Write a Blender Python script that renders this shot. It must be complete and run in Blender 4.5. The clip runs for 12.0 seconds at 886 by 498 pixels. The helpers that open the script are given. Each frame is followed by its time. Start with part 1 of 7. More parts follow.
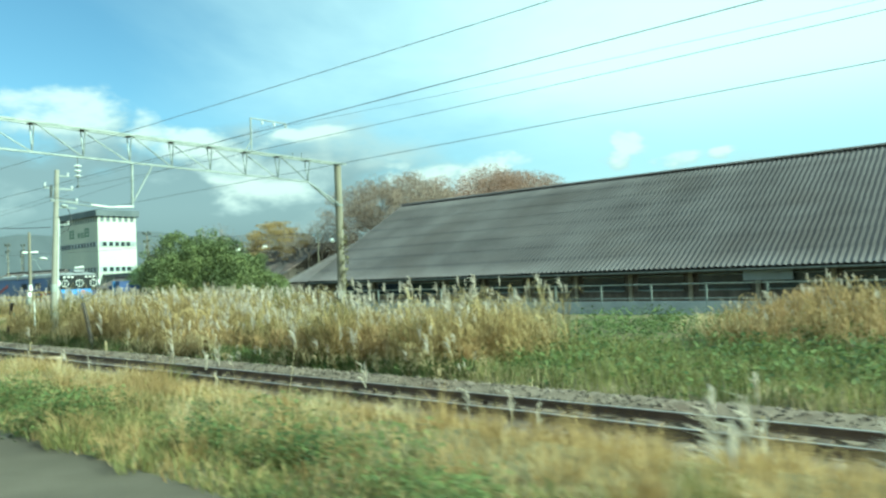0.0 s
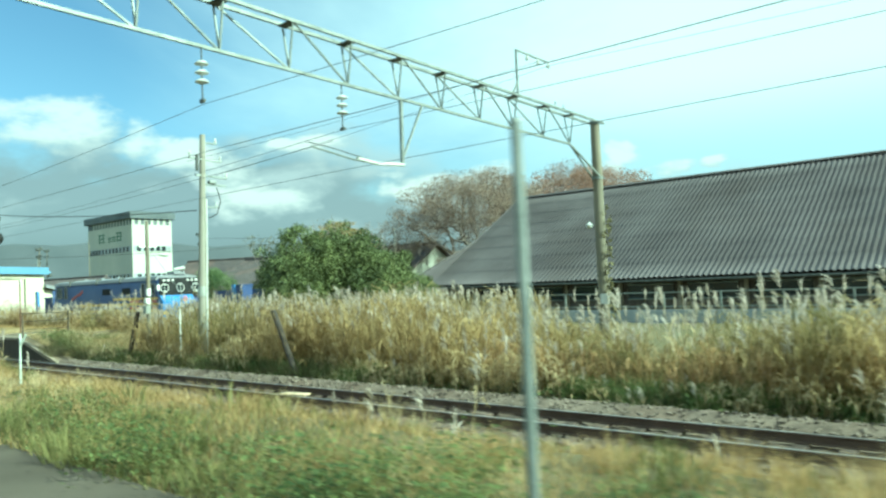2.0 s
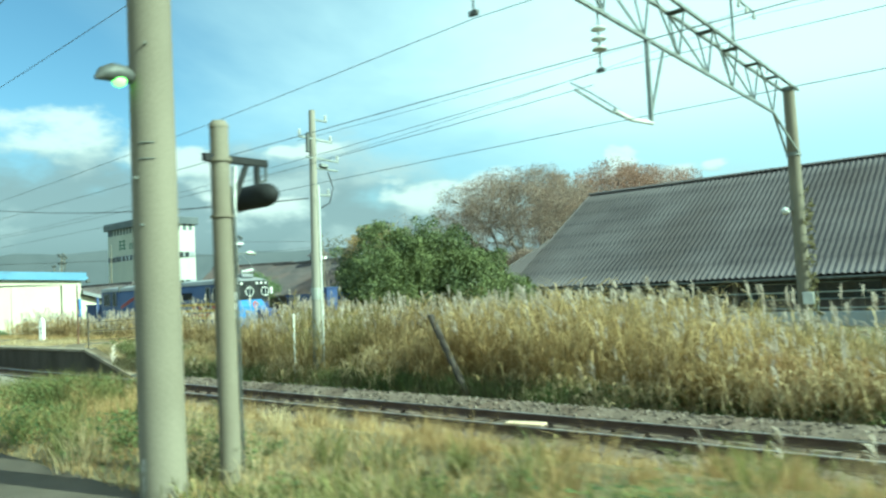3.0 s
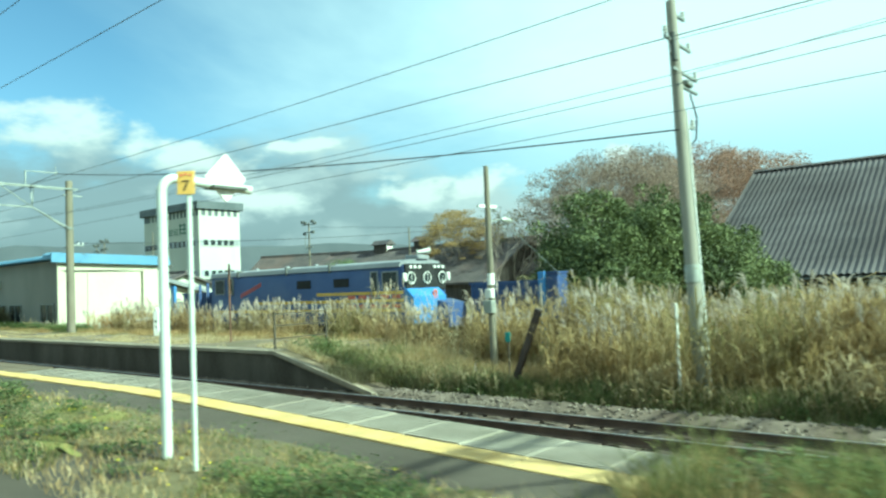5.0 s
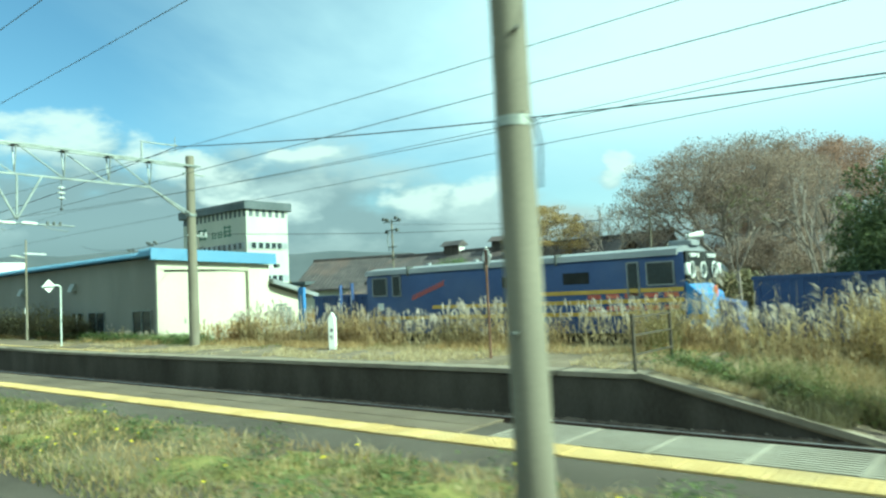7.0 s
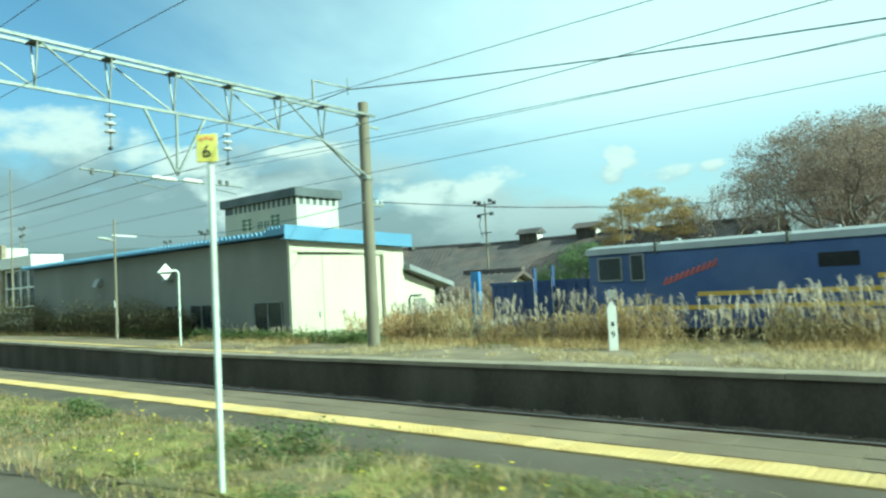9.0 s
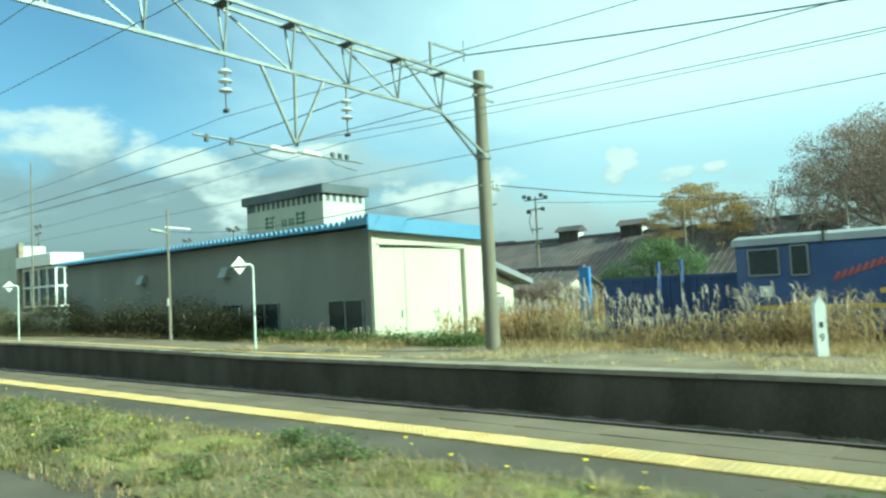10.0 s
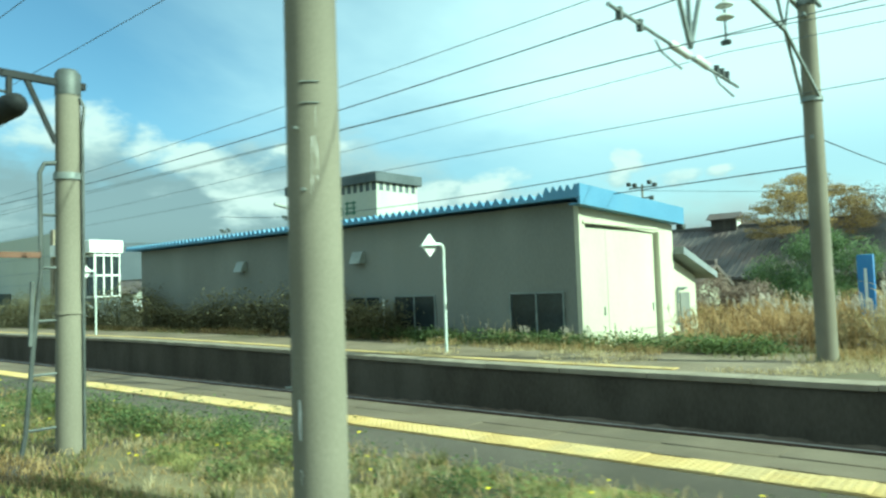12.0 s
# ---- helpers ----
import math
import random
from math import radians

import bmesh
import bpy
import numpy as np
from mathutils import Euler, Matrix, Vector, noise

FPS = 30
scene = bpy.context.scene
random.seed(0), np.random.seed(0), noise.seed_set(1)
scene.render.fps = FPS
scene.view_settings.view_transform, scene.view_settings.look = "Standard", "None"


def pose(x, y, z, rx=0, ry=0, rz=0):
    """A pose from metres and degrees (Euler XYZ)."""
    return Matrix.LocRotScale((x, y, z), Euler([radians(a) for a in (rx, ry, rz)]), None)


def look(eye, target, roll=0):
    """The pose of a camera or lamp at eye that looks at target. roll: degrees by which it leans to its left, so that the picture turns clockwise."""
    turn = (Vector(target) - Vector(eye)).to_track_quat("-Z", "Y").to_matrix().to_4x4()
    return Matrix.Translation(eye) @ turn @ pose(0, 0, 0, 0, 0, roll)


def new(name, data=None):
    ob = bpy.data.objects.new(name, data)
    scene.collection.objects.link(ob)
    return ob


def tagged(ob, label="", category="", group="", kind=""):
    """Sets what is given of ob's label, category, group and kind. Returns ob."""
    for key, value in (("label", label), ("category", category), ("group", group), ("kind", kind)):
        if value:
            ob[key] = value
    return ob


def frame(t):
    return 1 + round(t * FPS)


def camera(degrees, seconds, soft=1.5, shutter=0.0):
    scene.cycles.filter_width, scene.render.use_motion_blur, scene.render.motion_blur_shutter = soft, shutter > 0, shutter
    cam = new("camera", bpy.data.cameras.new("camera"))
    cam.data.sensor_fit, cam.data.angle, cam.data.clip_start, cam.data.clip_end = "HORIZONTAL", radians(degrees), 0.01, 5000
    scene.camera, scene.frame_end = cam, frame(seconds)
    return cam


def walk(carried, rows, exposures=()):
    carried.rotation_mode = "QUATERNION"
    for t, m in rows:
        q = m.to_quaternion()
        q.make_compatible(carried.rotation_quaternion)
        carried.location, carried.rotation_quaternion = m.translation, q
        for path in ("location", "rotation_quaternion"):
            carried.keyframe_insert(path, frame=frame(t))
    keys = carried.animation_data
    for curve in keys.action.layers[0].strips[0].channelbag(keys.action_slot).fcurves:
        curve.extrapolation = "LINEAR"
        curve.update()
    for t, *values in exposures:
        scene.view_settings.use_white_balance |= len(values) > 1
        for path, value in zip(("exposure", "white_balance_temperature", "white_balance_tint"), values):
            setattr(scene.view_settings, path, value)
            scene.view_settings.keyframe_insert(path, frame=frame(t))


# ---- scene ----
cam = camera(62.99, 12.0, soft=2.4, shutter=0.25)
# seconds, along the line, yaw, pitch, roll: the train rolls straight along -x, slowing down
PATH = [
    (0.0, -0.00, 40.28, 1.83, 2.36),
    (0.5, -3.52, 40.01, 2.16, 1.68),
    (1.0, -6.91, 39.86, 2.29, 1.98),
    (1.5, -10.19, 39.81, 2.40, 2.18),
    (2.0, -13.38, 39.82, 2.52, 2.53),
    (2.5, -16.49, 39.86, 2.68, 2.57),
    (3.0, -19.53, 39.95, 3.02, 2.99),
    (3.2, -20.73, 39.97, 3.00, 3.09),
    (4.0, -25.45, 39.90, 2.89, 2.70),
    (4.8, -30.03, 39.84, 2.79, 2.32),
    (5.0, -31.16, 39.82, 2.75, 2.39),
    (5.5, -33.93, 39.73, 2.72, 2.46),
    (6.0, -36.64, 39.70, 2.85, 2.72),
    (6.5, -39.28, 39.78, 3.13, 2.99),
    (7.0, -41.86, 39.79, 3.35, 2.76),
    (7.2, -42.87, 39.73, 3.52, 2.37),
    (8.0, -46.80, 39.76, 3.26, 2.62),
    (8.8, -50.51, 39.80, 3.00, 2.87),
    (9.0, -51.40, 39.89, 3.02, 2.98),
    (9.5, -53.59, 40.01, 3.18, 2.82),
    (10.0, -55.69, 40.02, 3.15, 2.88),
    (10.5, -57.71, 40.16, 3.11, 2.86),
    (11.0, -59.67, 40.11, 3.22, 3.36),
    (11.5, -61.57, 40.21, 3.22, 3.34),
    (12.0, -63.43, 40.22, 3.07, 1.95),
]
EYE_Z = 2.43
EXPOSURE = 0.88
walk(cam, [(t, pose(x, 0, EYE_Z, 90 + pitch, roll, yaw)) for t, x, yaw, pitch, roll in PATH],
     exposures=[(0.0, EXPOSURE + 0.10, 5350, -34), (5.5, EXPOSURE + 0.06, 5350, -34), (9.0, EXPOSURE - 0.05, 5350, -34), (12.0, EXPOSURE - 0.02, 5350, -34)])
# ---------------------------------------------------------------- light
SUN_AZ, SUN_EL = 14.0, 33.0          # degrees from +x towards +y, and above the ground
SUN_DIR = Vector((math.cos(radians(SUN_EL)) * math.cos(radians(SUN_AZ)),
                  math.cos(radians(SUN_EL)) * math.sin(radians(SUN_AZ)), math.sin(radians(SUN_EL))))
sun_data = bpy.data.lights.new("sun", "SUN")
sun_data.energy, sun_data.angle, sun_data.color = 5.0, radians(0.5), (1.0, 0.93, 0.80)
sun = new("sun", sun_data)
sun.matrix_world = look(SUN_DIR * 200, (0, 0, 0))

world = bpy.data.worlds.new("autumn_sky")
scene.world = world
world.use_nodes = True
wn, wl = world.node_tree.nodes, world.node_tree.links
wn.clear()


def wnode(kind, **values):
    n = wn.new(kind)
    for key, value in values.items():
        n.inputs[key].default_value = value
    return n


def wmath(op, a, b=None, clamp=False):
    n = wn.new("ShaderNodeMath")
    n.operation, n.use_clamp = op, clamp
    for i, v in enumerate((a, b)):
        if v is None:
            continue
        if isinstance(v, (int, float)):
            n.inputs[i].default_value = v
        else:
            wl.new(v, n.inputs[i])
    return n.outputs[0]


def wramp(value, lo, hi):
    n = wn.new("ShaderNodeMapRange")
    n.interpolation_type = "SMOOTHSTEP"
    n.inputs["From Min"].default_value, n.inputs["From Max"].default_value = lo, hi
    wl.new(value, n.inputs["Value"])
    return n.outputs[0]


sky = wn.new("ShaderNodeTexSky")
sky.sky_type, sky.sun_disc = "NISHITA", False
sky.sun_elevation, sky.sun_rotation = radians(SUN_EL), radians(90 - SUN_AZ)
sky.air_density, sky.dust_density, sky.ozone_density = 1.0, 0.8, 1.6
geo = wn.new("ShaderNodeTexCoord")
sep = wn.new("ShaderNodeSeparateXYZ")
wl.new(geo.outputs["Generated"], sep.inputs[0])
up = wmath("MAXIMUM", sep.outputs["Z"], 0.0)
over = wmath("ADD", up, 0.12)
flat = wn.new("ShaderNodeCombineXYZ")
wl.new(wmath("DIVIDE", sep.outputs["X"], over), flat.inputs[0])
wl.new(wmath("DIVIDE", sep.outputs["Y"], over), flat.inputs[1])
# thin high veil, heavier towards the sun
veil = wnode("ShaderNodeTexNoise", Scale=0.55, Detail=6.0, Roughness=0.58, Distortion=0.35)
wl.new(flat.outputs[0], veil.inputs["Vector"])
dot = wn.new("ShaderNodeVectorMath")
dot.operation = "DOT_PRODUCT"
dot.inputs[1].default_value = Vector((math.cos(radians(60)), math.sin(radians(60)), 0.12))
wl.new(geo.outputs["Generated"], dot.inputs[0])
veil_cover = wmath("ADD", wmath("MULTIPLY", veil.outputs["Fac"], 0.75), dot.outputs["Value"])
veil_mask = wmath("MULTIPLY", wramp(veil_cover, 0.34, 1.0), wmath("ADD", 0.35, wmath("MULTIPLY", wramp(up, 0.12, 0.26), 0.6)))
stretch = wn.new("ShaderNodeVectorMath")
stretch.operation = "MULTIPLY"
stretch.inputs[1].default_value = (1.0, 1.0, 2.1)
wl.new(geo.outputs["Generated"], stretch.inputs[0])


def over_sky(under, mask, colour):
    n = wn.new("ShaderNodeMix")
    n.data_type = "RGBA"
    wl.new(mask, n.inputs["Factor"])
    wl.new(under, n.inputs["A"])
    if isinstance(colour, tuple):
        n.inputs["B"].default_value = (*colour, 1)
    else:
        wl.new(colour, n.inputs["B"])
    return n.outputs["Result"]


# clouds, placed by azimuth and elevation in degrees
azimuth = wmath("MULTIPLY", wmath("ARCTAN2", sep.outputs["Y"], sep.outputs["X"]), 57.2958)
elevation = wmath("MULTIPLY", wmath("ARCSINE", sep.outputs["Z"]), 57.2958)
billow = wnode("ShaderNodeTexNoise", Scale=13.0, Detail=7.0, Roughness=0.56, Distortion=0.15)
wisp = wnode("ShaderNodeTexNoise", Scale=5.5, Detail=6.0, Roughness=0.55)
for n in (billow, wisp):
    wl.new(stretch.outputs[0], n.inputs["Vector"])
puffed = wmath("MULTIPLY", wmath("SUBTRACT", billow.outputs["Fac"], 0.5), 4.2)
warp = wnode("ShaderNodeTexNoise", Scale=7.0, Detail=4.0, Roughness=0.55)
wl.new(stretch.outputs[0], warp.inputs["Vector"])
split = wn.new("ShaderNodeSeparateColor")
wl.new(warp.outputs["Color"], split.inputs[0])
blown = wmath("ADD", azimuth, wmath("MULTIPLY", wmath("SUBTRACT", split.outputs[0], 0.5), 11.0))
tossed = wmath("ADD", elevation, wmath("MULTIPLY", wmath("SUBTRACT", split.outputs[1], 0.5), 5.0))
drift = wmath("SUBTRACT", wisp.outputs["Fac"], 0.5)
# a low grey sheet, higher to the west
sheet_top = wmath("ADD", 6.4, wmath("MULTIPLY", wramp(azimuth, 112, 146), 5.4))
sheet_in = wmath("ADD", wmath("SUBTRACT", sheet_top, elevation), wmath("MULTIPLY", drift, 12.0))
sheet_mask = wmath("MULTIPLY", wramp(sheet_in, -0.5, 3.4), 0.92)
sheet_tone = over_sky(over_sky(sky.outputs[0], wramp(up, -1.0, -0.9), (2.55, 2.75, 2.95)), wmath("MULTIPLY", wramp(wmath("ADD", wmath("ADD", drift, wmath("MULTIPLY", puffed, 0.05)), wmath("MULTIPLY", wmath("SUBTRACT", 1.0, wramp(azimuth, 118, 146)), 0.14)), 0.0, 0.2), 0.75), (5.0, 4.95, 5.0))
sheet_tone = over_sky(sheet_tone, wmath("MULTIPLY", wmath("SUBTRACT", 1.0, wramp(elevation, 1.5, 5.8)), 0.8), (1.5, 1.72, 1.95))
# heaped clouds: azimuth, elevation, half width, half height
body, lit = None, None
for az, el, ra, re in ((158.0, 11.6, 5.0, 2.0), (151.6, 10.9, 3.0, 1.7), (146.6, 9.6, 3.8, 1.8), (144.6, 6.5, 4.2, 1.2), (139.6, 10.9, 3.6, 0.8),
                       (131.6, 7.5, 2.3, 1.7), (126.8, 7.2, 3.2, 1.2), (116.2, 9.0, 1.5, 1.2), (111.5, 7.9, 1.7, 0.75), (108.7, 8.0, 1.1, 0.7)):
    side = wmath("POWER", wmath("ABSOLUTE", wmath("MULTIPLY", wmath("SUBTRACT", blown, az), 1 / ra)), 2.0)
    for shift in (0.0, 0.42):
        tall = wmath("POWER", wmath("ABSOLUTE", wmath("MULTIPLY", wmath("SUBTRACT", tossed, el + shift * re), 1 / re)), 2.0)
        inside = wmath("SUBTRACT", wmath("SUBTRACT", 1.0, side), tall)
        if shift:
            lit = inside if lit is None else wmath("MAXIMUM", lit, inside)
        else:
            body = inside if body is None else wmath("MAXIMUM", body, inside)
heap_mask = wmath("MULTIPLY", wramp(wmath("ADD", body, puffed), -0.35, 0.95), 0.9)
heap_tone = over_sky(over_sky(sky.outputs[0], wramp(up, -1.0, -0.9), (4.7, 4.8, 4.9)), wramp(wmath("ADD", lit, wmath("MULTIPLY", puffed, 0.9)), -0.5, 0.9), (6.6, 6.3, 6.1))
# unseen broken cloud added outside the view, to brighten the shaded sides
away = wn.new("ShaderNodeVectorMath")
away.operation = "DOT_PRODUCT"
away.inputs[1].default_value = Vector((math.cos(radians(130)), math.sin(radians(130)), 0.0))
wl.new(geo.outputs["Generated"], away.inputs[0])
field = wnode("ShaderNodeTexNoise", Scale=0.8, Detail=5.0, Roughness=0.55)
wl.new(flat.outputs[0], field.inputs["Vector"])
fill_cloud_mask = wmath("MULTIPLY", wmath("MULTIPLY", wramp(field.outputs["Fac"], 0.40, 0.56), wmath("SUBTRACT", 1.0, wramp(away.outputs["Value"], 0.25, 0.6))), 0.85)
seen_sky = over_sky(sky.outputs[0], veil_mask, (7.3, 7.8, 8.0))
seen_sky = over_sky(seen_sky, fill_cloud_mask, (8.0, 7.8, 7.7))
seen_sky = over_sky(seen_sky, sheet_mask, sheet_tone)
seen_sky = over_sky(seen_sky, heap_mask, heap_tone)
bg = wn.new("ShaderNodeBackground")
bg.inputs["Strength"].default_value = 0.085
wl.new(seen_sky, bg.inputs["Color"])
wo = wn.new("ShaderNodeOutputWorld")
wl.new(bg.outputs[0], wo.inputs["Surface"])

# ---------------------------------------------------------------- materials
def surf(name, dark, light, scale=3.0, rough=0.8, metal=0.0, bump=0.25, fine=40.0, stain=None, stain_scale=0.5,
         stain_amount=0.5, per_object=0.0, per_island=0.0, spec=0.4, stretch=(1, 1, 1), through_light=0.0):
    """A weathered surface: two tones mixed by a broad and a fine noise, optional stains, relief, and light that passes a thin leaf."""
    m = bpy.data.materials.new(name)
    m.use_nodes = True
    nodes, links = m.node_tree.nodes, m.node_tree.links
    bsdf = nodes["Principled BSDF"]
    pos = nodes.new("ShaderNodeNewGeometry")
    scaled = nodes.new("ShaderNodeVectorMath")
    scaled.operation = "MULTIPLY"
    scaled.inputs[1].default_value = stretch
    links.new(pos.outputs["Position"], scaled.inputs[0])
    broad = nodes.new("ShaderNodeTexNoise")
    broad.inputs["Scale"].default_value, broad.inputs["Detail"].default_value = scale, 5.0
    grain = nodes.new("ShaderNodeTexNoise")
    grain.inputs["Scale"].default_value, grain.inputs["Detail"].default_value = fine, 3.0
    for n in (broad, grain):
        links.new(scaled.outputs[0], n.inputs["Vector"])
    total = nodes.new("ShaderNodeMath")
    total.operation = "MULTIPLY_ADD"
    links.new(grain.outputs["Fac"], total.inputs[0])
    total.inputs[1].default_value = 0.45
    links.new(broad.outputs["Fac"], total.inputs[2])
    value = total.outputs[0]
    for source, amount in (("object", per_object), ("island", per_island)):
        if amount:
            more = nodes.new("ShaderNodeMath")
            more.operation = "MULTIPLY_ADD"
            if source == "object":
                links.new(nodes.new("ShaderNodeObjectInfo").outputs["Random"], more.inputs[0])
            else:
                links.new(pos.outputs["Random Per Island"], more.inputs[0])
            more.inputs[1].default_value = amount
            shift = nodes.new("ShaderNodeMath")
            shift.operation = "SUBTRACT"
            links.new(value, shift.inputs[0])
            shift.inputs[1].default_value = amount / 2
            links.new(shift.outputs[0], more.inputs[2])
            value = more.outputs[0]
    ramp = nodes.new("ShaderNodeMapRange")
    ramp.inputs["From Min"].default_value, ramp.inputs["From Max"].default_value = 0.5, 0.95
    links.new(value, ramp.inputs["Value"])
    tone = nodes.new("ShaderNodeMix")
    tone.data_type = "RGBA"
    links.new(ramp.outputs[0], tone.inputs["Factor"])
    tone.inputs["A"].default_value, tone.inputs["B"].default_value = (*dark, 1), (*light, 1)
    colour = tone.outputs["Result"]
    if stain:
        spot = nodes.new("ShaderNodeTexNoise")
        spot.inputs["Scale"].default_value, spot.inputs["Detail"].default_value = stain_scale, 6.0
        links.new(scaled.outputs[0], spot.inputs["Vector"])
        cut = nodes.new("ShaderNodeMapRange")
        cut.inputs["From Min"].default_value, cut.inputs["From Max"].default_value = 0.5, 0.66
        cut.inputs["To Max"].default_value = stain_amount
        links.new(spot.outputs["Fac"], cut.inputs["Value"])
        dirt = nodes.new("ShaderNodeMix")
        dirt.data_type = "RGBA"
        links.new(cut.outputs[0], dirt.inputs["Factor"])
        links.new(colour, dirt.inputs["A"])
        dirt.inputs["B"].default_value = (*stain, 1)
        colour = dirt.outputs["Result"]
    links.new(colour, bsdf.inputs["Base Color"])
    bsdf.inputs["Roughness"].default_value, bsdf.inputs["Metallic"].default_value = rough, metal
    bsdf.inputs["Specular IOR Level"].default_value = spec
    if bump:
        relief = nodes.new("ShaderNodeBump")
        relief.inputs["Strength"].default_value, relief.inputs["Distance"].default_value = bump, 0.02
        links.new(grain.outputs["Fac"], relief.inputs["Height"])
        links.new(relief.outputs[0], bsdf.inputs["Normal"])
    if through_light:
        leaf = nodes.new("ShaderNodeBsdfTranslucent")
        links.new(colour, leaf.inputs["Color"])
        blend = nodes.new("ShaderNodeMixShader")
        blend.inputs[0].default_value = through_light
        links.new(bsdf.outputs[0], blend.inputs[1])
        links.new(leaf.outputs[0], blend.inputs[2])
        links.new(blend.outputs[0], nodes["Material Output"].inputs["Surface"])
    return m


def glow(name, colour, strength):
    m = bpy.data.materials.new(name)
    m.use_nodes = True
    b = m.node_tree.nodes["Principled BSDF"]
    b.inputs["Base Color"].default_value = (*colour, 1)
    b.inputs["Emission Color"].default_value, b.inputs["Emission Strength"].default_value = (*colour, 1), strength
    return m


SOIL = surf("soil", (0.075, 0.068, 0.03), (0.19, 0.16, 0.08), 0.6, 0.95, bump=0.6, fine=9, stain=(0.055, 0.075, 0.025), stain_scale=0.35)
ASPHALT = surf("asphalt", (0.072, 0.062, 0.048), (0.128, 0.111, 0.086), 0.8, 0.95, bump=0.5, fine=90, stain=(0.07, 0.062, 0.045), stain_scale=0.7, spec=0.2)
EDGE_SLAB = surf("edge_slab", (0.118, 0.094, 0.062), (0.178, 0.146, 0.1), 1.4, 0.9, bump=0.35, fine=60, stain=(0.10, 0.086, 0.058), stain_scale=0.9, per_object=0.06, spec=0.25)
SLAT_SLAB = surf("slat_slab", (0.25, 0.222, 0.17), (0.37, 0.338, 0.265), 1.4, 0.85, bump=0.3, fine=60, stain=(0.18, 0.17, 0.12), stain_scale=1.1, per_object=0.2)
TACTILE = surf("tactile_yellow", (0.43, 0.30, 0.105), (0.56, 0.42, 0.18), 2.5, 0.7, bump=0.3, fine=70, stain=(0.38, 0.30, 0.15), stain_scale=2.2, stain_amount=0.6, per_object=0.25)
WALL_DARK = surf("sooty_concrete", (0.046, 0.04, 0.03), (0.096, 0.084, 0.066), 0.9, 0.95, bump=0.4, fine=25, stain=(0.13, 0.118, 0.096), stain_scale=0.45, stain_amount=0.35, stretch=(1, 1, 0.4), spec=0.2)
FAR_TOP = surf("old_platform_top", (0.12, 0.093, 0.058), (0.235, 0.19, 0.125), 0.9, 0.95, bump=0.6, fine=30, stain=(0.10, 0.09, 0.045), stain_scale=0.5, stain_amount=0.7)
PALE_KERB = surf("pale_kerb", (0.20, 0.17, 0.12), (0.31, 0.27, 0.20), 2, 0.9, bump=0.4, fine=50, stain=(0.15, 0.13, 0.085), stain_scale=1.5)
RAIL_SIDE = surf("rusty_rail", (0.058, 0.04, 0.028), (0.12, 0.082, 0.058), 2, 0.85, 0.1, 0.3, 40)
RAIL_TOP = surf("worn_rail_head", (0.28, 0.26, 0.25), (0.5, 0.48, 0.46), 3, 0.35, 0.9, 0.05, 60)
SLEEPER = surf("tarred_sleeper", (0.055, 0.042, 0.033), (0.13, 0.10, 0.08), 3, 0.95, bump=0.5, fine=30, per_object=0.4)
BALLAST = surf("ballast", (0.082, 0.064, 0.047), (0.205, 0.167, 0.128), 2.2, 0.95, bump=0.9, fine=22, stain=(0.09, 0.055, 0.037), stain_scale=0.6)
STONE = surf("ballast_stone", (0.068, 0.056, 0.043), (0.26, 0.22, 0.175), 1.5, 0.92, bump=0.2, fine=60, per_island=0.8)
CONCRETE = surf("pole_concrete", (0.158, 0.146, 0.109), (0.24, 0.222, 0.168), 1.1, 0.88, bump=0.1, fine=80, stain=(0.135, 0.118, 0.085), stain_scale=1.3, stain_amount=0.45, stretch=(1, 1, 0.5), spec=0.25)
POLE_GREY = surf("pale_pole_concrete", (0.22, 0.215, 0.175), (0.32, 0.31, 0.26), 1.2, 0.85, bump=0.1, fine=70, stain=(0.16, 0.15, 0.12), stain_scale=1.2, stretch=(1, 1, 0.5))
GALV = surf("galvanised_steel", (0.16, 0.18, 0.17), (0.29, 0.315, 0.295), 3, 0.55, 0.45, 0.08, 60)
DARK_STEEL = surf("dark_steel", (0.06, 0.065, 0.06), (0.13, 0.14, 0.13), 4, 0.6, 0.5, 0.1, 50)
PAINT_POLE = surf("pale_painted_post", (0.50, 0.56, 0.50), (0.66, 0.71, 0.65), 3, 0.45, 0.1, 0.08, 50, stain=(0.35, 0.36, 0.29), stain_scale=3)
RUST_POST = surf("rusty_post", (0.10, 0.055, 0.035), (0.21, 0.12, 0.08), 5, 0.8, 0.2, 0.3, 60)
PORCELAIN = surf("insulator_porcelain", (0.50, 0.52, 0.49), (0.64, 0.66, 0.63), 4, 0.35, 0, 0.02, 40)
WIRE = surf("weathered_wire", (0.10, 0.115, 0.115), (0.19, 0.205, 0.20), 4, 0.6, 0.4, 0, 30)
THICK_CABLE = surf("black_cable", (0.012, 0.013, 0.013), (0.03, 0.03, 0.03), 4, 0.6, 0, 0, 30)
WHITE_PAINT = surf("white_paint", (0.66, 0.67, 0.62), (0.82, 0.83, 0.78), 3, 0.5, 0, 0.08, 50, stain=(0.5, 0.49, 0.42), stain_scale=2, stain_amount=0.4)
SIGN_YELLOW = surf("sign_yellow", (0.58, 0.52, 0.10), (0.70, 0.64, 0.17), 5, 0.5, 0, 0.03, 50, stain=(0.5, 0.45, 0.16), stain_scale=6)
SIGN_ORANGE = surf("sign_orange", (0.58, 0.36, 0.08), (0.70, 0.46, 0.13), 5, 0.5, 0, 0.03, 50, stain=(0.5, 0.34, 0.12), stain_scale=6)
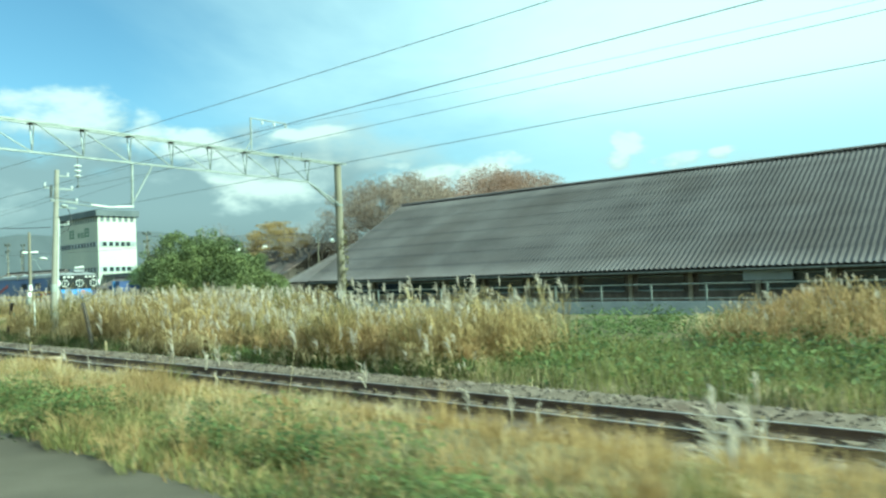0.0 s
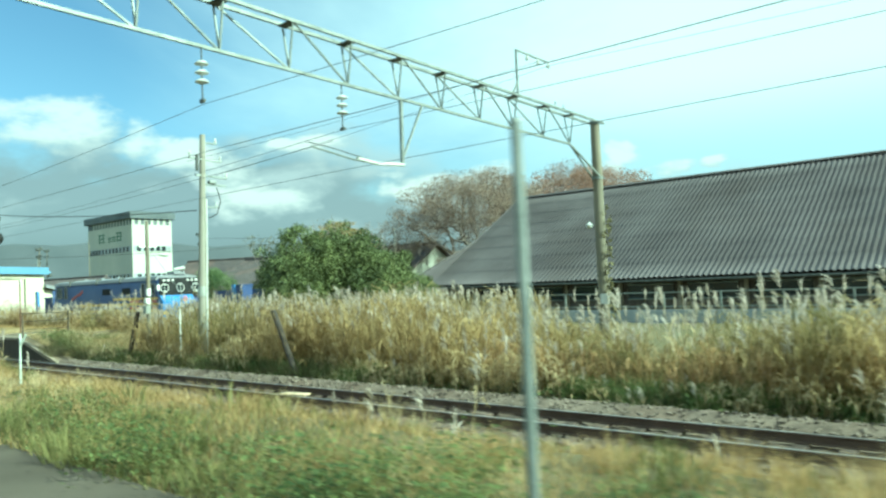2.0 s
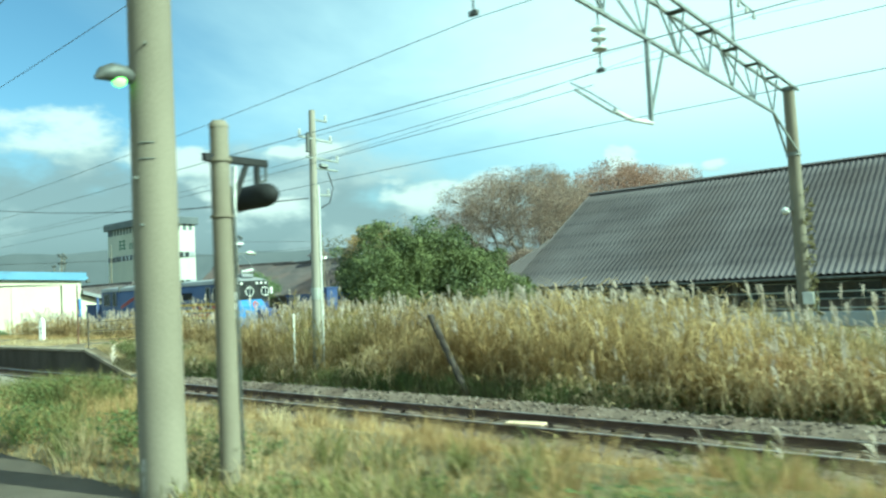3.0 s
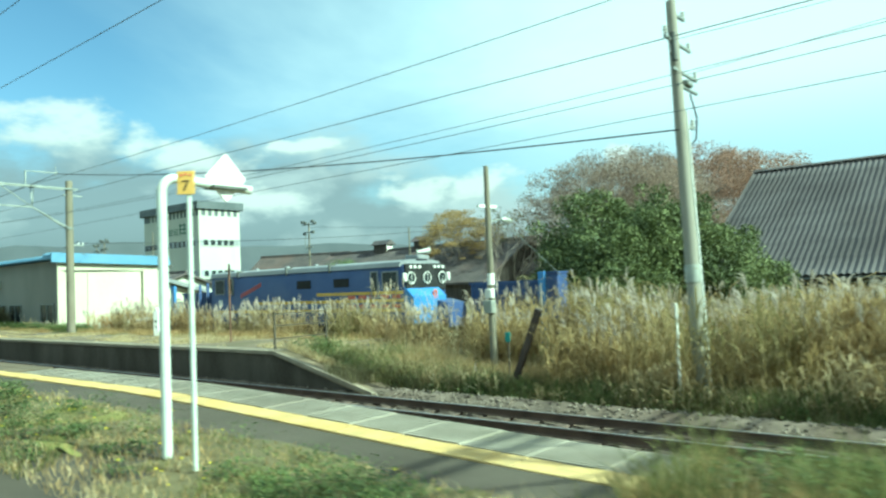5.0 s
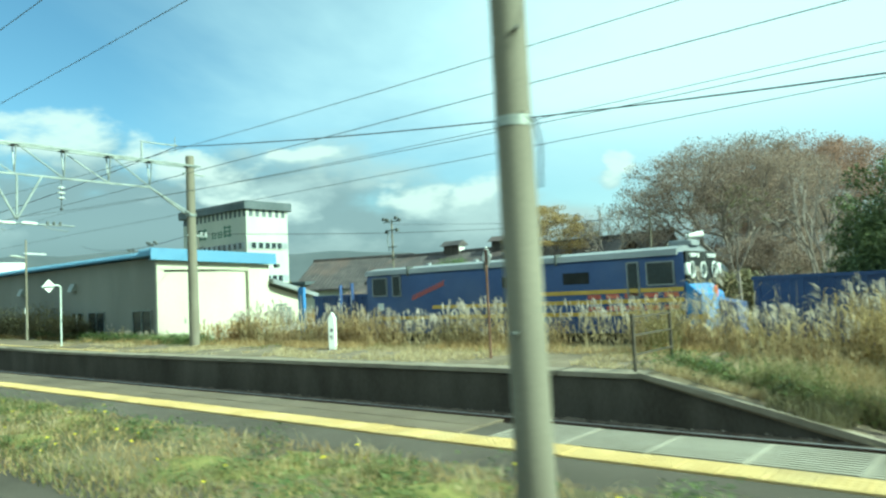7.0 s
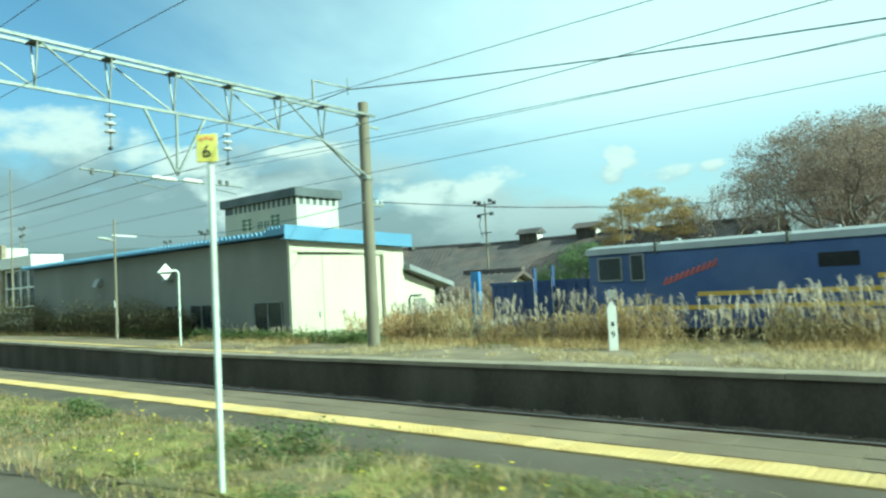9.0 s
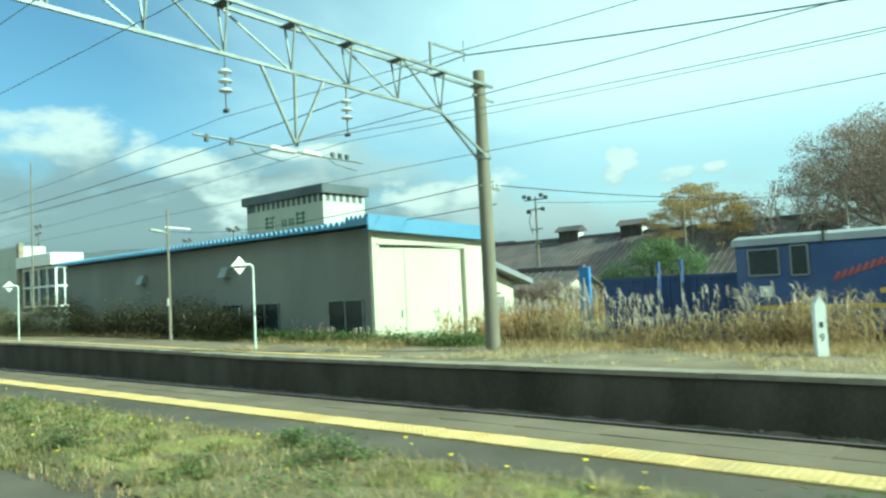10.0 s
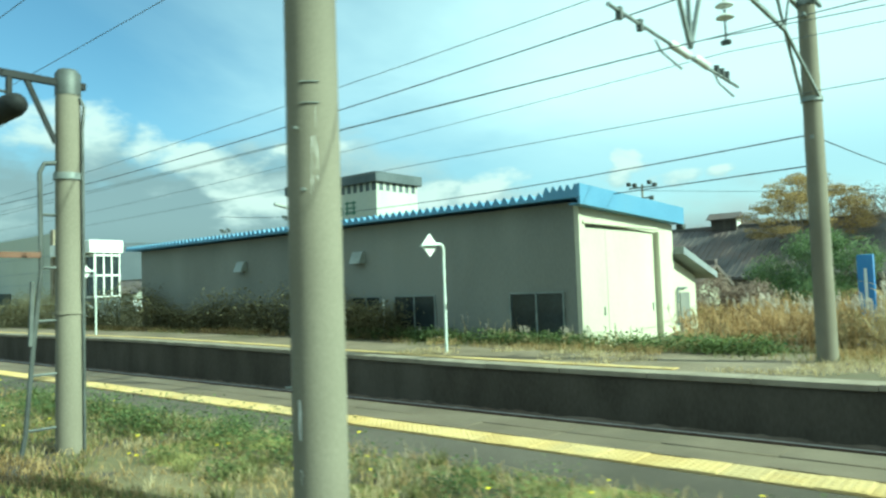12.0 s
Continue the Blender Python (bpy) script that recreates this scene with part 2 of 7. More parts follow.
BLACK_INK = surf("black_ink", (0.012, 0.012, 0.012), (0.025, 0.025, 0.025), 5, 0.5, 0, 0, 30)
RED_INK = surf("red_mark", (0.55, 0.14, 0.08), (0.66, 0.22, 0.12), 5, 0.5, 0, 0, 30)
ROOF_TILE = surf("grey_roof_tile", (0.085, 0.075, 0.073), (0.15, 0.136, 0.133), 0.35, 0.45, 0.0, 0.12, 9, stain=(0.085, 0.07, 0.062), stain_scale=0.16, stain_amount=0.55, spec=0.5)
WORN_BOARD = surf("worn_brown_boarding", (0.075, 0.062, 0.05), (0.16, 0.135, 0.11), 1.1, 0.9, bump=0.4, fine=20, stain=(0.05, 0.045, 0.04), stain_scale=0.4, stretch=(4, 4, 0.5))
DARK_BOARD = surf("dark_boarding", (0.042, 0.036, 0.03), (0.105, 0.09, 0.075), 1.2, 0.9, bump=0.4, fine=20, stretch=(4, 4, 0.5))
LOW_WALL = surf("low_block_wall", (0.26, 0.29, 0.31), (0.38, 0.41, 0.42), 0.8, 0.9, bump=0.3, fine=20, stain=(0.19, 0.2, 0.19), stain_scale=0.5)
# darker than the gable's cream: the long side's shade is in this colour
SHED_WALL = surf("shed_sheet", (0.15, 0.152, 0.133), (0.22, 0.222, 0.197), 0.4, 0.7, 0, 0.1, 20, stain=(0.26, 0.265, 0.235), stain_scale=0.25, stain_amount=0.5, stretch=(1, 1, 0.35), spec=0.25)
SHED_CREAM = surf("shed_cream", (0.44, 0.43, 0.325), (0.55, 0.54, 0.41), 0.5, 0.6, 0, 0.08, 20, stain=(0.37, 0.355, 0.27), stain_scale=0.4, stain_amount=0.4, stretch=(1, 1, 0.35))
SHED_BLUE = surf("roof_blue", (0.10, 0.21, 0.34), (0.145, 0.285, 0.43), 0.6, 0.5, 0.05, 0.05, 20, stain=(0.12, 0.22, 0.32), stain_scale=0.6)
GLASS_DARK = surf("dark_glass", (0.015, 0.02, 0.022), (0.035, 0.045, 0.05), 0.7, 0.12, 0, 0, 10, spec=0.6)
TOWER_WALL = surf("tower_render", (0.395, 0.415, 0.35), (0.51, 0.53, 0.455), 0.3, 0.8, 0, 0.1, 8, stain=(0.31, 0.345, 0.32), stain_scale=0.15, stain_amount=0.5, stretch=(1, 1, 0.4))
TOWER_DARK = surf("tower_cornice", (0.06, 0.075, 0.08), (0.12, 0.14, 0.15), 0.4, 0.6, 0.2, 0.1, 8)
COACH_BLUE = surf("coach_blue", (0.028, 0.05, 0.145), (0.052, 0.086, 0.21), 0.7, 0.5, 0, 0.06, 25, stain=(0.075, 0.10, 0.19), stain_scale=0.5, stain_amount=0.6)
LIGHT_BLUE = surf("light_blue_paint", (0.055, 0.17, 0.42), (0.09, 0.23, 0.50), 0.9, 0.5, 0, 0.05, 25, stain=(0.07, 0.16, 0.34), stain_scale=1.5)
COACH_ROOF = surf("coach_roof_grey", (0.19, 0.205, 0.215), (0.28, 0.295, 0.305), 0.7, 0.65, 0.1, 0.05, 25, stain=(0.2, 0.21, 0.21), stain_scale=0.8)
BAND_YELLOW = surf("band_yellow", (0.44, 0.29, 0.05), (0.55, 0.38, 0.08), 2, 0.5, 0, 0.05, 25)
BAND_RED = surf("faded_red_mark", (0.36, 0.08, 0.06), (0.5, 0.13, 0.09), 2, 0.6, 0, 0.05, 25)
BLACK_PANEL = surf("black_panel", (0.012, 0.013, 0.013), (0.028, 0.03, 0.03), 2, 0.75, 0, 0.05, 25, spec=0.25)
HOUSE_ROOF = surf("far_roof", (0.055, 0.05, 0.05), (0.12, 0.105, 0.10), 0.8, 0.6, 0, 0.2, 6, stain=(0.16, 0.11, 0.09), stain_scale=0.3)
HILL = surf("hazed_hills", (0.075, 0.088, 0.098), (0.105, 0.118, 0.128), 0.004, 1.0, 0, 0, 0.02, spec=0.0)
BARK = surf("bark", (0.15, 0.125, 0.105), (0.32, 0.275, 0.235), 2, 0.9, bump=0.6, fine=14)
LAMP_GREEN = glow("lamp_glass_lit", (0.40, 1.0, 0.16), 1.7)
LAMP_HOUSE = surf("lamp_housing", (0.24, 0.26, 0.23), (0.36, 0.38, 0.34), 3, 0.4, 0.2, 0.03, 40)
BOARD_PALE = surf("pale_board", (0.52, 0.40, 0.26), (0.68, 0.55, 0.38), 6, 0.8, bump=0.2, fine=50)
# plants
LEAF_DRY = surf("dry_grass", (0.28, 0.19, 0.08), (0.55, 0.41, 0.19), 0.5, 0.75, bump=0, fine=1.5, per_island=0.7, through_light=0.45)
LEAF_STRAW = surf("straw_grass", (0.38, 0.30, 0.15), (0.62, 0.52, 0.31), 0.5, 0.75, bump=0, fine=1.5, per_island=0.7, through_light=0.35)
LEAF_GREEN = surf("green_grass", (0.115, 0.125, 0.042), (0.29, 0.28, 0.105), 0.6, 0.7, bump=0, fine=1.5, per_island=0.7, through_light=0.45)
LEAF_WEED = surf("weed_leaf", (0.065, 0.098, 0.033), (0.185, 0.232, 0.078), 0.8, 0.65, bump=0, fine=1.5, per_island=0.7, through_light=0.4)
LEAF_OLIVE = surf("reed_leaf", (0.26, 0.19, 0.085), (0.56, 0.44, 0.215), 0.35, 0.7, bump=0, fine=0.9, per_island=0.8, stain=(0.175, 0.17, 0.066), stain_scale=0.22, stain_amount=0.75, through_light=0.5)
LEAF_RUSSET = surf("russet_weed", (0.26, 0.168, 0.075), (0.53, 0.37, 0.18), 0.5, 0.8, bump=0, fine=1.2, per_island=0.8, stain=(0.14, 0.14, 0.055), stain_scale=0.3, stain_amount=0.5, through_light=0.45)
LEAF_FADED = surf("faded_reed", (0.25, 0.177, 0.085), (0.49, 0.375, 0.19), 0.45, 0.8, bump=0, fine=1.2, per_island=0.8, stain=(0.155, 0.155, 0.075), stain_scale=0.35, stain_amount=0.65, through_light=0.45)
PLUME = surf("reed_plume", (0.38, 0.33, 0.26), (0.66, 0.60, 0.51), 0.5, 0.8, bump=0, fine=2, per_island=0.5, through_light=0.45)
MOSS = surf("moss", (0.12, 0.115, 0.035), (0.265, 0.25, 0.07), 2.6, 0.95, bump=0.9, fine=28, stain=(0.11, 0.10, 0.045), stain_scale=1.6, stain_amount=0.7)
FLOWER = surf("yellow_petals", (0.75, 0.60, 0.02), (0.9, 0.78, 0.05), 4, 0.6, bump=0, fine=10, through_light=0.3)
LEAF_EVERGREEN = surf("evergreen_leaf", (0.05, 0.07, 0.025), (0.166, 0.194, 0.066), 0.45, 0.65, bump=0, fine=1.0, per_island=0.4, through_light=0.1)
LEAF_BROWN = surf("brown_leaf", (0.21, 0.16, 0.125), (0.38, 0.30, 0.235), 0.15, 0.8, bump=0, fine=0.5, per_island=0.7, through_light=0.45)
LEAF_RED = surf("russet_leaf", (0.235, 0.15, 0.11), (0.41, 0.275, 0.205), 0.15, 0.8, bump=0, fine=0.5, per_island=0.7, through_light=0.45)
LEAF_GOLD = surf("gold_leaf", (0.24, 0.17, 0.07), (0.45, 0.335, 0.145), 0.3, 0.8, bump=0, fine=0.6, per_island=0.8, through_light=0.4)
FENCE_BROWN = surf("dark_brown_paint", (0.045, 0.038, 0.026), (0.10, 0.085, 0.06), 4, 0.8, 0.0, 0.2, 50)
LEAF_PINE = surf("pine_needles", (0.085, 0.135, 0.055), (0.20, 0.265, 0.11), 0.5, 0.6, bump=0, fine=1.0, per_island=0.7, through_light=0.4)
TEAL_PAINT = surf("teal_paint", (0.05, 0.22, 0.2), (0.09, 0.30, 0.27), 3, 0.6, 0, 0.05, 30)
MARK_GREEN = surf("faded_green_paint", (0.05, 0.12, 0.08), (0.09, 0.17, 0.12), 2, 0.7, 0, 0.05, 20)
LEAF_HEDGE = surf("dull_shrub_leaf", (0.115, 0.107, 0.055), (0.235, 0.212, 0.11), 0.4, 0.8, bump=0, fine=0.8, per_island=0.45, through_light=0.4)

# ---------------------------------------------------------------- mesh kit
class Shape:
    """Collects corners and faces for one mesh."""

    def __init__(self):
        self.v, self.f = [], []

    def add(self, verts, faces):
        k = len(self.v)
        self.v += [tuple(p) for p in verts]
        self.f += [tuple(i + k for i in f) for f in faces]
        return self

    def box(self, x0, x1, y0, y1, z0, z1, bev=0.0):
        if not bev:
            return self.add([(x, y, z) for z in (z0, z1) for y in (y0, y1) for x in (x0, x1)],
                            [(0, 2, 3, 1), (4, 5, 7, 6), (0, 1, 5, 4), (2, 6, 7, 3), (0, 4, 6, 2), (1, 3, 7, 5)])
        b = bmesh.new()
        bmesh.ops.create_cube(b, size=1)
        for p in b.verts:
            p.co = Vector(((x0 + x1) / 2 + p.co.x * (x1 - x0), (y0 + y1) / 2 + p.co.y * (y1 - y0), (z0 + z1) / 2 + p.co.z * (z1 - z0)))
        bmesh.ops.bevel(b, geom=b.edges[:], offset=bev, segments=1, affect="EDGES")
        b.verts.index_update()
        self.add([p.co[:] for p in b.verts], [[p.index for p in f.verts] for f in b.faces])
        b.free()
        return self

    def tube(self, pts, r, n=8, caps=True):
        pts = [Vector(p) for p in pts]
        rs = r if isinstance(r, (list, tuple)) else [r] * len(pts)
        rings, side = [], None
        for i, p in enumerate(pts):
            d = (pts[min(i + 1, len(pts) - 1)] - pts[max(i - 1, 0)]).normalized()
            if side is None:
                side = d.cross(Vector((0, 0, 1)) if abs(d.z) < 0.9 else Vector((1, 0, 0))).normalized()
            side = (side - d * side.dot(d)).normalized()
            other = d.cross(side)
            rings.append([p + (side * math.cos(a) + other * math.sin(a)) * rs[i] for a in [2 * math.pi * k / n for k in range(n)]])
        faces = []
        for i in range(len(pts) - 1):
            for k in range(n):
                faces.append((i * n + k, i * n + (k + 1) % n, (i + 1) * n + (k + 1) % n, (i + 1) * n + k))
        if caps:
            faces.append(tuple(range(n))[::-1])
            faces.append(tuple((len(pts) - 1) * n + k for k in range(n)))
        return self.add([p for ring in rings for p in ring], faces)

    def bar(self, a, b, w, h=None):
        """A straight square bar between two points."""
        a, b, h = Vector(a), Vector(b), h or w
        d = (b - a).normalized()
        s = d.cross(Vector((0, 0, 1)) if abs(d.z) < 0.95 else Vector((1, 0, 0))).normalized()
        t = d.cross(s)
        ring = [(s * i * w / 2 + t * j * h / 2) for i, j in ((-1, -1), (1, -1), (1, 1), (-1, 1))]
        return self.add([a + q for q in ring] + [b + q for q in ring],
                        [(3, 2, 1, 0), (4, 5, 6, 7), (0, 1, 5, 4), (1, 2, 6, 5), (2, 3, 7, 6), (3, 0, 4, 7)])

    def prism(self, outline, axis, a0, a1):
        """An outline in the plane across the axis, drawn out from a0 to a1."""
        def place(u, v, a):
            return {"x": (a, u, v), "y": (u, a, v), "z": (u, v, a)}[axis]
        n = len(outline)
        faces = [tuple(range(n)), tuple(range(n, 2 * n))[::-1]]
        faces += [(i, n + i, n + (i + 1) % n, (i + 1) % n) for i in range(n)]
        return self.add([place(u, v, a0) for u, v in outline] + [place(u, v, a1) for u, v in outline], faces)

    def lathe(self, base, profile, n=10):
        x, y, z = base
        verts = [(x + r * math.cos(2 * math.pi * k / n), y + r * math.sin(2 * math.pi * k / n), z + h) for r, h in profile for k in range(n)]
        faces = [(i * n + k, i * n + (k + 1) % n, (i + 1) * n + (k + 1) % n, (i + 1) * n + k) for i in range(len(profile) - 1) for k in range(n)]
        faces += [tuple(range(n))[::-1], tuple((len(profile) - 1) * n + k for k in range(n))]
        return self.add(verts, faces)

    def turned(self, m):
        self.v = [tuple(m @ Vector(p)) for p in self.v]
        return self

    def mesh(self, name, material, smooth=True):
        me = bpy.data.meshes.new(name)
        me.from_pydata(self.v, [], self.f)
        b = bmesh.new()
        b.from_mesh(me)
        bmesh.ops.recalc_face_normals(b, faces=b.faces[:])
        b.to_mesh(me)
        b.free()
        if smooth:
            me.shade_smooth()
            me.set_sharp_from_angle(angle=radians(38))
        me.materials.append(material)
        return me


def part(name, shape, material, parent=None, label="", smooth=True):
    """One mesh object, under a thing or a part."""
    ob = new(name, shape.mesh(name, material, smooth))
    ob.parent = parent
    return tagged(ob, label)


def thing(name, at, label, category, group="", kind="", turn=0.0):
    ob = new(name)
    ob.empty_display_size = 0.2
    ob.matrix_world = pose(*at, 0, 0, turn)
    return tagged(ob, label, category, group, kind)


def setting(name, shape, material, label, category, smooth=True):
    return tagged(part(name, shape, material, None, "", smooth), label, category, "", "structure")


def sheet(name, verts, quads, tris, material, smooth=False):
    """A mesh straight from arrays, for plants and other stuff."""
    me = bpy.data.meshes.new(name)
    verts = np.asarray(verts, dtype=np.float32)
    quads = np.asarray(quads, dtype=np.int32).reshape(-1, 4)
    tris = np.asarray(tris, dtype=np.int32).reshape(-1, 3)
    loops = np.concatenate([quads.ravel(), tris.ravel()])
    starts = np.concatenate([np.arange(len(quads)) * 4, len(quads) * 4 + np.arange(len(tris)) * 3]).astype(np.int32)
    me.vertices.add(len(verts))
    me.vertices.foreach_set("co", verts.ravel())
    me.loops.add(len(loops))
    me.loops.foreach_set("vertex_index", loops.astype(np.int32))
    me.polygons.add(len(starts))
    me.polygons.foreach_set("loop_start", starts)
    me.update(calc_edges=True)
    if smooth:
        me.shade_smooth()
    me.materials.append(material)
    return me


def letter(text, size, material, name, parent, m, label=""):
    """Raised characters in the built-in font, as a mesh."""
    curve = bpy.data.curves.new(name, "FONT")
    curve.body, curve.size, curve.align_x, curve.align_y, curve.extrude = text, size, "CENTER", "CENTER", 0.002
    probe = new("probe", curve)
    bpy.context.view_layer.update()
    me = bpy.data.meshes.new_from_object(probe.evaluated_get(bpy.context.evaluated_depsgraph_get()))
    bpy.data.objects.remove(probe)
    me.materials.clear()
    me.materials.append(material)
    ob = new(name, me)
    ob.parent = parent
    ob.matrix_local = m
    return tagged(ob, label)


rng = np.random.default_rng(11)

# ---------------------------------------------------------------- ground, track, platforms
TRACK_Y, RAIL_HALF = 10.88, 0.5335
NEAR_TOP, FAR_TOP_Z = 1.12, 0.79
FAR_EDGE = 12.25
RAMP_X = -33.0                     # where the paved platform begins


def ease(v, a, b):
    s = np.clip((v - a) / (b - a), 0, 1)
    return s * s * (3 - 2 * s)


def ground_height(x, y):
    bank = 0.98 - 1.38 * ease(y, 5.0, 8.3)
    under = 0.80 - 1.2 * ease(y, 5.2, 5.8)
    near = bank + (under - bank) * ease(-x, 32.0, 33.5)
    near = near - 1.4 * (1 - ease(y, 0.2, 0.5))
    waste = -0.12 + 0.25 * ease(y, 14, 26)
    behind = 0.62 + 0.1 * ease(y, 15, 30)
    far = waste + (behind - waste) * ease(-x, 42.0, 49.0)
    z = np.where(y < 8.4, near, np.where(y < 12.9, -0.4, far + (-0.4 - far) * (1 - ease(y, 12.9, 13.4))))
    bumps = 0.03 * np.sin(x * 1.7 + y * 0.6) * np.sin(y * 1.3 - x * 0.4)
    return z + bumps


gx = np.concatenate([[-4000, -1500, -600, -300, -200, -150], np.arange(-125, 45, 0.75), [60, 100, 200, 500, 1500, 4000]])
gy = np.concatenate([[-4000, -1500, -500, -150, -50, -15, -5, -1], np.arange(0.1, 15, 0.3), np.arange(15, 80, 1.5), [100, 150, 300, 700, 1500, 4000]])
GX, GY = np.meshgrid(gx, gy)
ncol, nrow = len(gx), len(gy)
index = np.arange(ncol * nrow).reshape(nrow, ncol)
quads = np.stack([index[:-1, :-1], index[:-1, 1:], index[1:, 1:], index[1:, :-1]], -1).reshape(-1, 4)
ground = new("ground", sheet("ground", np.stack([GX, GY, ground_height(GX, GY)], -1).reshape(-1, 3), quads, [], SOIL, True))
tagged(ground, "earth with dead grass and weed litter round a rural station", "ground", "", "structure")

# hills on the skyline; distance haze is mixed into their blue-grey colour
ridge = Shape()
steps = 90
for i in range(steps + 1):
    a = radians(70 + 120 * i / steps)
    h = 62 + 46 * noise.noise(Vector((i * 0.07, 3.1, 0))) + 16 * noise.noise(Vector((i * 0.31, 1.7, 0))) + 34 * math.exp(-((i - 63) / 16) ** 2)
    ridge.v += [(1500 * math.cos(a), 1500 * math.sin(a), -5), (1620 * math.cos(a), 1620 * math.sin(a), max(h, 20)), (2100 * math.cos(a), 2100 * math.sin(a), -5)]
for i in range(steps):
    for k in (0, 1):
        ridge.f.append((3 * i + k, 3 * i + 3 + k, 3 * i + 4 + k, 3 * i + 1 + k))
setting("backdrop_hills", ridge, HILL, "low wooded hills on the skyline, coloured blue-grey as by haze", "hills")

# ballast bed with uneven stones
bx = np.arange(-112, 40, 0.16)
by = np.array([8.2, 8.7, 9.1, 9.35, 9.6, 9.9, 10.2, 10.5, 10.9, 11.2, 11.5, 11.8, 12.1, 12.3, 12.5, 12.7, 12.95, 13.3])
bz = np.array([-0.47, -0.42, -0.30, -0.24, -0.21, -0.2, -0.2, -0.2, -0.2, -0.2, -0.2, -0.2, -0.18, -0.13, -0.07, -0.05, -0.12, -0.45])
BX, BY = np.meshgrid(bx, by)
BZ = np.repeat(bz[:, None], len(bx), 1) + rng.normal(0, 0.016, BX.shape)
nc, nr = len(bx), len(by)
idx = np.arange(nc * nr).reshape(nr, nc)
bq = np.stack([idx[:-1, :-1], idx[:-1, 1:], idx[1:, 1:], idx[1:, :-1]], -1).reshape(-1, 4)
bed = new("track_bed", sheet("track_bed", np.stack([BX, BY, BZ], -1).reshape(-1, 3), bq, [], BALLAST, False))
tagged(bed, "grey crushed-stone ballast bed stained with rust", "ballast", "", "structure")


def scatter_stones(n):
    x = rng.uniform(-60, 14, n)
    y = np.where(rng.random(n) < 0.6, rng.uniform(11.6, 13.15, n), rng.uniform(8.7, 11.2, n))
    z = np.interp(y, by, bz) + 0.012
    r = rng.uniform(0.022, 0.05, n)
    base = np.array([(1, 0, 0), (-1, 0, 0), (0, 1, 0), (0, -1, 0), (0, 0, 0.8), (0, 0, -0.8)])
    v = base[None] * rng.uniform(0.6, 1.25, (n, 6, 1))
    a = rng.uniform(0, 6.28, n)
    c, s = np.cos(a)[:, None], np.sin(a)[:, None]
    v = np.stack([v[..., 0] * c - v[..., 1] * s, v[..., 0] * s + v[..., 1] * c, v[..., 2]], -1) * r[:, None, None]
    v += np.stack([x, y, z], -1)[:, None]
    t = np.array([(0, 2, 4), (2, 1, 4), (1, 3, 4), (3, 0, 4), (2, 0, 5), (1, 2, 5), (3, 1, 5), (0, 3, 5)])
    tris = (t[None] + (np.arange(n) * 6)[:, None, None]).reshape(-1, 3)
    return sheet("ballast_stones", v.reshape(-1, 3), [], tris, STONE)


tagged(new("ballast_stones", scatter_stones(13500)), "loose grey ballast stones heaped along the rails", "stones", "", "stuff")

# the track: two rails on sleepers
track = thing("railway_track", (0, TRACK_Y, 0), "rusty narrow-gauge rails on old timber sleepers", "track", kind="structure")
for side in (-1, 1):
    c = side * RAIL_HALF
    web = Shape().prism([(c - 0.061, -0.153), (c + 0.061, -0.153), (c + 0.058, -0.142), (c + 0.012, -0.125), (c + 0.009, -0.045), (c + 0.032, -0.032),
                         (c + 0.032, -0.006), (c - 0.032, -0.006), (c - 0.032, -0.032), (c - 0.009, -0.045), (c - 0.012, -0.125), (c - 0.058, -0.142)], "x", -112, 40)
    rail = part("rail", web, RAIL_SIDE, track)
    part("rail_head", Shape().prism([(c - 0.03, -0.006), (c + 0.03, -0.006), (c + 0.024, 0.0), (c - 0.024, 0.0)], "x", -112, 40), RAIL_TOP, rail, "worn bright running surface")
sleeper_mesh = Shape().box(-0.1, 0.1, -1.05, 1.05, -0.30, -0.156, 0.012).mesh("sleeper", SLEEPER)
for i in range(150):
    s = new("sleeper", sleeper_mesh)
    s.parent = track
    s.matrix_local = pose(16 - i * 0.62 + random.uniform(-0.03, 0.03), random.uniform(-0.04, 0.04), random.uniform(-0.008, 0.004), 0, 0, random.uniform(-1.5, 1.5))

# near platform: asphalt, grass strip, yellow tactile line, edge slabs; a gentle ramp at its end


def near_top(x):
    """Height of the near platform along the line."""
    return NEAR_TOP - 0.24 * float(ease(np.array(x), -42.0, RAMP_X + 0.6))


platform_wall = Shape()
xs = [-115, -80, -46, -43, -41, -39, -37.5, -36, -35, RAMP_X]
platform_wall.v = [p for x in xs for p in ((x, 0.45, -0.5), (x, 5.93, -0.5), (x, 5.93, near_top(x) - 0.02), (x, 0.45, near_top(x) - 0.02))]
for i in range(len(xs) - 1):
    platform_wall.f += [(4 * i + k, 4 * i + (k + 1) % 4, 4 * i + 4 + (k + 1) % 4, 4 * i + 4 + k) for k in range(4)]
platform_wall.f += [(0, 1, 2, 3), tuple(4 * (len(xs) - 1) + k for k in range(4))]
near_platform = setting("platform_near", platform_wall, ASPHALT, "island platform of worn grey asphalt with overgrown middle", "platform")
path = Shape()
path.prism([(0.45, -0.4), (2.72, -0.4), (2.72, 1.01), (0.45, 1.01)], "x", RAMP_X, 40)
setting("pavement_path", path, ASPHALT, "grey asphalt path beside the line edged by weeds", "path")

# far platform with its ramp, higher beyond a joint


def far_top(x):
    return FAR_TOP_Z + 0.22 * float(ease(np.array(-x), 69.5, 90.0))


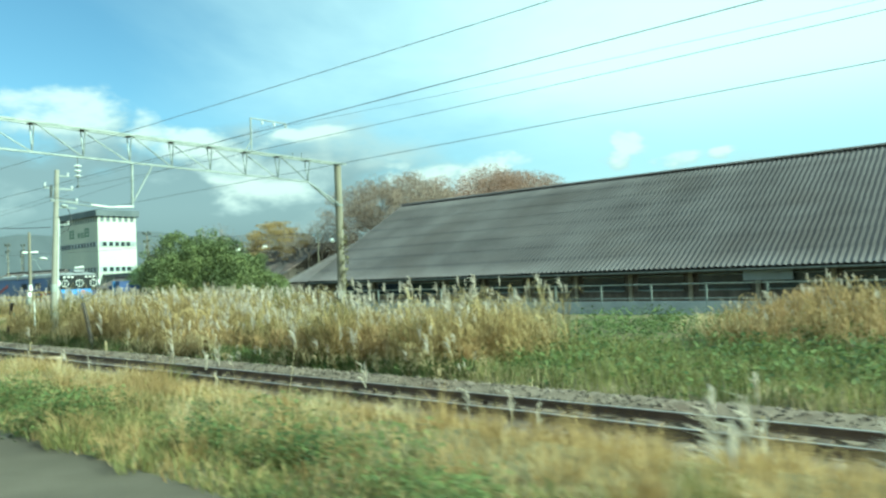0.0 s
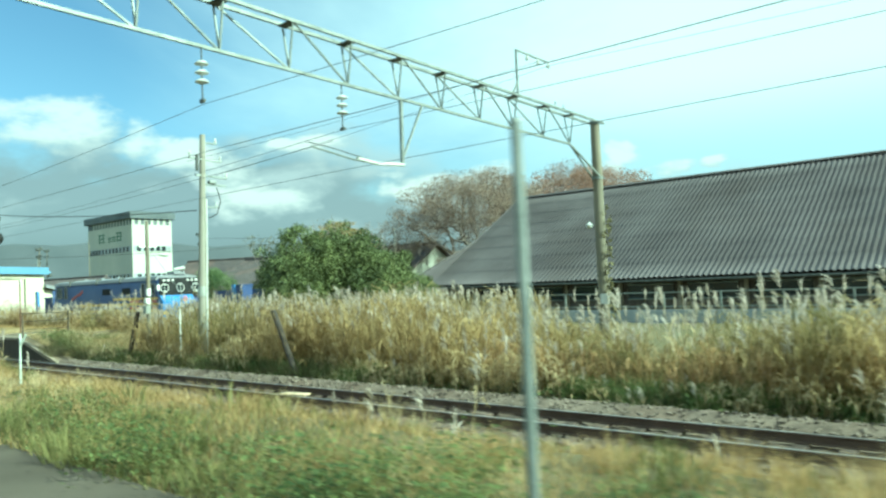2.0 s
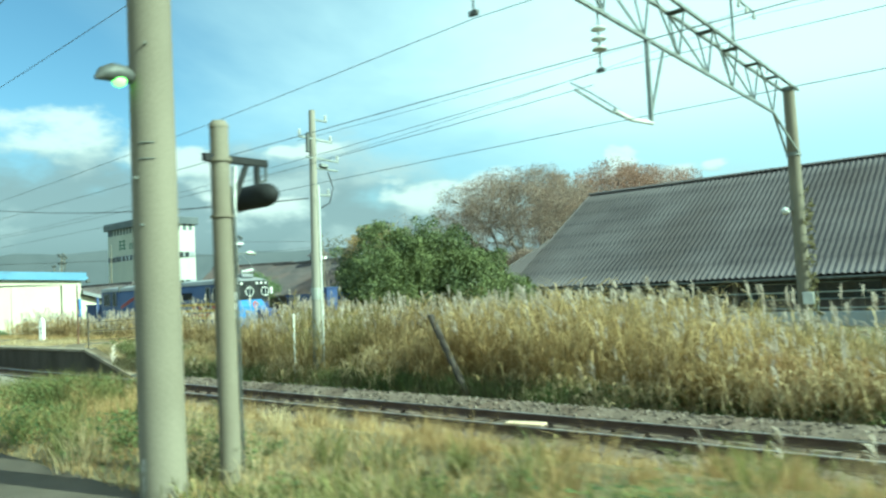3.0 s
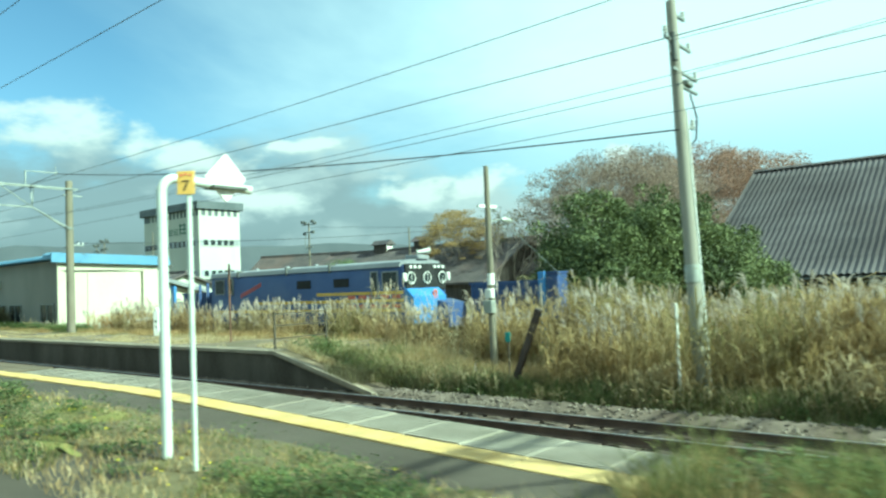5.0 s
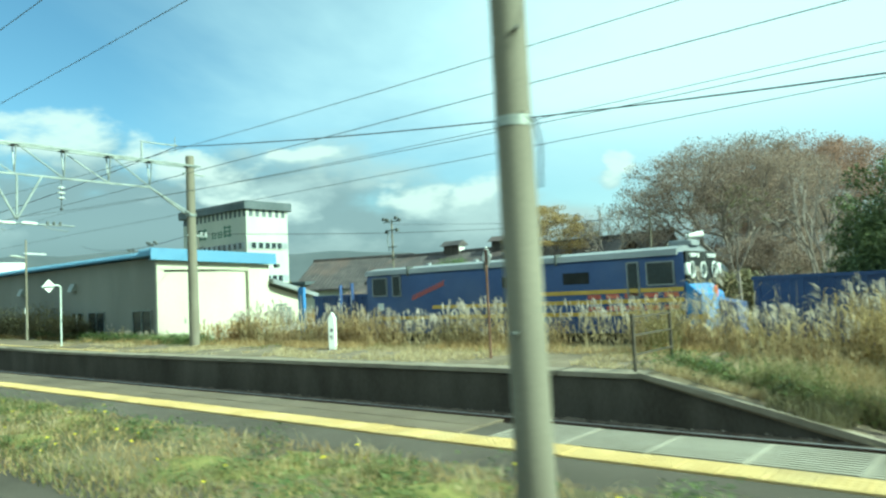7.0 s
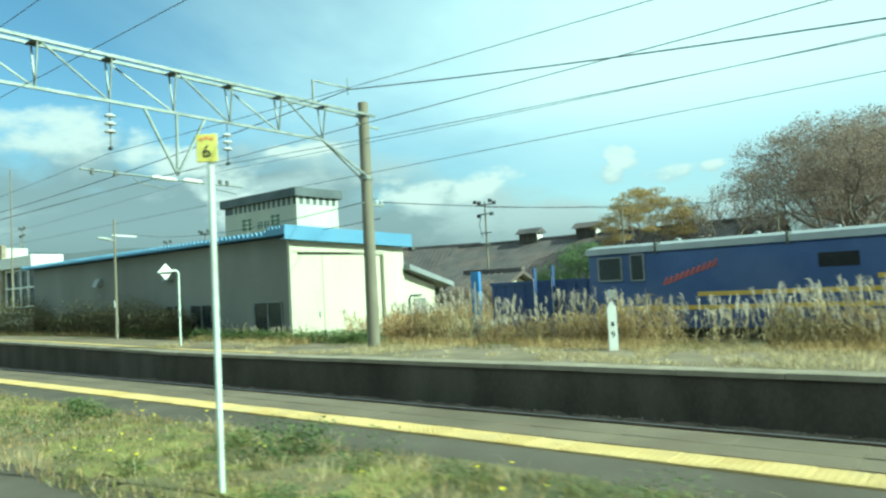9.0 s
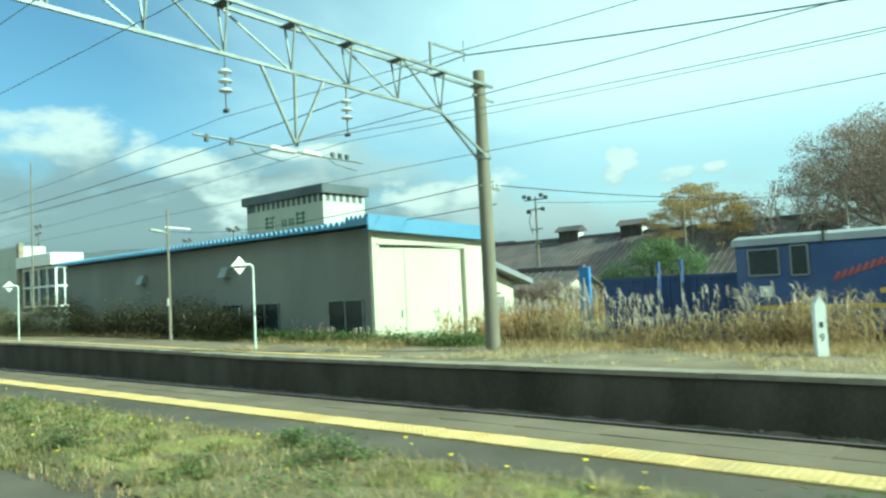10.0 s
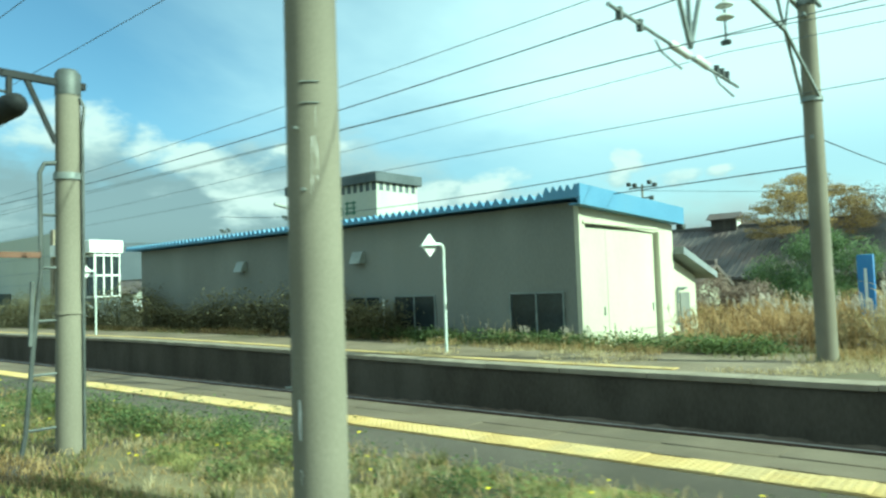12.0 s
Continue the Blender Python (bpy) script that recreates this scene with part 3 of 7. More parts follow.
far = Shape()
xs = [-150, -110, -90, -85, -80, -75, -72, -69.5, -60, -50, -47.5]
far_rows = [(x, 16.6, far_top(x) - 0.12) for x in xs] + [(-43.7, 14.6, -0.25)]
far.v = [p for x, y, z in far_rows for p in ((x, FAR_EDGE + 0.06, -0.5), (x, y, -0.5), (x, y, z), (x, FAR_EDGE + 0.06, z))]
for i in range(len(far_rows) - 1):
    far.f += [(4 * i + k, 4 * i + (k + 1) % 4, 4 * i + 4 + (k + 1) % 4, 4 * i + 4 + k) for k in range(4)]
far.f += [(0, 1, 2, 3), tuple(4 * (len(far_rows) - 1) + k for k in range(4))]
far_platform = setting("platform_far", far, WALL_DARK, "old far platform with a sooty concrete face", "platform", smooth=False)
top = Shape()
for a, b in zip(xs, xs[1:]):
    za, zb = far_top(a), far_top(b)
    top.add([(a, FAR_EDGE + 0.5, za - 0.13), (b, FAR_EDGE + 0.5, zb - 0.13), (b, 16.6, zb - 0.13), (a, 16.6, za - 0.13),
             (a, FAR_EDGE + 0.5, za - 0.006), (b, FAR_EDGE + 0.5, zb - 0.006), (b, 16.6, zb - 0.006), (a, 16.6, za - 0.006)], [(4, 5, 6, 7), (3, 7, 6, 2), (0, 1, 5, 4), (0, 4, 7, 3), (1, 2, 6, 5)])
part("platform_top", top, FAR_TOP, far_platform, "dusty earth and worn asphalt surface", smooth=False)
slab = Shape()
slab.add([(-47.5, FAR_EDGE, 0.66), (-43.6, FAR_EDGE, -0.29), (-43.6, 14.6, -0.29), (-47.5, 14.6, 0.66), (-47.5, FAR_EDGE, 0.785), (-43.6, FAR_EDGE, -0.155), (-43.6, 14.6, -0.155), (-47.5, 14.6, 0.785)],
         [(4, 5, 6, 7), (0, 1, 5, 4), (2, 3, 7, 6), (1, 2, 6, 5), (0, 4, 7, 3)])
part("ramp_slab", slab, FAR_TOP, far_platform, "sloping earth-covered platform end")
kerb = Shape()
kerb.add([(-47.6, FAR_EDGE - 0.03, 0.72), (-43.5, FAR_EDGE - 0.03, -0.26), (-43.5, FAR_EDGE + 0.12, -0.26), (-47.6, FAR_EDGE + 0.12, 0.72), (-47.6, FAR_EDGE - 0.03, 0.81), (-43.5, FAR_EDGE - 0.03, -0.15),
          (-43.5, FAR_EDGE + 0.12, -0.15), (-47.6, FAR_EDGE + 0.12, 0.81)], [(4, 5, 6, 7), (0, 1, 5, 4), (2, 3, 7, 6), (1, 2, 6, 5), (0, 4, 7, 3)])
part("ramp_kerb", kerb, PALE_KERB, far_platform, "pale concrete kerb down the ramp")

# ---------------------------------------------------------------- overhead line
def sagging(a, b, sag, n=14):
    a, b = Vector(a), Vector(b)
    return [a.lerp(b, i / n) - Vector((0, 0, sag * 4 * (i / n) * (1 - i / n))) for i in range(n + 1)]


def concrete_pole(shape, x, y, z0, z1, r0, r1, n=20):
    shape.lathe((x, y, z0), [(r0, 0), (r0 + (r1 - r0) * 0.5, (z1 - z0) * 0.5), (r1, z1 - z0 - 0.015), (r1 - 0.02, z1 - z0)], n)
    return shape


def insulator(parent, y, z_top, length):
    rod = part("insulator", Shape().tube([(0, y, z_top), (0, y, z_top - length)], 0.014, 6), DARK_STEEL, parent, "string of white porcelain discs on a rod")
    for i in range(3):
        part("disc", Shape().lathe((0, y, z_top - length * (0.32 + 0.17 * i)), [(0.03, 0.05), (0.06, 0.045), (0.125, 0.0), (0.125, -0.012), (0.05, -0.02), (0.03, -0.05)], 14), PORCELAIN, rod)
    part("clamp", Shape().box(-0.07, 0.07, y - 0.03, y + 0.03, z_top - length - 0.05, z_top - length + 0.02, 0.01), DARK_STEEL, rod)


def gantry(x, far_y, far_top_z, near_y, label, panel, drops, end, near_x, near_r, scars):
    g = thing("overhead_line_gantry", (x, 0, 0), label, "gantry", "gantries over the tracks")
    far_g = 0.0
    part("mast", concrete_pole(Shape(), 0, far_y, far_g, far_top_z, 0.195, 0.155), CONCRETE, g, "round concrete mast")
    near_mast = part("mast", concrete_pole(Shape(), near_x, near_y, 0.7, 8.4, near_r, near_r * 0.88, 28), CONCRETE, g, "round concrete mast with pale scars")
    for h in (3.49, 3.61):
        b = [radians(-66 + 8 * k) for k in range(6)]
        part("wire_staple", Shape().tube([(near_x + near_r * 0.985 * math.cos(a), near_y + near_r * 0.985 * math.sin(a), h) for a in b], 0.005, 5), GALV, near_mast)
    for k, h in enumerate((1.9, 3.0, 3.35, 4.35)):
        a = radians((-120, -60, -75, -40)[k])
        part("bolt", Shape().tube([(near_x + near_r * 0.8 * math.cos(a), near_y + near_r * 0.8 * math.sin(a), h), (near_x + near_r * 1.18 * math.cos(a), near_y + near_r * 1.18 * math.sin(a), h)], 0.009, 6), GALV, near_mast)
    top = lambda y: 7.93 - 0.0168 * y
    low = lambda y: 6.97 - 0.0168 * y
    for dx in (-0.17, 0.17):
        part("top_chord", Shape().bar((dx, near_y - 0.2, top(near_y)), (dx, far_y + 0.35, top(far_y)), 0.065), GALV, g)
    part("bottom_chord", Shape().bar((0, near_y, low(near_y)), (0, end, low(end)), 0.06), GALV, g)
    y, k = end, 0
    while y > near_y + 0.3:
        for dx in (-0.17, 0.17):
            part("post", Shape().bar((0, y, low(y)), (dx, y, top(y)), 0.032), GALV, g)
        prev = max(y - panel, near_y)
        part("diagonal", Shape().bar((0, y, low(y)), (-0.17 if k % 2 else 0.17, prev, top(prev)), 0.036), GALV, g)
        part("batten_plate", Shape().box(-0.2, 0.2, y - 0.11, y + 0.11, top(y) - 0.045, top(y) - 0.025), DARK_STEEL, g)
        y -= panel
        k += 1
    for dx in (-0.15, 0.15):
        part("bracket", Shape().bar((0, end, low(end)), (dx, far_y - 0.05, low(end) - 0.95), 0.05), GALV, g)
    part("band", Shape().lathe((0, far_y, low(end) - 1.0), [(0.175, 0), (0.2, 0), (0.2, 0.09), (0.175, 0.09)], 16), GALV, g)
    part("band", Shape().lathe((0, far_y, top(far_y) - 0.06), [(0.155, 0), (0.178, 0), (0.178, 0.1), (0.155, 0.1)], 16), GALV, g)
    for z0, z1, w, a in scars:
        a = radians(a)
        r = near_r * 0.995 - 0.0026 * (z0 - 0.7)
        flake = Shape()
        steps = 5
        for s in (-1, 1):
            for k in range(steps + 1):
                f = k / steps
                b = a + s * (w / r) * (0.35 + 0.65 * math.sin(math.pi * (0.12 + 0.8 * (1 - f)))) + 0.25 * (w / r) * math.sin(9 * f + z0 * 5)
                flake.v.append((near_x + r * math.cos(b), near_y + r * math.sin(b), z0 + (z1 - z0) * f))
        flake.f = [(k, k + 1, steps + 2 + k, steps + 1 + k) for k in range(steps)]
        part("scar", flake, WHITE_PAINT, near_mast, "pale limewash streak")
    drops(g, top, low)
    return g


def drops_one(g, top, low):
    for y in (7.22, 10.6):
        insulator(g, y, low(y), 0.98)
    reg = part("drop_post", Shape().bar((0, 12.48, low(12.48)), (0, 12.45, 5.18), 0.07), GALV, g)
    part("brace", Shape().bar((0, 13.25, low(13.25)), (0, 12.5, 5.4), 0.045), GALV, reg)
    part("steady_arm", Shape().tube([(0, 12.5, 5.2), (0, 11.6, 5.14), (0, 11.0, 5.2)], 0.04, 8), PORCELAIN, reg)
    part("arm_tube", Shape().tube([(0, 11.5, 5.14), (0, 10.9, 5.16), (0, 9.7, 5.32)], 0.02, 6), GALV, reg)
    part("arm_stay", Shape().tube([(0, 11.4, 5.2), (0, 10.2, 5.36), (0, 9.6, 5.40)], 0.012, 5), DARK_STEEL, reg)
    arm = part("wire_bracket", Shape().bar((0, 17.52, top(17.5)), (0, 17.52, 9.06), 0.05), GALV, g)
    part("bracket_arm", Shape().bar((0, 17.5, 9.06), (0, 19.35, 9.04), 0.045), GALV, arm)
    part("bracket_stay", Shape().bar((0, 17.2, top(17.2)), (0, 17.52, 8.1), 0.04), GALV, arm)
    for y in (18.1, 18.7, 19.3):
        part("small_insulator", Shape().lathe((0, y, 8.86), [(0.02, 0), (0.05, 0.02), (0.05, 0.06), (0.03, 0.08), (0.05, 0.1), (0.02, 0.16)], 8), PORCELAIN, arm)
    for y in (19.6, 20.1):
        part("spike", Shape().tube([(0, y, top(y)), (0, y, top(y) + 0.28)], 0.012, 5), DARK_STEEL, g)


def drops_two(g, top, low):
    for y in (7.42, 10.35):
        insulator(g, y, low(y), 1.02)
    for y in (8.2, 9.0, 9.75):
        part("hanger", Shape().bar((0, y, low(y)), (0, 8.98, 5.36), 0.05), GALV, g)
    beam = part("cross_tube", Shape().tube([(0, 6.75, 5.30), (0, 8.2, 5.26), (0, 9.6, 5.22), (0, 10.75, 5.2)], 0.022, 8), GALV, g)
    for a, b in ((8.35, 8.95), (9.12, 9.6)):
        part("long_insulator", Shape().tube([(0, a, 5.26), (0, a + 0.05, 5.26), (0, b - 0.05, 5.24), (0, b, 5.24)], [0.025, 0.052, 0.052, 0.025], 10), PORCELAIN, beam)
    for y in (7.0, 7.5, 9.9, 10.1, 10.3):
        part("clip", Shape().box(-0.03, 0.03, y - 0.03, y + 0.03, 5.2, 5.33), DARK_STEEL, beam)
    for y in (7.9, 9.8):
        part("pull_off", Shape().tube([(0, y, 5.2), (0, y + 0.15, 5.1), (0, y + 0.75, 5.02)], 0.014, 6), GALV, beam)
    arm = part("wire_bracket", Shape().bar((0, 13.18, top(13.2)), (0, 13.18, 8.42), 0.05), GALV, g)
    part("bracket_arm", Shape().bar((0, 13.16, 8.40), (0, 14.6, 8.42), 0.045), GALV, arm)
    part("spike", Shape().tube([(0, 14.5, 8.2), (0, 14.5, 8.75)], 0.014, 6), GALV, arm)
    part("cross_bar", Shape().bar((0, 14.9, 5.05), (0, 15.75, 4.98), 0.06), GALV, g)
    part("cross_bar", Shape().bar((0, 14.8, 7.4), (0, 15.7, 7.36), 0.06), GALV, g)
    for y in (15.5, 15.7):
        part("small_insulator", Shape().lathe((0, y, 5.02), [(0.02, 0), (0.045, 0.02), (0.045, 0.06), (0.025, 0.08), (0.045, 0.1), (0.015, 0.14)], 8), PORCELAIN, g)


G1, G2 = -24.84, -66.78
gantry(G1, 22.15, 7.62, 2.8, "latticed steel overhead-line gantry between concrete masts", 1.6, drops_one, 20.4, 0.17, 0.168, ((1.02, 1.3, 0.02, -80),))
gantry(G2, 15.1, 8.08, 2.7, "latticed steel overhead-line gantry with slung wires between concrete masts", 1.51, drops_two, 13.46, 0.12, 0.158, ((2.84, 3.08, 0.026, -37), (3.0, 3.3, 0.016, -38), (3.26, 3.46, 0.011, -37), (1.38, 1.46, 0.012, -86), (1.62, 1.84, 0.007, -84)))


def wire(name, runs, r, label, material=WIRE):
    s = Shape()
    for a, b, sag in runs:
        s.tube(sagging(a, b, sag), r, 4, False)
    tagged(part(name, s, material), label, "wire", "wires over the line")


S1 = G1 + 46
S3 = G2 - 46
for y1, y2, z1, z2 in ((7.25, 7.35, 5.80, 5.68), (10.55, 10.35, 5.76, 5.62)):
    wire("messenger_wire", [((S1, y1, z1), (G1, y1, z1), 0.26), ((G1, y1, z1), (G2, y2, z2), 0.42), ((G2, y2, z2), (S3, y2, z2), 0.4)], 0.0055, "twisted messenger wire above the track")
for y1, z1, y2, z2 in ((7.3, 4.95, 7.3, 4.86), (10.6, 4.91, 10.6, 4.9)):
    wire("contact_wire", [((S1, y1, z1), (G1, y1, z1), 0.03), ((G1, y1, z1), (G2, y2, z2), 0.04), ((G2, y2, z2), (S3, y2, z2), 0.03)], 0.006, "taut contact wire above the track")
for y in (2.52, 3.4):
    wire("feeder_wire", [((G1, y, 5.36), (-43.8, y, 5.13), 0.1), ((-43.8, y, 5.13), (G2, y, 5.2), 0.12), ((G2, y, 5.2), (S3, y, 5.2), 0.1)], 0.005, "overhead feeder wire beside the platform")
wire("branch_wire", [((G2, 8.9, 5.4), (S3, 8.2, 5.5), 0.1), ((G2, 8.9, 5.4), (G1, 10.3, 5.5), 0.5)], 0.006, "thin wire joining the two catenaries")
wire("thick_cable", [((G2, 14.55, 8.38), (-36.7, 14.3, 5.35), 0.36), ((G2, 14.55, 8.38), (S3, 14.3, 7.9), 0.5)], 0.016, "thick black slack cable", THICK_CABLE)
wire("power_line", [((G1, 19.3, 8.95), (-36.7, 14.9, 6.6), 0.1), ((G1, 18.7, 8.95), (-36.7, 14.0, 7.1), 0.1), ((G1, 19.3, 8.95), (30, 22, 9.4), 0.5)], 0.006, "bare power lines on brackets")
wire("service_line", [((G2, 15.6, 5.1), (-66, 55.4, 7.9), 0.5), ((-66, 55.4, 7.9), (-36, 62, 9.0), 0.4), ((G2, 15.6, 4.6), (-112, 38, 8.6), 0.5), ((G2, 15.5, 5.2), (-110, 30, 8.2), 0.6), ((-83.2, 43.4, 8.2), (-66, 55.4, 7.6), 0.2)], 0.013, "thin dark service line to a pole", THICK_CABLE)

# ---------------------------------------------------------------- buildings
def big_warehouse():
    w = thing("warehouse", (0, 0, 0), "long low warehouse with a huge grey ribbed roof", "warehouse")
    x0, x1, ridge_y, ridge_z, eave_y, eave_z = -44.9, 24.0, 47.9, 8.62, 36.4, 2.05
    # tiled slopes: waves along the ridge, stepped courses down the slope
    wave = 0.29
    nx = int((x1 - x0) / wave) * 5
    xs = np.linspace(x0, x1, nx + 1)
    ph = np.cos(2 * np.pi * (xs - x0) / wave) * 0.5 + 0.5
    courses = 8
    joints, lifts = [], []
    for k in range(courses):
        joints += [k / courses, (k + 0.995) / courses]
        lifts += [0.045, 0.0]
    for side in (1, -1):
        verts = []
        for r, (t, lift) in enumerate(zip(joints, lifts)):
            y = eave_y + (ridge_y - eave_y) * t
            z = eave_z + (ridge_z - eave_z) * t + lift + 0.085 * ph + 0.012 * np.sin(xs * 0.23 + r // 2)
            verts.append(np.stack([xs, np.full_like(xs, y if side == 1 else 2 * ridge_y - y), z], -1))
        i = np.arange(nx)
        quads = [np.stack([i, i + 1, i + nx + 2, i + nx + 1], -1) + r * (nx + 1) for r in range(len(joints) - 1)]
        ob = new("roof", sheet("roof", np.concatenate(verts), np.concatenate(quads), [], ROOF_TILE, True))
        ob.parent = w
        tagged(ob, "grey ribbed roofing in broad courses")
    # lower hipped skirt at the near end
    skirt, rise = 2.7, 0.46
    cols = int(skirt / wave) * 5
    sx = np.linspace(x0 - skirt, x0, cols + 1)
    top_t = rise * np.linspace(0, 1, cols + 1)
    rows = []
    for k in range(5):
        t = top_t * k / 4
        rows.append(np.stack([sx, eave_y + (ridge_y - eave_y) * t, eave_z + (ridge_z - eave_z) * t + 0.03 + 0.085 * (np.cos(2 * np.pi * (sx - x0) / wave) * 0.5 + 0.5)], -1))
    i = np.arange(cols)
    ob = new("roof_skirt", sheet("roof_skirt", np.concatenate(rows), np.concatenate([np.stack([i, i + 1, i + cols + 2, i + cols + 1], -1) + r * (cols + 1) for r in range(4)]), [], ROOF_TILE, True))
    ob.parent = w
    break_y, break_z = eave_y + (ridge_y - eave_y) * rise, eave_z + (ridge_z - eave_z) * rise
    hip = Shape().add([(x0, break_y, break_z), (x0 - skirt, eave_y, eave_z), (x0 - skirt, 2 * ridge_y - eave_y, eave_z), (x0, 2 * ridge_y - break_y, break_z),
                       (x0, break_y, break_z - 0.1), (x0 - skirt, eave_y, eave_z - 0.1), (x0 - skirt, 2 * ridge_y - eave_y, eave_z - 0.1), (x0, 2 * ridge_y - break_y, break_z - 0.1)],
                      [(0, 1, 2, 3), (4, 5, 6, 7), (0, 1, 5, 4), (1, 2, 6, 5), (2, 3, 7, 6)])
    part("hip_roof", hip, ROOF_TILE, w, "hipped end of the lower roof")
    part("hip_ridge", Shape().bar((x0, break_y, break_z + 0.08), (x0 - skirt, eave_y, eave_z + 0.08), 0.16, 0.12), ROOF_TILE, w)
    part("end_wall", Shape().box(x0 - skirt + 0.9, x0 + 0.7, eave_y + 1.25, 2 * ridge_y - eave_y - 1.25, -0.4, eave_z + 0.3), WORN_BOARD, w, "brown boarded end wall")
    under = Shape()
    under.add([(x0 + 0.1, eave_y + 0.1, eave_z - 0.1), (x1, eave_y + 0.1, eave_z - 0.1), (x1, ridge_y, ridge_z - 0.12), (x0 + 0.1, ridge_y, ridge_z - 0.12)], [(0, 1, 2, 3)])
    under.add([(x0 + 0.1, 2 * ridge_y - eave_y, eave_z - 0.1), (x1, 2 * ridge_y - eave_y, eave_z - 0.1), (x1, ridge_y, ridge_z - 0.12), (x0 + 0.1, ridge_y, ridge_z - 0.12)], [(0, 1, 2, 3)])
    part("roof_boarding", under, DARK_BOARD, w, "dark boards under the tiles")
    part("ridge_tiles", Shape().prism([(ridge_y - 0.3, ridge_z + 0.03), (ridge_y - 0.15, ridge_z + 0.15), (ridge_y + 0.15, ridge_z + 0.15), (ridge_y + 0.3, ridge_z + 0.03)], "x", x0 - 0.1, x1), ROOF_TILE, w)
    part("verge_board", Shape().add([(x0 - 0.06, break_y, break_z - 0.12), (x0 - 0.06, ridge_y, ridge_z - 0.1), (x0 - 0.06, ridge_y, ridge_z + 0.14), (x0 - 0.06, break_y, break_z + 0.12),
                                     (x0 + 0.02, break_y, break_z - 0.12), (x0 + 0.02, ridge_y, ridge_z - 0.1), (x0 + 0.02, ridge_y, ridge_z + 0.14), (x0 + 0.02, break_y, break_z + 0.12)],
                                    [(0, 1, 2, 3), (4, 5, 6, 7), (3, 2, 6, 7), (0, 4, 5, 1)]), ROOF_TILE, w)
    wall = Shape().box(x0 + 0.6, x1 - 0.3, eave_y + 1.2, 2 * ridge_y - eave_y - 1.2, -0.4, eave_z + 0.55)
    wall.prism([(eave_y + 1.2, eave_z + 0.5), (2 * ridge_y - eave_y - 1.2, eave_z + 0.5), (ridge_y, ridge_z - 0.35)], "x", x0 + 0.6, x0 + 0.9)
    part("wall", wall, WORN_BOARD, w, "brown weathered boarding under the eave")
    part("gutter", Shape().tube([(x0, eave_y - 0.08, eave_z - 0.1), (x1, eave_y - 0.08, eave_z - 0.1)], 0.07, 6), DARK_STEEL, w)
    for x in np.arange(x0 + 3.0, x1 - 1, 3.4):
        part("post", Shape().box(x - 0.1, x + 0.1, eave_y + 0.95, eave_y + 1.15, -0.3, eave_z + 0.3, 0.01), PALE_KERB, w)
    for x in np.arange(x0 + 4.7, x1 - 2, 3.4):
        win = part("window", Shape().box(x - 1.3, x + 1.3, eave_y + 1.12, eave_y + 1.19, 0.95, 1.75), GLASS_DARK, w)
        for z in (0.95, 1.75):
            part("window_rail", Shape().bar((x - 1.3, eave_y + 1.1, z), (x + 1.3, eave_y + 1.1, z), 0.06), GALV, win)
    part("pale_panel", Shape().box(-11.9, -9.6, eave_y + 0.7, eave_y + 0.8, 1.4, 2.0, 0.01), LOW_WALL, w, "pale blank panel under the eave")


big_warehouse()

# low wall and wire fence before the warehouse
low_wall = thing("boundary_wall", (0, 31.0, 0), "low grey-blue block wall with a pipe rail above", "wall", kind="structure")
for i in range(26):
    x = -44 + i * 2.5
    part("wall_panel", Shape().box(x + 0.02, x + 2.48, -0.06, 0.06, -0.3, 0.72, 0.01), LOW_WALL, low_wall)
    part("fence_post", Shape().bar((x, 0, 0.2), (x, 0, 1.5), 0.07), GALV, low_wall)
for z in (0.85, 1.48):
    part("fence_rail", Shape().tube([(-44, 0, z), (21, 0, z)], 0.028, 6), GALV, low_wall)


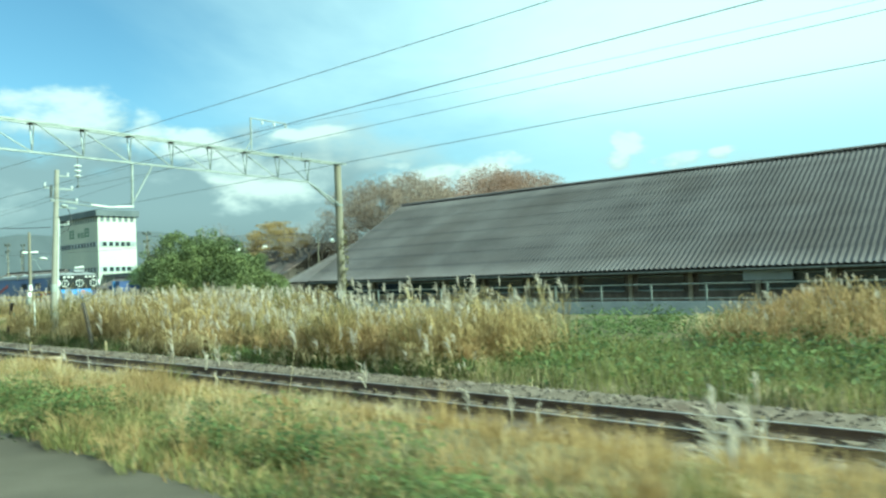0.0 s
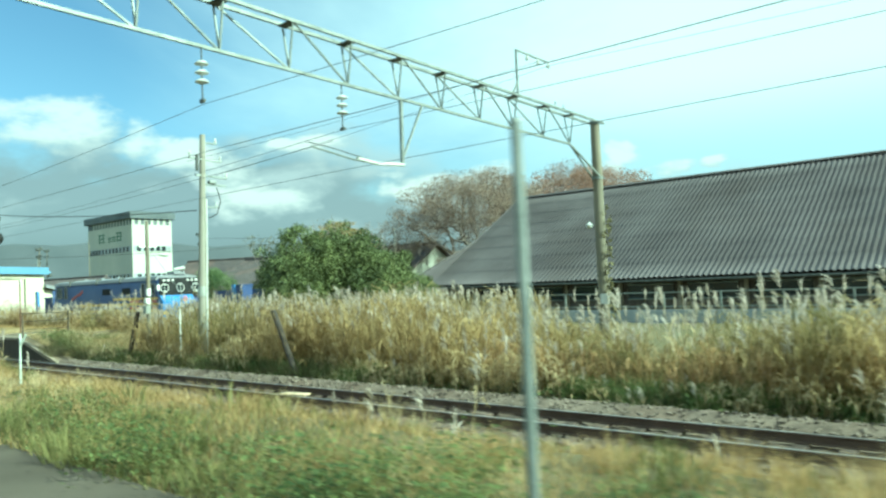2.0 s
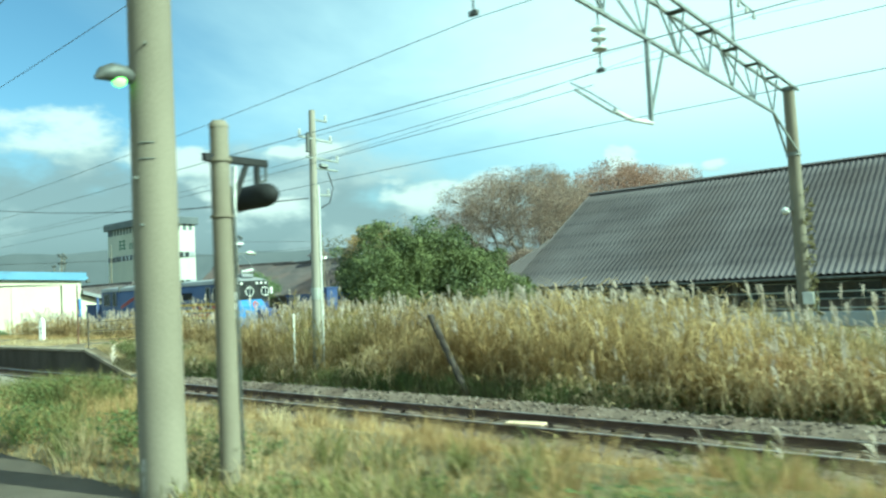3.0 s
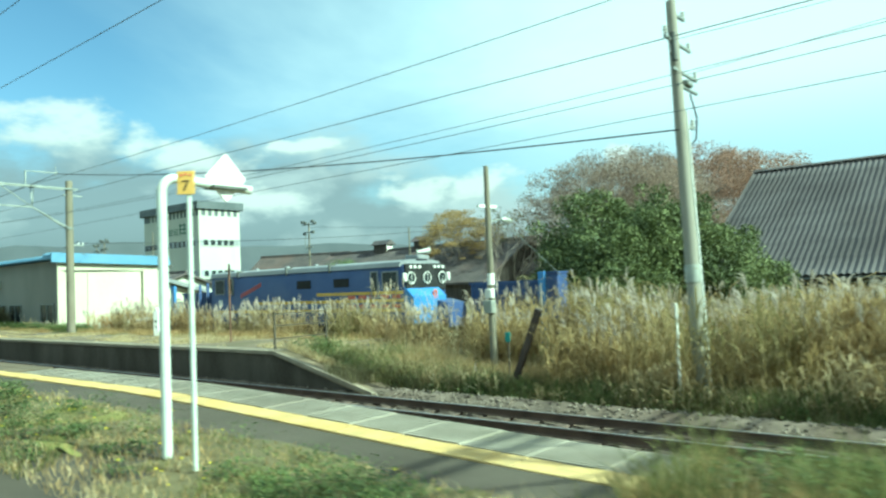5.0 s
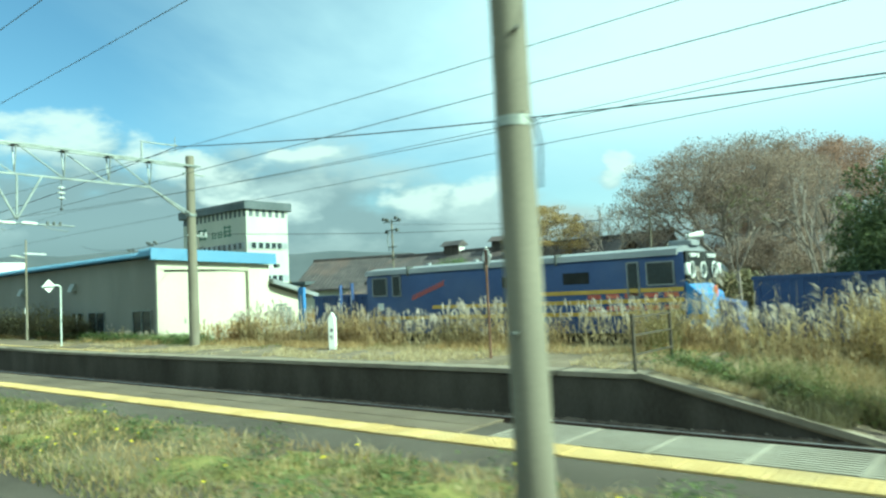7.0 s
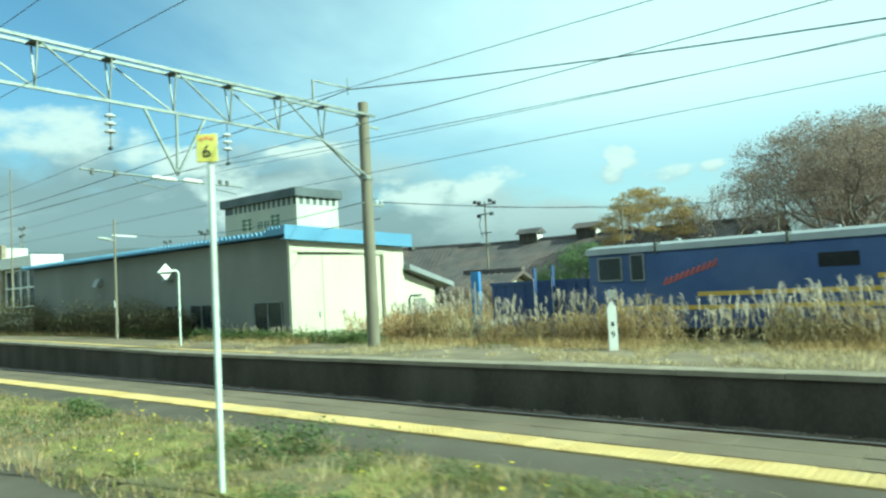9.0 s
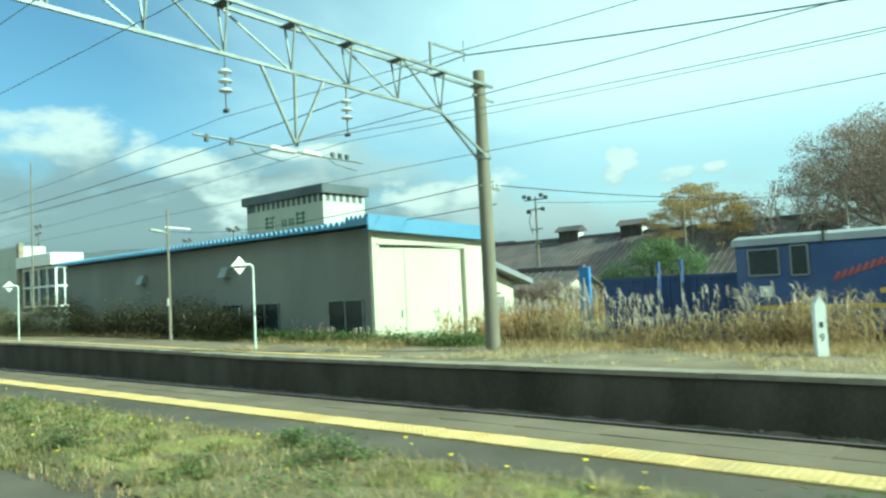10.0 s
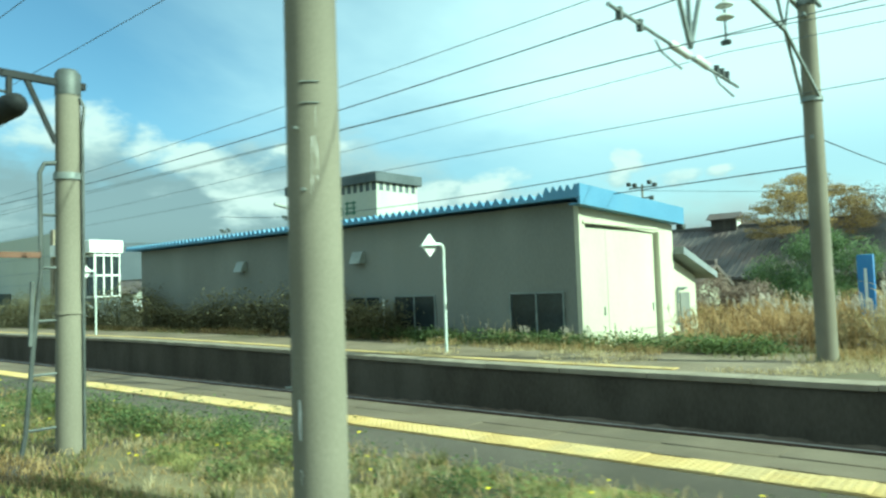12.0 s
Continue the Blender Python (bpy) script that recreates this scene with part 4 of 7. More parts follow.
def shed():
    s = thing("station_shed", (-73.1, 17.1, 0), "sheet-metal shed with shade-grey long side, cream gable and bright blue roof edge", "shed")
    L = 23.6
    d = 6.2
    wall = Shape()
    wall.prism([(0, 0.5), (d, 0.5), (d, 4.28), (0, 4.62)], "x", -L, -0.08)
    part("wall", wall, SHED_WALL, s, "weathered sheet-metal wall, grey deepened for its shaded side")
    face = Shape()
    face.prism([(0.0, 0.5), (0.34, 0.5), (0.34, 4.1), (d - 1.35, 3.95), (d - 1.35, 0.5), (d, 0.5), (d, 4.26), (0, 4.56)], "x", -0.1, 0.03)
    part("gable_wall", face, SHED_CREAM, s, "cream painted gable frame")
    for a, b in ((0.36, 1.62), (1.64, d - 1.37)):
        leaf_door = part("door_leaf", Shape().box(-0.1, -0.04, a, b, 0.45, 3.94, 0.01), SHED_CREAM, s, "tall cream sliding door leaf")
        part("door_handle", Shape().box(-0.045, -0.01, b - 0.25, b - 0.2, 1.5, 1.75, 0.005), GALV, leaf_door)
    part("door_track", Shape().box(0.03, 0.07, 0.2, d - 1.2, 4.04, 4.12, 0.005), SHED_CREAM, s)
    part("pilaster", Shape().box(0.0, 0.16, d - 1.35, d - 0.9, 0.5, 3.98, 0.015), SHED_CREAM, s)
    # folded blue roof
    fold, hgt = 0.29, 0.17
    n = int((L + 0.9) / fold)
    verts, faces = [], []
    prof = [(0, 0), (0.095, hgt), (0.125, hgt), (0.22, 0)]
    xs = [(-L - 0.6 + i * fold + u, h) for i in range(n) for u, h in prof]
    roof = Shape()
    low = lambda y: 4.68 - 0.045 * y
    m = len(xs)
    for y in (-0.42, d + 0.5):
        roof.v += [(x, y, low(y) + h) for x, h in xs]
    roof.f += [(i, i + 1, m + i + 1, m + i) for i in range(m - 1)]
    for y, k in ((-0.42, 0), (d + 0.5, m)):
        b = len(roof.v)
        roof.v += [(x, y, low(y) - 0.012) for x, h in xs]
        roof.f += [(k + i, k + i + 1, b + i + 1, b + i) for i in range(m - 1)]
    part("roof", roof, SHED_BLUE, s, "folded blue metal roof", smooth=False)
    tooth = Shape().prism([(-0.03, -0.03), (0.25, -0.03), (0.25, 0.02), (0.13, hgt + 0.035), (0.09, hgt + 0.035), (-0.03, 0.02)], "y", -0.015, 0.015).mesh("eave_closer", SHED_BLUE, smooth=False)
    for i in range(n):
        ob = new("eave_closer", tooth)
        ob.parent = s
        ob.matrix_local = pose(-L - 0.6 + i * fold, -0.445, low(-0.44))
    fascia = Shape().prism([(-0.45, 4.5), (d + 0.25, 4.27), (d + 0.25, 4.82), (-0.45, 5.04)], "x", 0.28, 0.36)
    part("fascia", fascia, SHED_BLUE, s, "bright blue fascia board")
    part("soffit", Shape().prism([(-0.4, 4.5), (d + 0.2, 4.28), (d + 0.2, 4.32), (-0.4, 4.54)], "x", 0.0, 0.28), SHED_BLUE, s)
    crown = Shape()
    outline = [(0.34, 4.68)]
    for k in range(5):
        x = 0.34 - 0.22 * k
        outline += [(x, 4.86), (x - 0.09, 5.03), (x - 0.13, 5.03), (x - 0.215, 4.86)]
    outline.append((-0.76, 4.68))
    crown.prism(outline, "y", -0.47, -0.43)
    part("raised_edge", crown, SHED_BLUE, s, "raised folded roof corner", smooth=False)
    for x0, x1, z1, z0 in ((-2.25, -0.5, 2.2, 1.0), (-6.85, -5.1, 2.2, 0.9), (-8.85, -7.5, 2.2, 1.75)):
        wn_ = part("window", Shape().box(x0, x1, -0.03, 0.02, z0, z1), GLASS_DARK, s, "dark sliding window")
        for a, b in (((x0, z0), (x0, z1)), ((x1, z0), (x1, z1)), ((x0, z1), (x1, z1)), (((x0 + x1) / 2, z0), ((x0 + x1) / 2, z1)), ((x0, z0), (x1, z0))):
            part("window_frame", Shape().bar((a[0], -0.045, a[1]), (b[0], -0.045, b[1]), 0.045), GALV, wn_)
    for x in (-15.55, -8.7):
        part("vent_hood", Shape().prism([(-0.32, 3.35), (0.0, 3.35), (0.0, 3.75), (-0.14, 3.75)], "x", x, x + 0.5), LAMP_HOUSE, s, "grey metal vent hood")
    part("corner_trim", Shape().box(-0.09, 0.05, -0.03, 0.12, 0.5, 4.56), SHED_CREAM, s)
    # lean-to behind the gable
    part("annex_wall", Shape().prism([(d, 0.45), (d + 2.2, 0.45), (d + 2.2, 2.55), (d, 3.2)], "x", -3.2, -0.12), SHED_CREAM, s, "cream lean-to wall")
    part("annex_roof", Shape().prism([(d, 3.28), (d + 3.0, 2.45), (d + 3.0, 2.66), (d, 3.52)], "x", -3.4, 0.4), COACH_ROOF, s, "pale lean-to roof")
    part("annex_door", Shape().box(-0.12, -0.07, d + 0.7, d + 1.5, 0.5, 2.0, 0.01), SHED_WALL, s)
    part("vent_pipe", Shape().tube([(-0.05, d + 0.4, 0.9), (-0.05, d + 0.4, 2.0), (-0.05, d + 0.5, 2.15), (-0.05, d + 1.2, 2.15)], 0.04, 6), GALV, s)
    part("flood_lamp", Shape().box(0.05, 0.3, d + 0.3, d + 0.55, 4.1, 4.3, 0.03), DARK_STEEL, s)


shed()


def tower():
    t = thing("concrete_tower_block", (-116.5, 52.6, 0), "tall white concrete block with a dark cornice", "building")
    W, D, H = 14.2, 6.3, 14.7
    part("wall", Shape().box(-W, 0, 0, D, 0, H - 1.9), TOWER_WALL, t, "white rendered wall with streaks")
    part("cornice", Shape().box(-W - 0.45, 0.4, -0.45, D + 0.45, H - 1.05, H, 0.05), TOWER_DARK, t, "dark projecting cornice")
    part("clerestory", Shape().box(-W + 0.02, -0.02, 0.02, D - 0.02, H - 1.95, H - 1.05), TOWER_DARK, t, "dark recessed row of windows")
    for i in range(13):
        x = -W + 1.8 + i * 0.95
        part("mullion", Shape().box(x, x + 0.36, -0.03, 0.06, H - 1.9, H - 1.05), TOWER_WALL, t)
    for i in range(7):
        y = 0.0 + i * 0.98
        part("mullion", Shape().box(-0.06, 0.03, y, y + 0.42, H - 1.9, H - 1.05), TOWER_WALL, t)
    for z in (9.2, 5.1):
        part("window_band", Shape().box(0.0, 0.04, 0.25, D - 0.1, z - 0.4, z + 0.4), LOW_WALL, t, "grey ribbon between windows")
        for y in (0.7, 1.75, 2.75, 3.7, 4.6):
            pane = part("window", Shape().box(0.03, 0.07, y, y + 0.62, z - 0.36, z + 0.36), GLASS_DARK, t)
            part("window_sill", Shape().box(0.03, 0.12, y - 0.06, y + 0.68, z - 0.44, z - 0.37), TOWER_WALL, pane)
        part("window_band", Shape().box(-W, -0.4, -0.04, 0.0, z - 0.4, z + 0.4), LOW_WALL, t, "grey ribbon between windows")
        for i in range(12):
            x = -W + 0.3 + i * 1.12
            part("window", Shape().box(x, x + (0.95 if i < 3 else 0.5), -0.07, -0.03, z - 0.36, z + 0.36), GLASS_DARK, t)
    # green signs painted on the wall, as plain strokes
    for x, w, h in ((-10.6, 2.0, 1.5), (-7.4, 1.0, 0.9), (-6.1, 1.0, 0.9), (-4.8, 1.7, 1.5)):
        for k in range(3):
            part("painted_mark", Shape().box(x, x + w, -0.03, -0.006, 10.5 + h * (0.08 + 0.36 * k), 10.5 + h * (0.2 + 0.36 * k)), MARK_GREEN, t)
        for f in (0.12, 0.72):
            part("painted_mark", Shape().box(x + w * f, x + w * (f + 0.13), -0.036, -0.006, 10.5, 10.5 + h), MARK_GREEN, t)
    part("annex", Shape().box(0.3, 9.5, 1.0, 6.5, 0, 3.9), TOWER_WALL, t, "low white wing")
    part("annex_roof", Shape().box(-0.1, 10.0, 0.6, 6.9, 3.9, 4.3), TOWER_DARK, t)
    for i in range(14):
        part("annex_post", Shape().box(0.6 + i * 0.65, 0.85 + i * 0.65, 0.94, 1.0, 3.0, 3.9), TOWER_DARK, t)
    part("dark_shed", Shape().box(-W - 3, -W + 7.5, -9, -6, 0, 3.6), TOWER_DARK, t)


tower()


def glass_hall():
    h = thing("white_hall", (-131.8, 30.4, 0), "white station-side hall with a tall glazed end", "building")
    part("wall", Shape().box(-34, -8.5, 0, 2.6, 0.3, 9.3), TOWER_WALL, h, "plain white panelled wall")
    for z in (4.2, 5.4, 7.0):
        part("panel_joint", Shape().box(-34, -8.5, -0.03, 0.0, z, z + 0.05), LOW_WALL, h)
    part("corner_mast", Shape().box(-9.0, -8.3, -0.2, 0.3, 0.3, 9.6, 0.03), PALE_KERB, h)
    part("glazing", Shape().box(-8.3, 0, 0.3, 2.6, 2.6, 6.8), GLASS_DARK, h, "dark grid of panes")
    for i in range(5):
        x = -8.3 + i * 2.05
        part("mullion", Shape().box(x, x + 0.16, 0.12, 0.3, 2.6, 6.8), WHITE_PAINT, h)
    for y in (0.95, 1.7, 2.45):
        part("mullion", Shape().box(0.0, 0.12, y, y + 0.12, 2.6, 6.8), WHITE_PAINT, h)
    for z in (2.6, 4.6, 6.5):
        part("transom", Shape().box(-8.3, 0.05, 0.1, 0.3, z, z + 0.18), WHITE_PAINT, h)
        part("transom", Shape().box(0.0, 0.13, 0.3, 2.6, z, z + 0.16), WHITE_PAINT, h)
    part("flat_roof", Shape().box(-8.6, 0.3, -0.4, 2.8, 6.8, 8.0, 0.04), WHITE_PAINT, h)
    part("lower_wall", Shape().box(-8.3, 0, 0.3, 2.6, 0.3, 2.6), TOWER_DARK, h)
    part("dark_annex", Shape().box(-34, -20, -2.5, 0, 0.3, 3.4), TOWER_DARK, h)


glass_hall()


def gable_house(at, length, width, eave, top, label, turn=0.0, wall=None, cupolas=()):
    g = thing("house", at, label, "house", turn=turn)
    a = width / 2
    body = Shape().prism([(-a, -0.3), (a, -0.3), (a, eave), (0, top - 0.15), (-a, eave)], "x", -length / 2, length / 2)
    part("wall", body, wall or TOWER_WALL, g)
    over = 0.6
    s = (top - eave) / a
    roof = Shape()
    for side in (-1, 1):
        roof.prism([(0, top), (side * (a + over), eave - s * over), (side * (a + over), eave - s * over + 0.18), (0, top + 0.2)], "x", -length / 2 - over, length / 2 + over)
    part("roof", roof, HOUSE_ROOF, g, "dark tiled roof")
    for k in range(int(length / 0.5)):
        x = -length / 2 - over + 0.3 + k * 0.5
        part("roof_rib", Shape().bar((x, 0, top + 0.2), (x, -a - over, eave - s * over + 0.2), 0.14, 0.1), HOUSE_ROOF, g)
    part("ridge", Shape().box(-length / 2 - over, length / 2 + over, -0.18, 0.18, top + 0.1, top + 0.42, 0.03), HOUSE_ROOF, g)
    for x in cupolas:
        c = part("roof_vent", Shape().box(x - 1.0, x + 1.0, -0.55, 0.55, top, top + 1.0), DARK_BOARD, g, "small gabled roof vent")
        part("vent_roof", Shape().prism([(-0.9, top + 0.9), (0.9, top + 0.9), (0, top + 1.45)], "x", x - 1.3, x + 1.3), HOUSE_ROOF, c)
        part("vent_gable", Shape().box(x + 1.0, x + 1.06, -0.45, 0.45, top + 0.3, top + 0.95), WHITE_PAINT, c)
    return g


gable_house((-84.4, 60.0, 0.0), 28, 15, 2.6, 6.3, "long dark-roofed store behind the rail coach", 0, DARK_BOARD, (-5.6, 0.7))
gable_house((-73.0, 64.8, 0.0), 9, 11.0, 3.2, 6.7, "white-walled house with a dark gable roof", 0)
gable_house((-79.6, 39.0, 0.3), 3.6, 4.0, 1.9, 2.75, "small pale hut with a low brown roof", 0, SHED_CREAM)
gable_house((-56.5, 79.0, 0.0), 8, 9, 3.2, 5.5, "pale grey house with a plain gable", 90)
gable_house((-104.0, 60.0, 0.0), 12, 10, 3.5, 6.6, "far dark-roofed house behind the yard", 20)
gable_house((-186.0, 62.0, 0.3), 14, 9, 3.0, 5.0, "far low house with a rusty red roof", 4)
gable_house((-108.0, 40.0, 0.3), 16, 7, 3.0, 4.2, "long low roof beyond the shed", 4)

# ---------------------------------------------------------------- the blue rail vehicle and its neighbours
def rail_coach():
    c = thing("rail_maintenance_car", (-49.5, 21.05, 0.70), "dark blue rail maintenance car with yellow bands and silver roof", "rail vehicle", turn=0.8)
    L, hw = 12.55, 1.22
    body = Shape().prism([(-hw, 0.25), (hw, 0.25), (hw, 2.35), (hw - 0.12, 2.52), (-hw + 0.12, 2.52), (-hw, 2.35)], "x", -L, -0.12)
    part("body", body, COACH_BLUE, c, "faded dark blue body")
    part("roof", Shape().prism([(-hw - 0.03, 2.44), (-hw + 0.05, 2.62), (-0.6, 2.72), (0.6, 2.72), (hw - 0.05, 2.62), (hw + 0.03, 2.44)], "x", -L - 0.1, -0.3), COACH_ROOF, c, "silver-grey rounded roof")
    for x in (-L + 2.4, -L + 4.6, -6.0):
        part("roof_vent", Shape().box(x, x + 0.16, -0.5, -0.3, 2.66, 2.80, 0.03), COACH_ROOF, c)
    for x in (-L + 2.1, -L + 5.6, -4.2):
        part("roof_strap", Shape().box(x, x + 0.06, -hw - 0.05, -hw + 0.3, 2.36, 2.7), DARK_STEEL, c)
    for x0, x1, z0, z1 in ((-L + 0.32, -L + 1.06, 1.66, 2.33), (-L + 1.35, -L + 1.75, 1.63, 2.38), (-1.2, -0.4, 1.62, 2.27), (-1.8, -1.45, 1.3, 2.3)):
        w = part("window", Shape().box(x0, x1, -hw - 0.012, -hw + 0.02, z0, z1), GLASS_DARK, c)
        for a, b in (((x0, z0), (x1, z0)), ((x0, z1), (x1, z1)), ((x0, z0), (x0, z1)), ((x1, z0), (x1, z1))):
            part("window_frame", Shape().bar((a[0], -hw - 0.02, a[1]), (b[0], -hw - 0.02, b[1]), 0.045), COACH_ROOF, w)
    for x in (-L + 6.3, -L + 8.6):
        part("side_grille", Shape().box(x, x + 0.9, -hw - 0.015, -hw, 1.75, 2.1), BLACK_PANEL, c)
    for z, x0 in ((0.76, -L + 0.4), (1.12, -9.3), (1.42, -5.0)):
        part("yellow_band", Shape().box(x0, -0.15, -hw - 0.014, -hw, z, z + 0.12), BAND_YELLOW, c, "yellow band along the side")
    for z in (0.91, 1.27):
        for k in range(5):
            x = -0.3 - 0.6 * k
            part("maroon_block", Shape().box(x - 0.42, x, -hw - 0.012, -hw, z, z + 0.13), BAND_RED, c, "faded maroon block between bands")
    for k in range(10):
        x, z = -L + 2.3 + k * 0.155, 1.46 + k * 0.05
        part("red_stroke", Shape().bar((x, -hw - 0.008, z), (x + 0.12, -hw - 0.008, z + 0.2), 0.016, 0.06), BAND_RED, c)
        part("red_stroke", Shape().bar((x, -hw - 0.008, z + 0.04), (x + 0.13, -hw - 0.008, z + 0.05), 0.016, 0.03), BAND_RED, c)
    part("white_mark", Shape().box(-L + 0.55, -L + 0.85, -hw - 0.014, -hw, 1.1, 1.38), WHITE_PAINT, c)
    # end face
    part("end_panel", Shape().box(-0.14, -0.02, -hw + 0.04, hw - 0.04, 1.5, 2.54, 0.03), BLACK_PANEL, c, "black upper end with clear-view screens")
    for y in (-0.92, 0.0, 0.92):
        ring = Shape().tube([(0.02, y + 0.22 * math.cos(a), 2.0 + 0.22 * math.sin(a)) for a in [2 * math.pi * k / 18 for k in range(19)]], 0.02, 6, False)
        part("screen_ring", ring, WHITE_PAINT, c, "white-rimmed round screen")
        part("screen_glass", Shape().tube([(-0.02, y, 2.0), (0.0, y, 2.0)], 0.21, 18), GLASS_DARK, c)
        part("wiper", Shape().bar((0.03, y, 1.8), (0.03, y, 2.2), 0.018), WHITE_PAINT, c)
    for y in (-0.95, -0.7, -0.45, 0.45, 0.7, 0.95):
        part("lamp", Shape().tube([(-0.02, y, 2.41), (0.05, y, 2.41)], 0.062, 10), WHITE_PAINT, c, "small round white lamp")
    for y in (-hw - 0.1, hw + 0.05):
        part("mirror", Shape().box(-0.05, 0.08, y - 0.06, y + 0.1, 1.85, 2.2, 0.04), WHITE_PAINT, c)
    part("nose", Shape().prism([(-0.1, 0.3), (0.34, 0.3), (0.32, 1.3), (-0.1, 1.68)], "y", -hw + 0.02, hw - 0.5), LIGHT_BLUE, c, "bright light blue nose")
    part("emblem", Shape().tube([(0.3, 0.1 + 0.09 * math.cos(a), 1.36 + 0.15 * math.sin(a)) for a in [2 * math.pi * k / 14 for k in range(15)]], 0.035, 6, False), RED_INK, c, "red ring emblem")
    part("plough_wing", Shape().prism([(0.1, 0.1), (0.9, 0.1), (0.8, 1.0), (0.1, 1.15)], "y", 0.2, hw + 0.1), COACH_BLUE, c, "dark blue plough wing")
    part("yellow_corner", Shape().box(0.0, 0.4, -hw - 0.02, -hw + 0.3, 0.62, 0.76), BAND_YELLOW, c)
    part("horn_post", Shape().bar((-0.3, -0.2, 2.7), (-0.3, -0.2, 3.1), 0.04), GALV, c)
    part("roof_box", Shape().box(-0.9, -0.2, -0.25, 0.45, 2.7, 2.9, 0.04), COACH_ROOF, c, "grey roof box")
    part("horn", Shape().tube([(-0.4, -0.1, 3.0), (-0.1, 0.35, 3.05)], [0.05, 0.12], 10), WHITE_PAINT, c, "white roof horn")
    for x in (-L + 2.0, -L + 4.0, -4.0, -2.0):
        for y in (-0.53, 0.53):
            part("wheel", Shape().tube([(x, y - 0.06, 0.05), (x, y + 0.06, 0.05)], 0.42, 16), DARK_STEEL, c)
    part("underframe", Shape().box(-L + 0.3, -0.4, -1.0, 1.0, -0.05, 0.3), BLACK_PANEL, c)


rail_coach()


def blue_container(at, l, d, h, label, turn=0.0):
    c = thing("freight_container", at, label, "container", "blue containers", turn=turn)
    part("body", Shape().box(0, l, 0, d, 0, h, 0.03), COACH_BLUE, c)
    for i in range(int(l / 0.4)):
        part("rib", Shape().box(i * 0.4 + 0.08, i * 0.4 + 0.2, -0.03, 0.0, 0.12, h - 0.1), COACH_BLUE, c)
    part("top_rail", Shape().box(-0.02, l + 0.02, -0.05, 0.03, h - 0.08, h + 0.03), COACH_BLUE, c)


blue_container((-48.6, 22.6, 0.1), 4.1, 2.2, 2.3, "dark blue steel container among the reeds")
blue_container((-66.55, 20.8, 0.55), 4.2, 2.0, 1.9, "dark blue steel container standing behind reeds", 0)


def blue_post(at, h, label, w=0.28, paint=None):
    p = thing("blue_steel_post", at, label, "post", "blue posts")
    part("column", Shape().box(-w / 2, w / 2, -0.07, 0.07, 0, h, 0.01), paint or LIGHT_BLUE, p)
    part("stripe", Shape().box(-w * 0.09, w * 0.09, -0.078, -0.071, h * 0.3, h * 0.85), WHITE_PAINT, p)
    part("foot", Shape().box(-w * 0.7, w * 0.7, -0.15, 0.15, 0, 0.08, 0.01), LIGHT_BLUE, p)


blue_post((-44.2, 20.85, 0.1), 2.6, "bright blue steel post rising from reeds", 0.24)
blue_post((-67.0, 20.5, 0.6), 2.3, "broad blue steel upright with a pale stripe", 0.36)
blue_post((-64.6, 20.6, 0.6), 2.3, "thin dark blue upright before a container", 0.07, COACH_BLUE)
blue_post((-63.9, 20.6, 0.6), 2.35, "thin dark blue upright before a container", 0.07, COACH_BLUE)

cab = thing("steel_cabinet", (-43.83, 21.2, 0.1), "narrow dark blue steel cabinet beside a blue post", "cabinet")
part("body", Shape().box(-0.22, 0.22, -0.3, 0.3, 0.0, 2.52, 0.015), COACH_BLUE, cab)
part("lid", Shape().box(-0.26, 0.26, -0.34, 0.34, 2.522, 2.59, 0.012), COACH_BLUE, cab)
part("door", Shape().box(-0.18, 0.18, -0.322, -0.302, 0.25, 2.4, 0.008), COACH_BLUE, cab)
part("hinge_strip", Shape().box(-0.2, -0.185, -0.326, -0.302, 0.3, 2.15), LIGHT_BLUE, cab)
tag_post = thing("marker_post", (-41.04, 14.18, -0.1), "thin stake with a small teal plate among grass", "marker")
part("stake", Shape().bar((0, 0, 0), (0, 0, 1.32), 0.03), FENCE_BROWN, tag_post)
part("plate", Shape().box(-0.075, 0.075, -0.032, -0.018, 1.09, 1.32, 0.004), TEAL_PAINT, tag_post, "teal painted plate")

# ---------------------------------------------------------------- posts, signs and lamps
def platform_lamp(x, y, z, label, lit):
    """Round street-lamp head on a short arm clamped to a mast."""
    p = thing("platform_lamp", (x, y, z), label, "lamp", "lamps on the masts")
    part("arm", Shape().tube([(0, 0.02, 0.0), (0, -0.03, 0.03)], 0.03, 8), DARK_STEEL, p)
    part("housing", Shape().tube([(0, 0.0, 0.03), (0, -0.06, 0.045), (0, -0.14, 0.045), (0, -0.22, 0.02), (0, -0.27, -0.02)], [0.045, 0.068, 0.07, 0.05, 0.015], 12), DARK_STEEL, p, "dull grey lamp housing")
    part("bulb_glass", Shape().lathe((0.01, -0.1, 0.0), [(0.05, 0.0), (0.052, -0.02), (0.04, -0.045), (0.015, -0.058)], 14), LAMP_GREEN if lit else PORCELAIN, p, "lit greenish lamp glass" if lit else "milky lamp glass")


platform_lamp(G1 + 0.17, 2.8 - 0.155, 4.08, "lit greenish lamp on a short arm of a concrete mast", True)
platform_lamp(G2 + 0.12, 2.7 - 0.14, 4.75, "grey lamp on a short arm of a concrete mast", False)


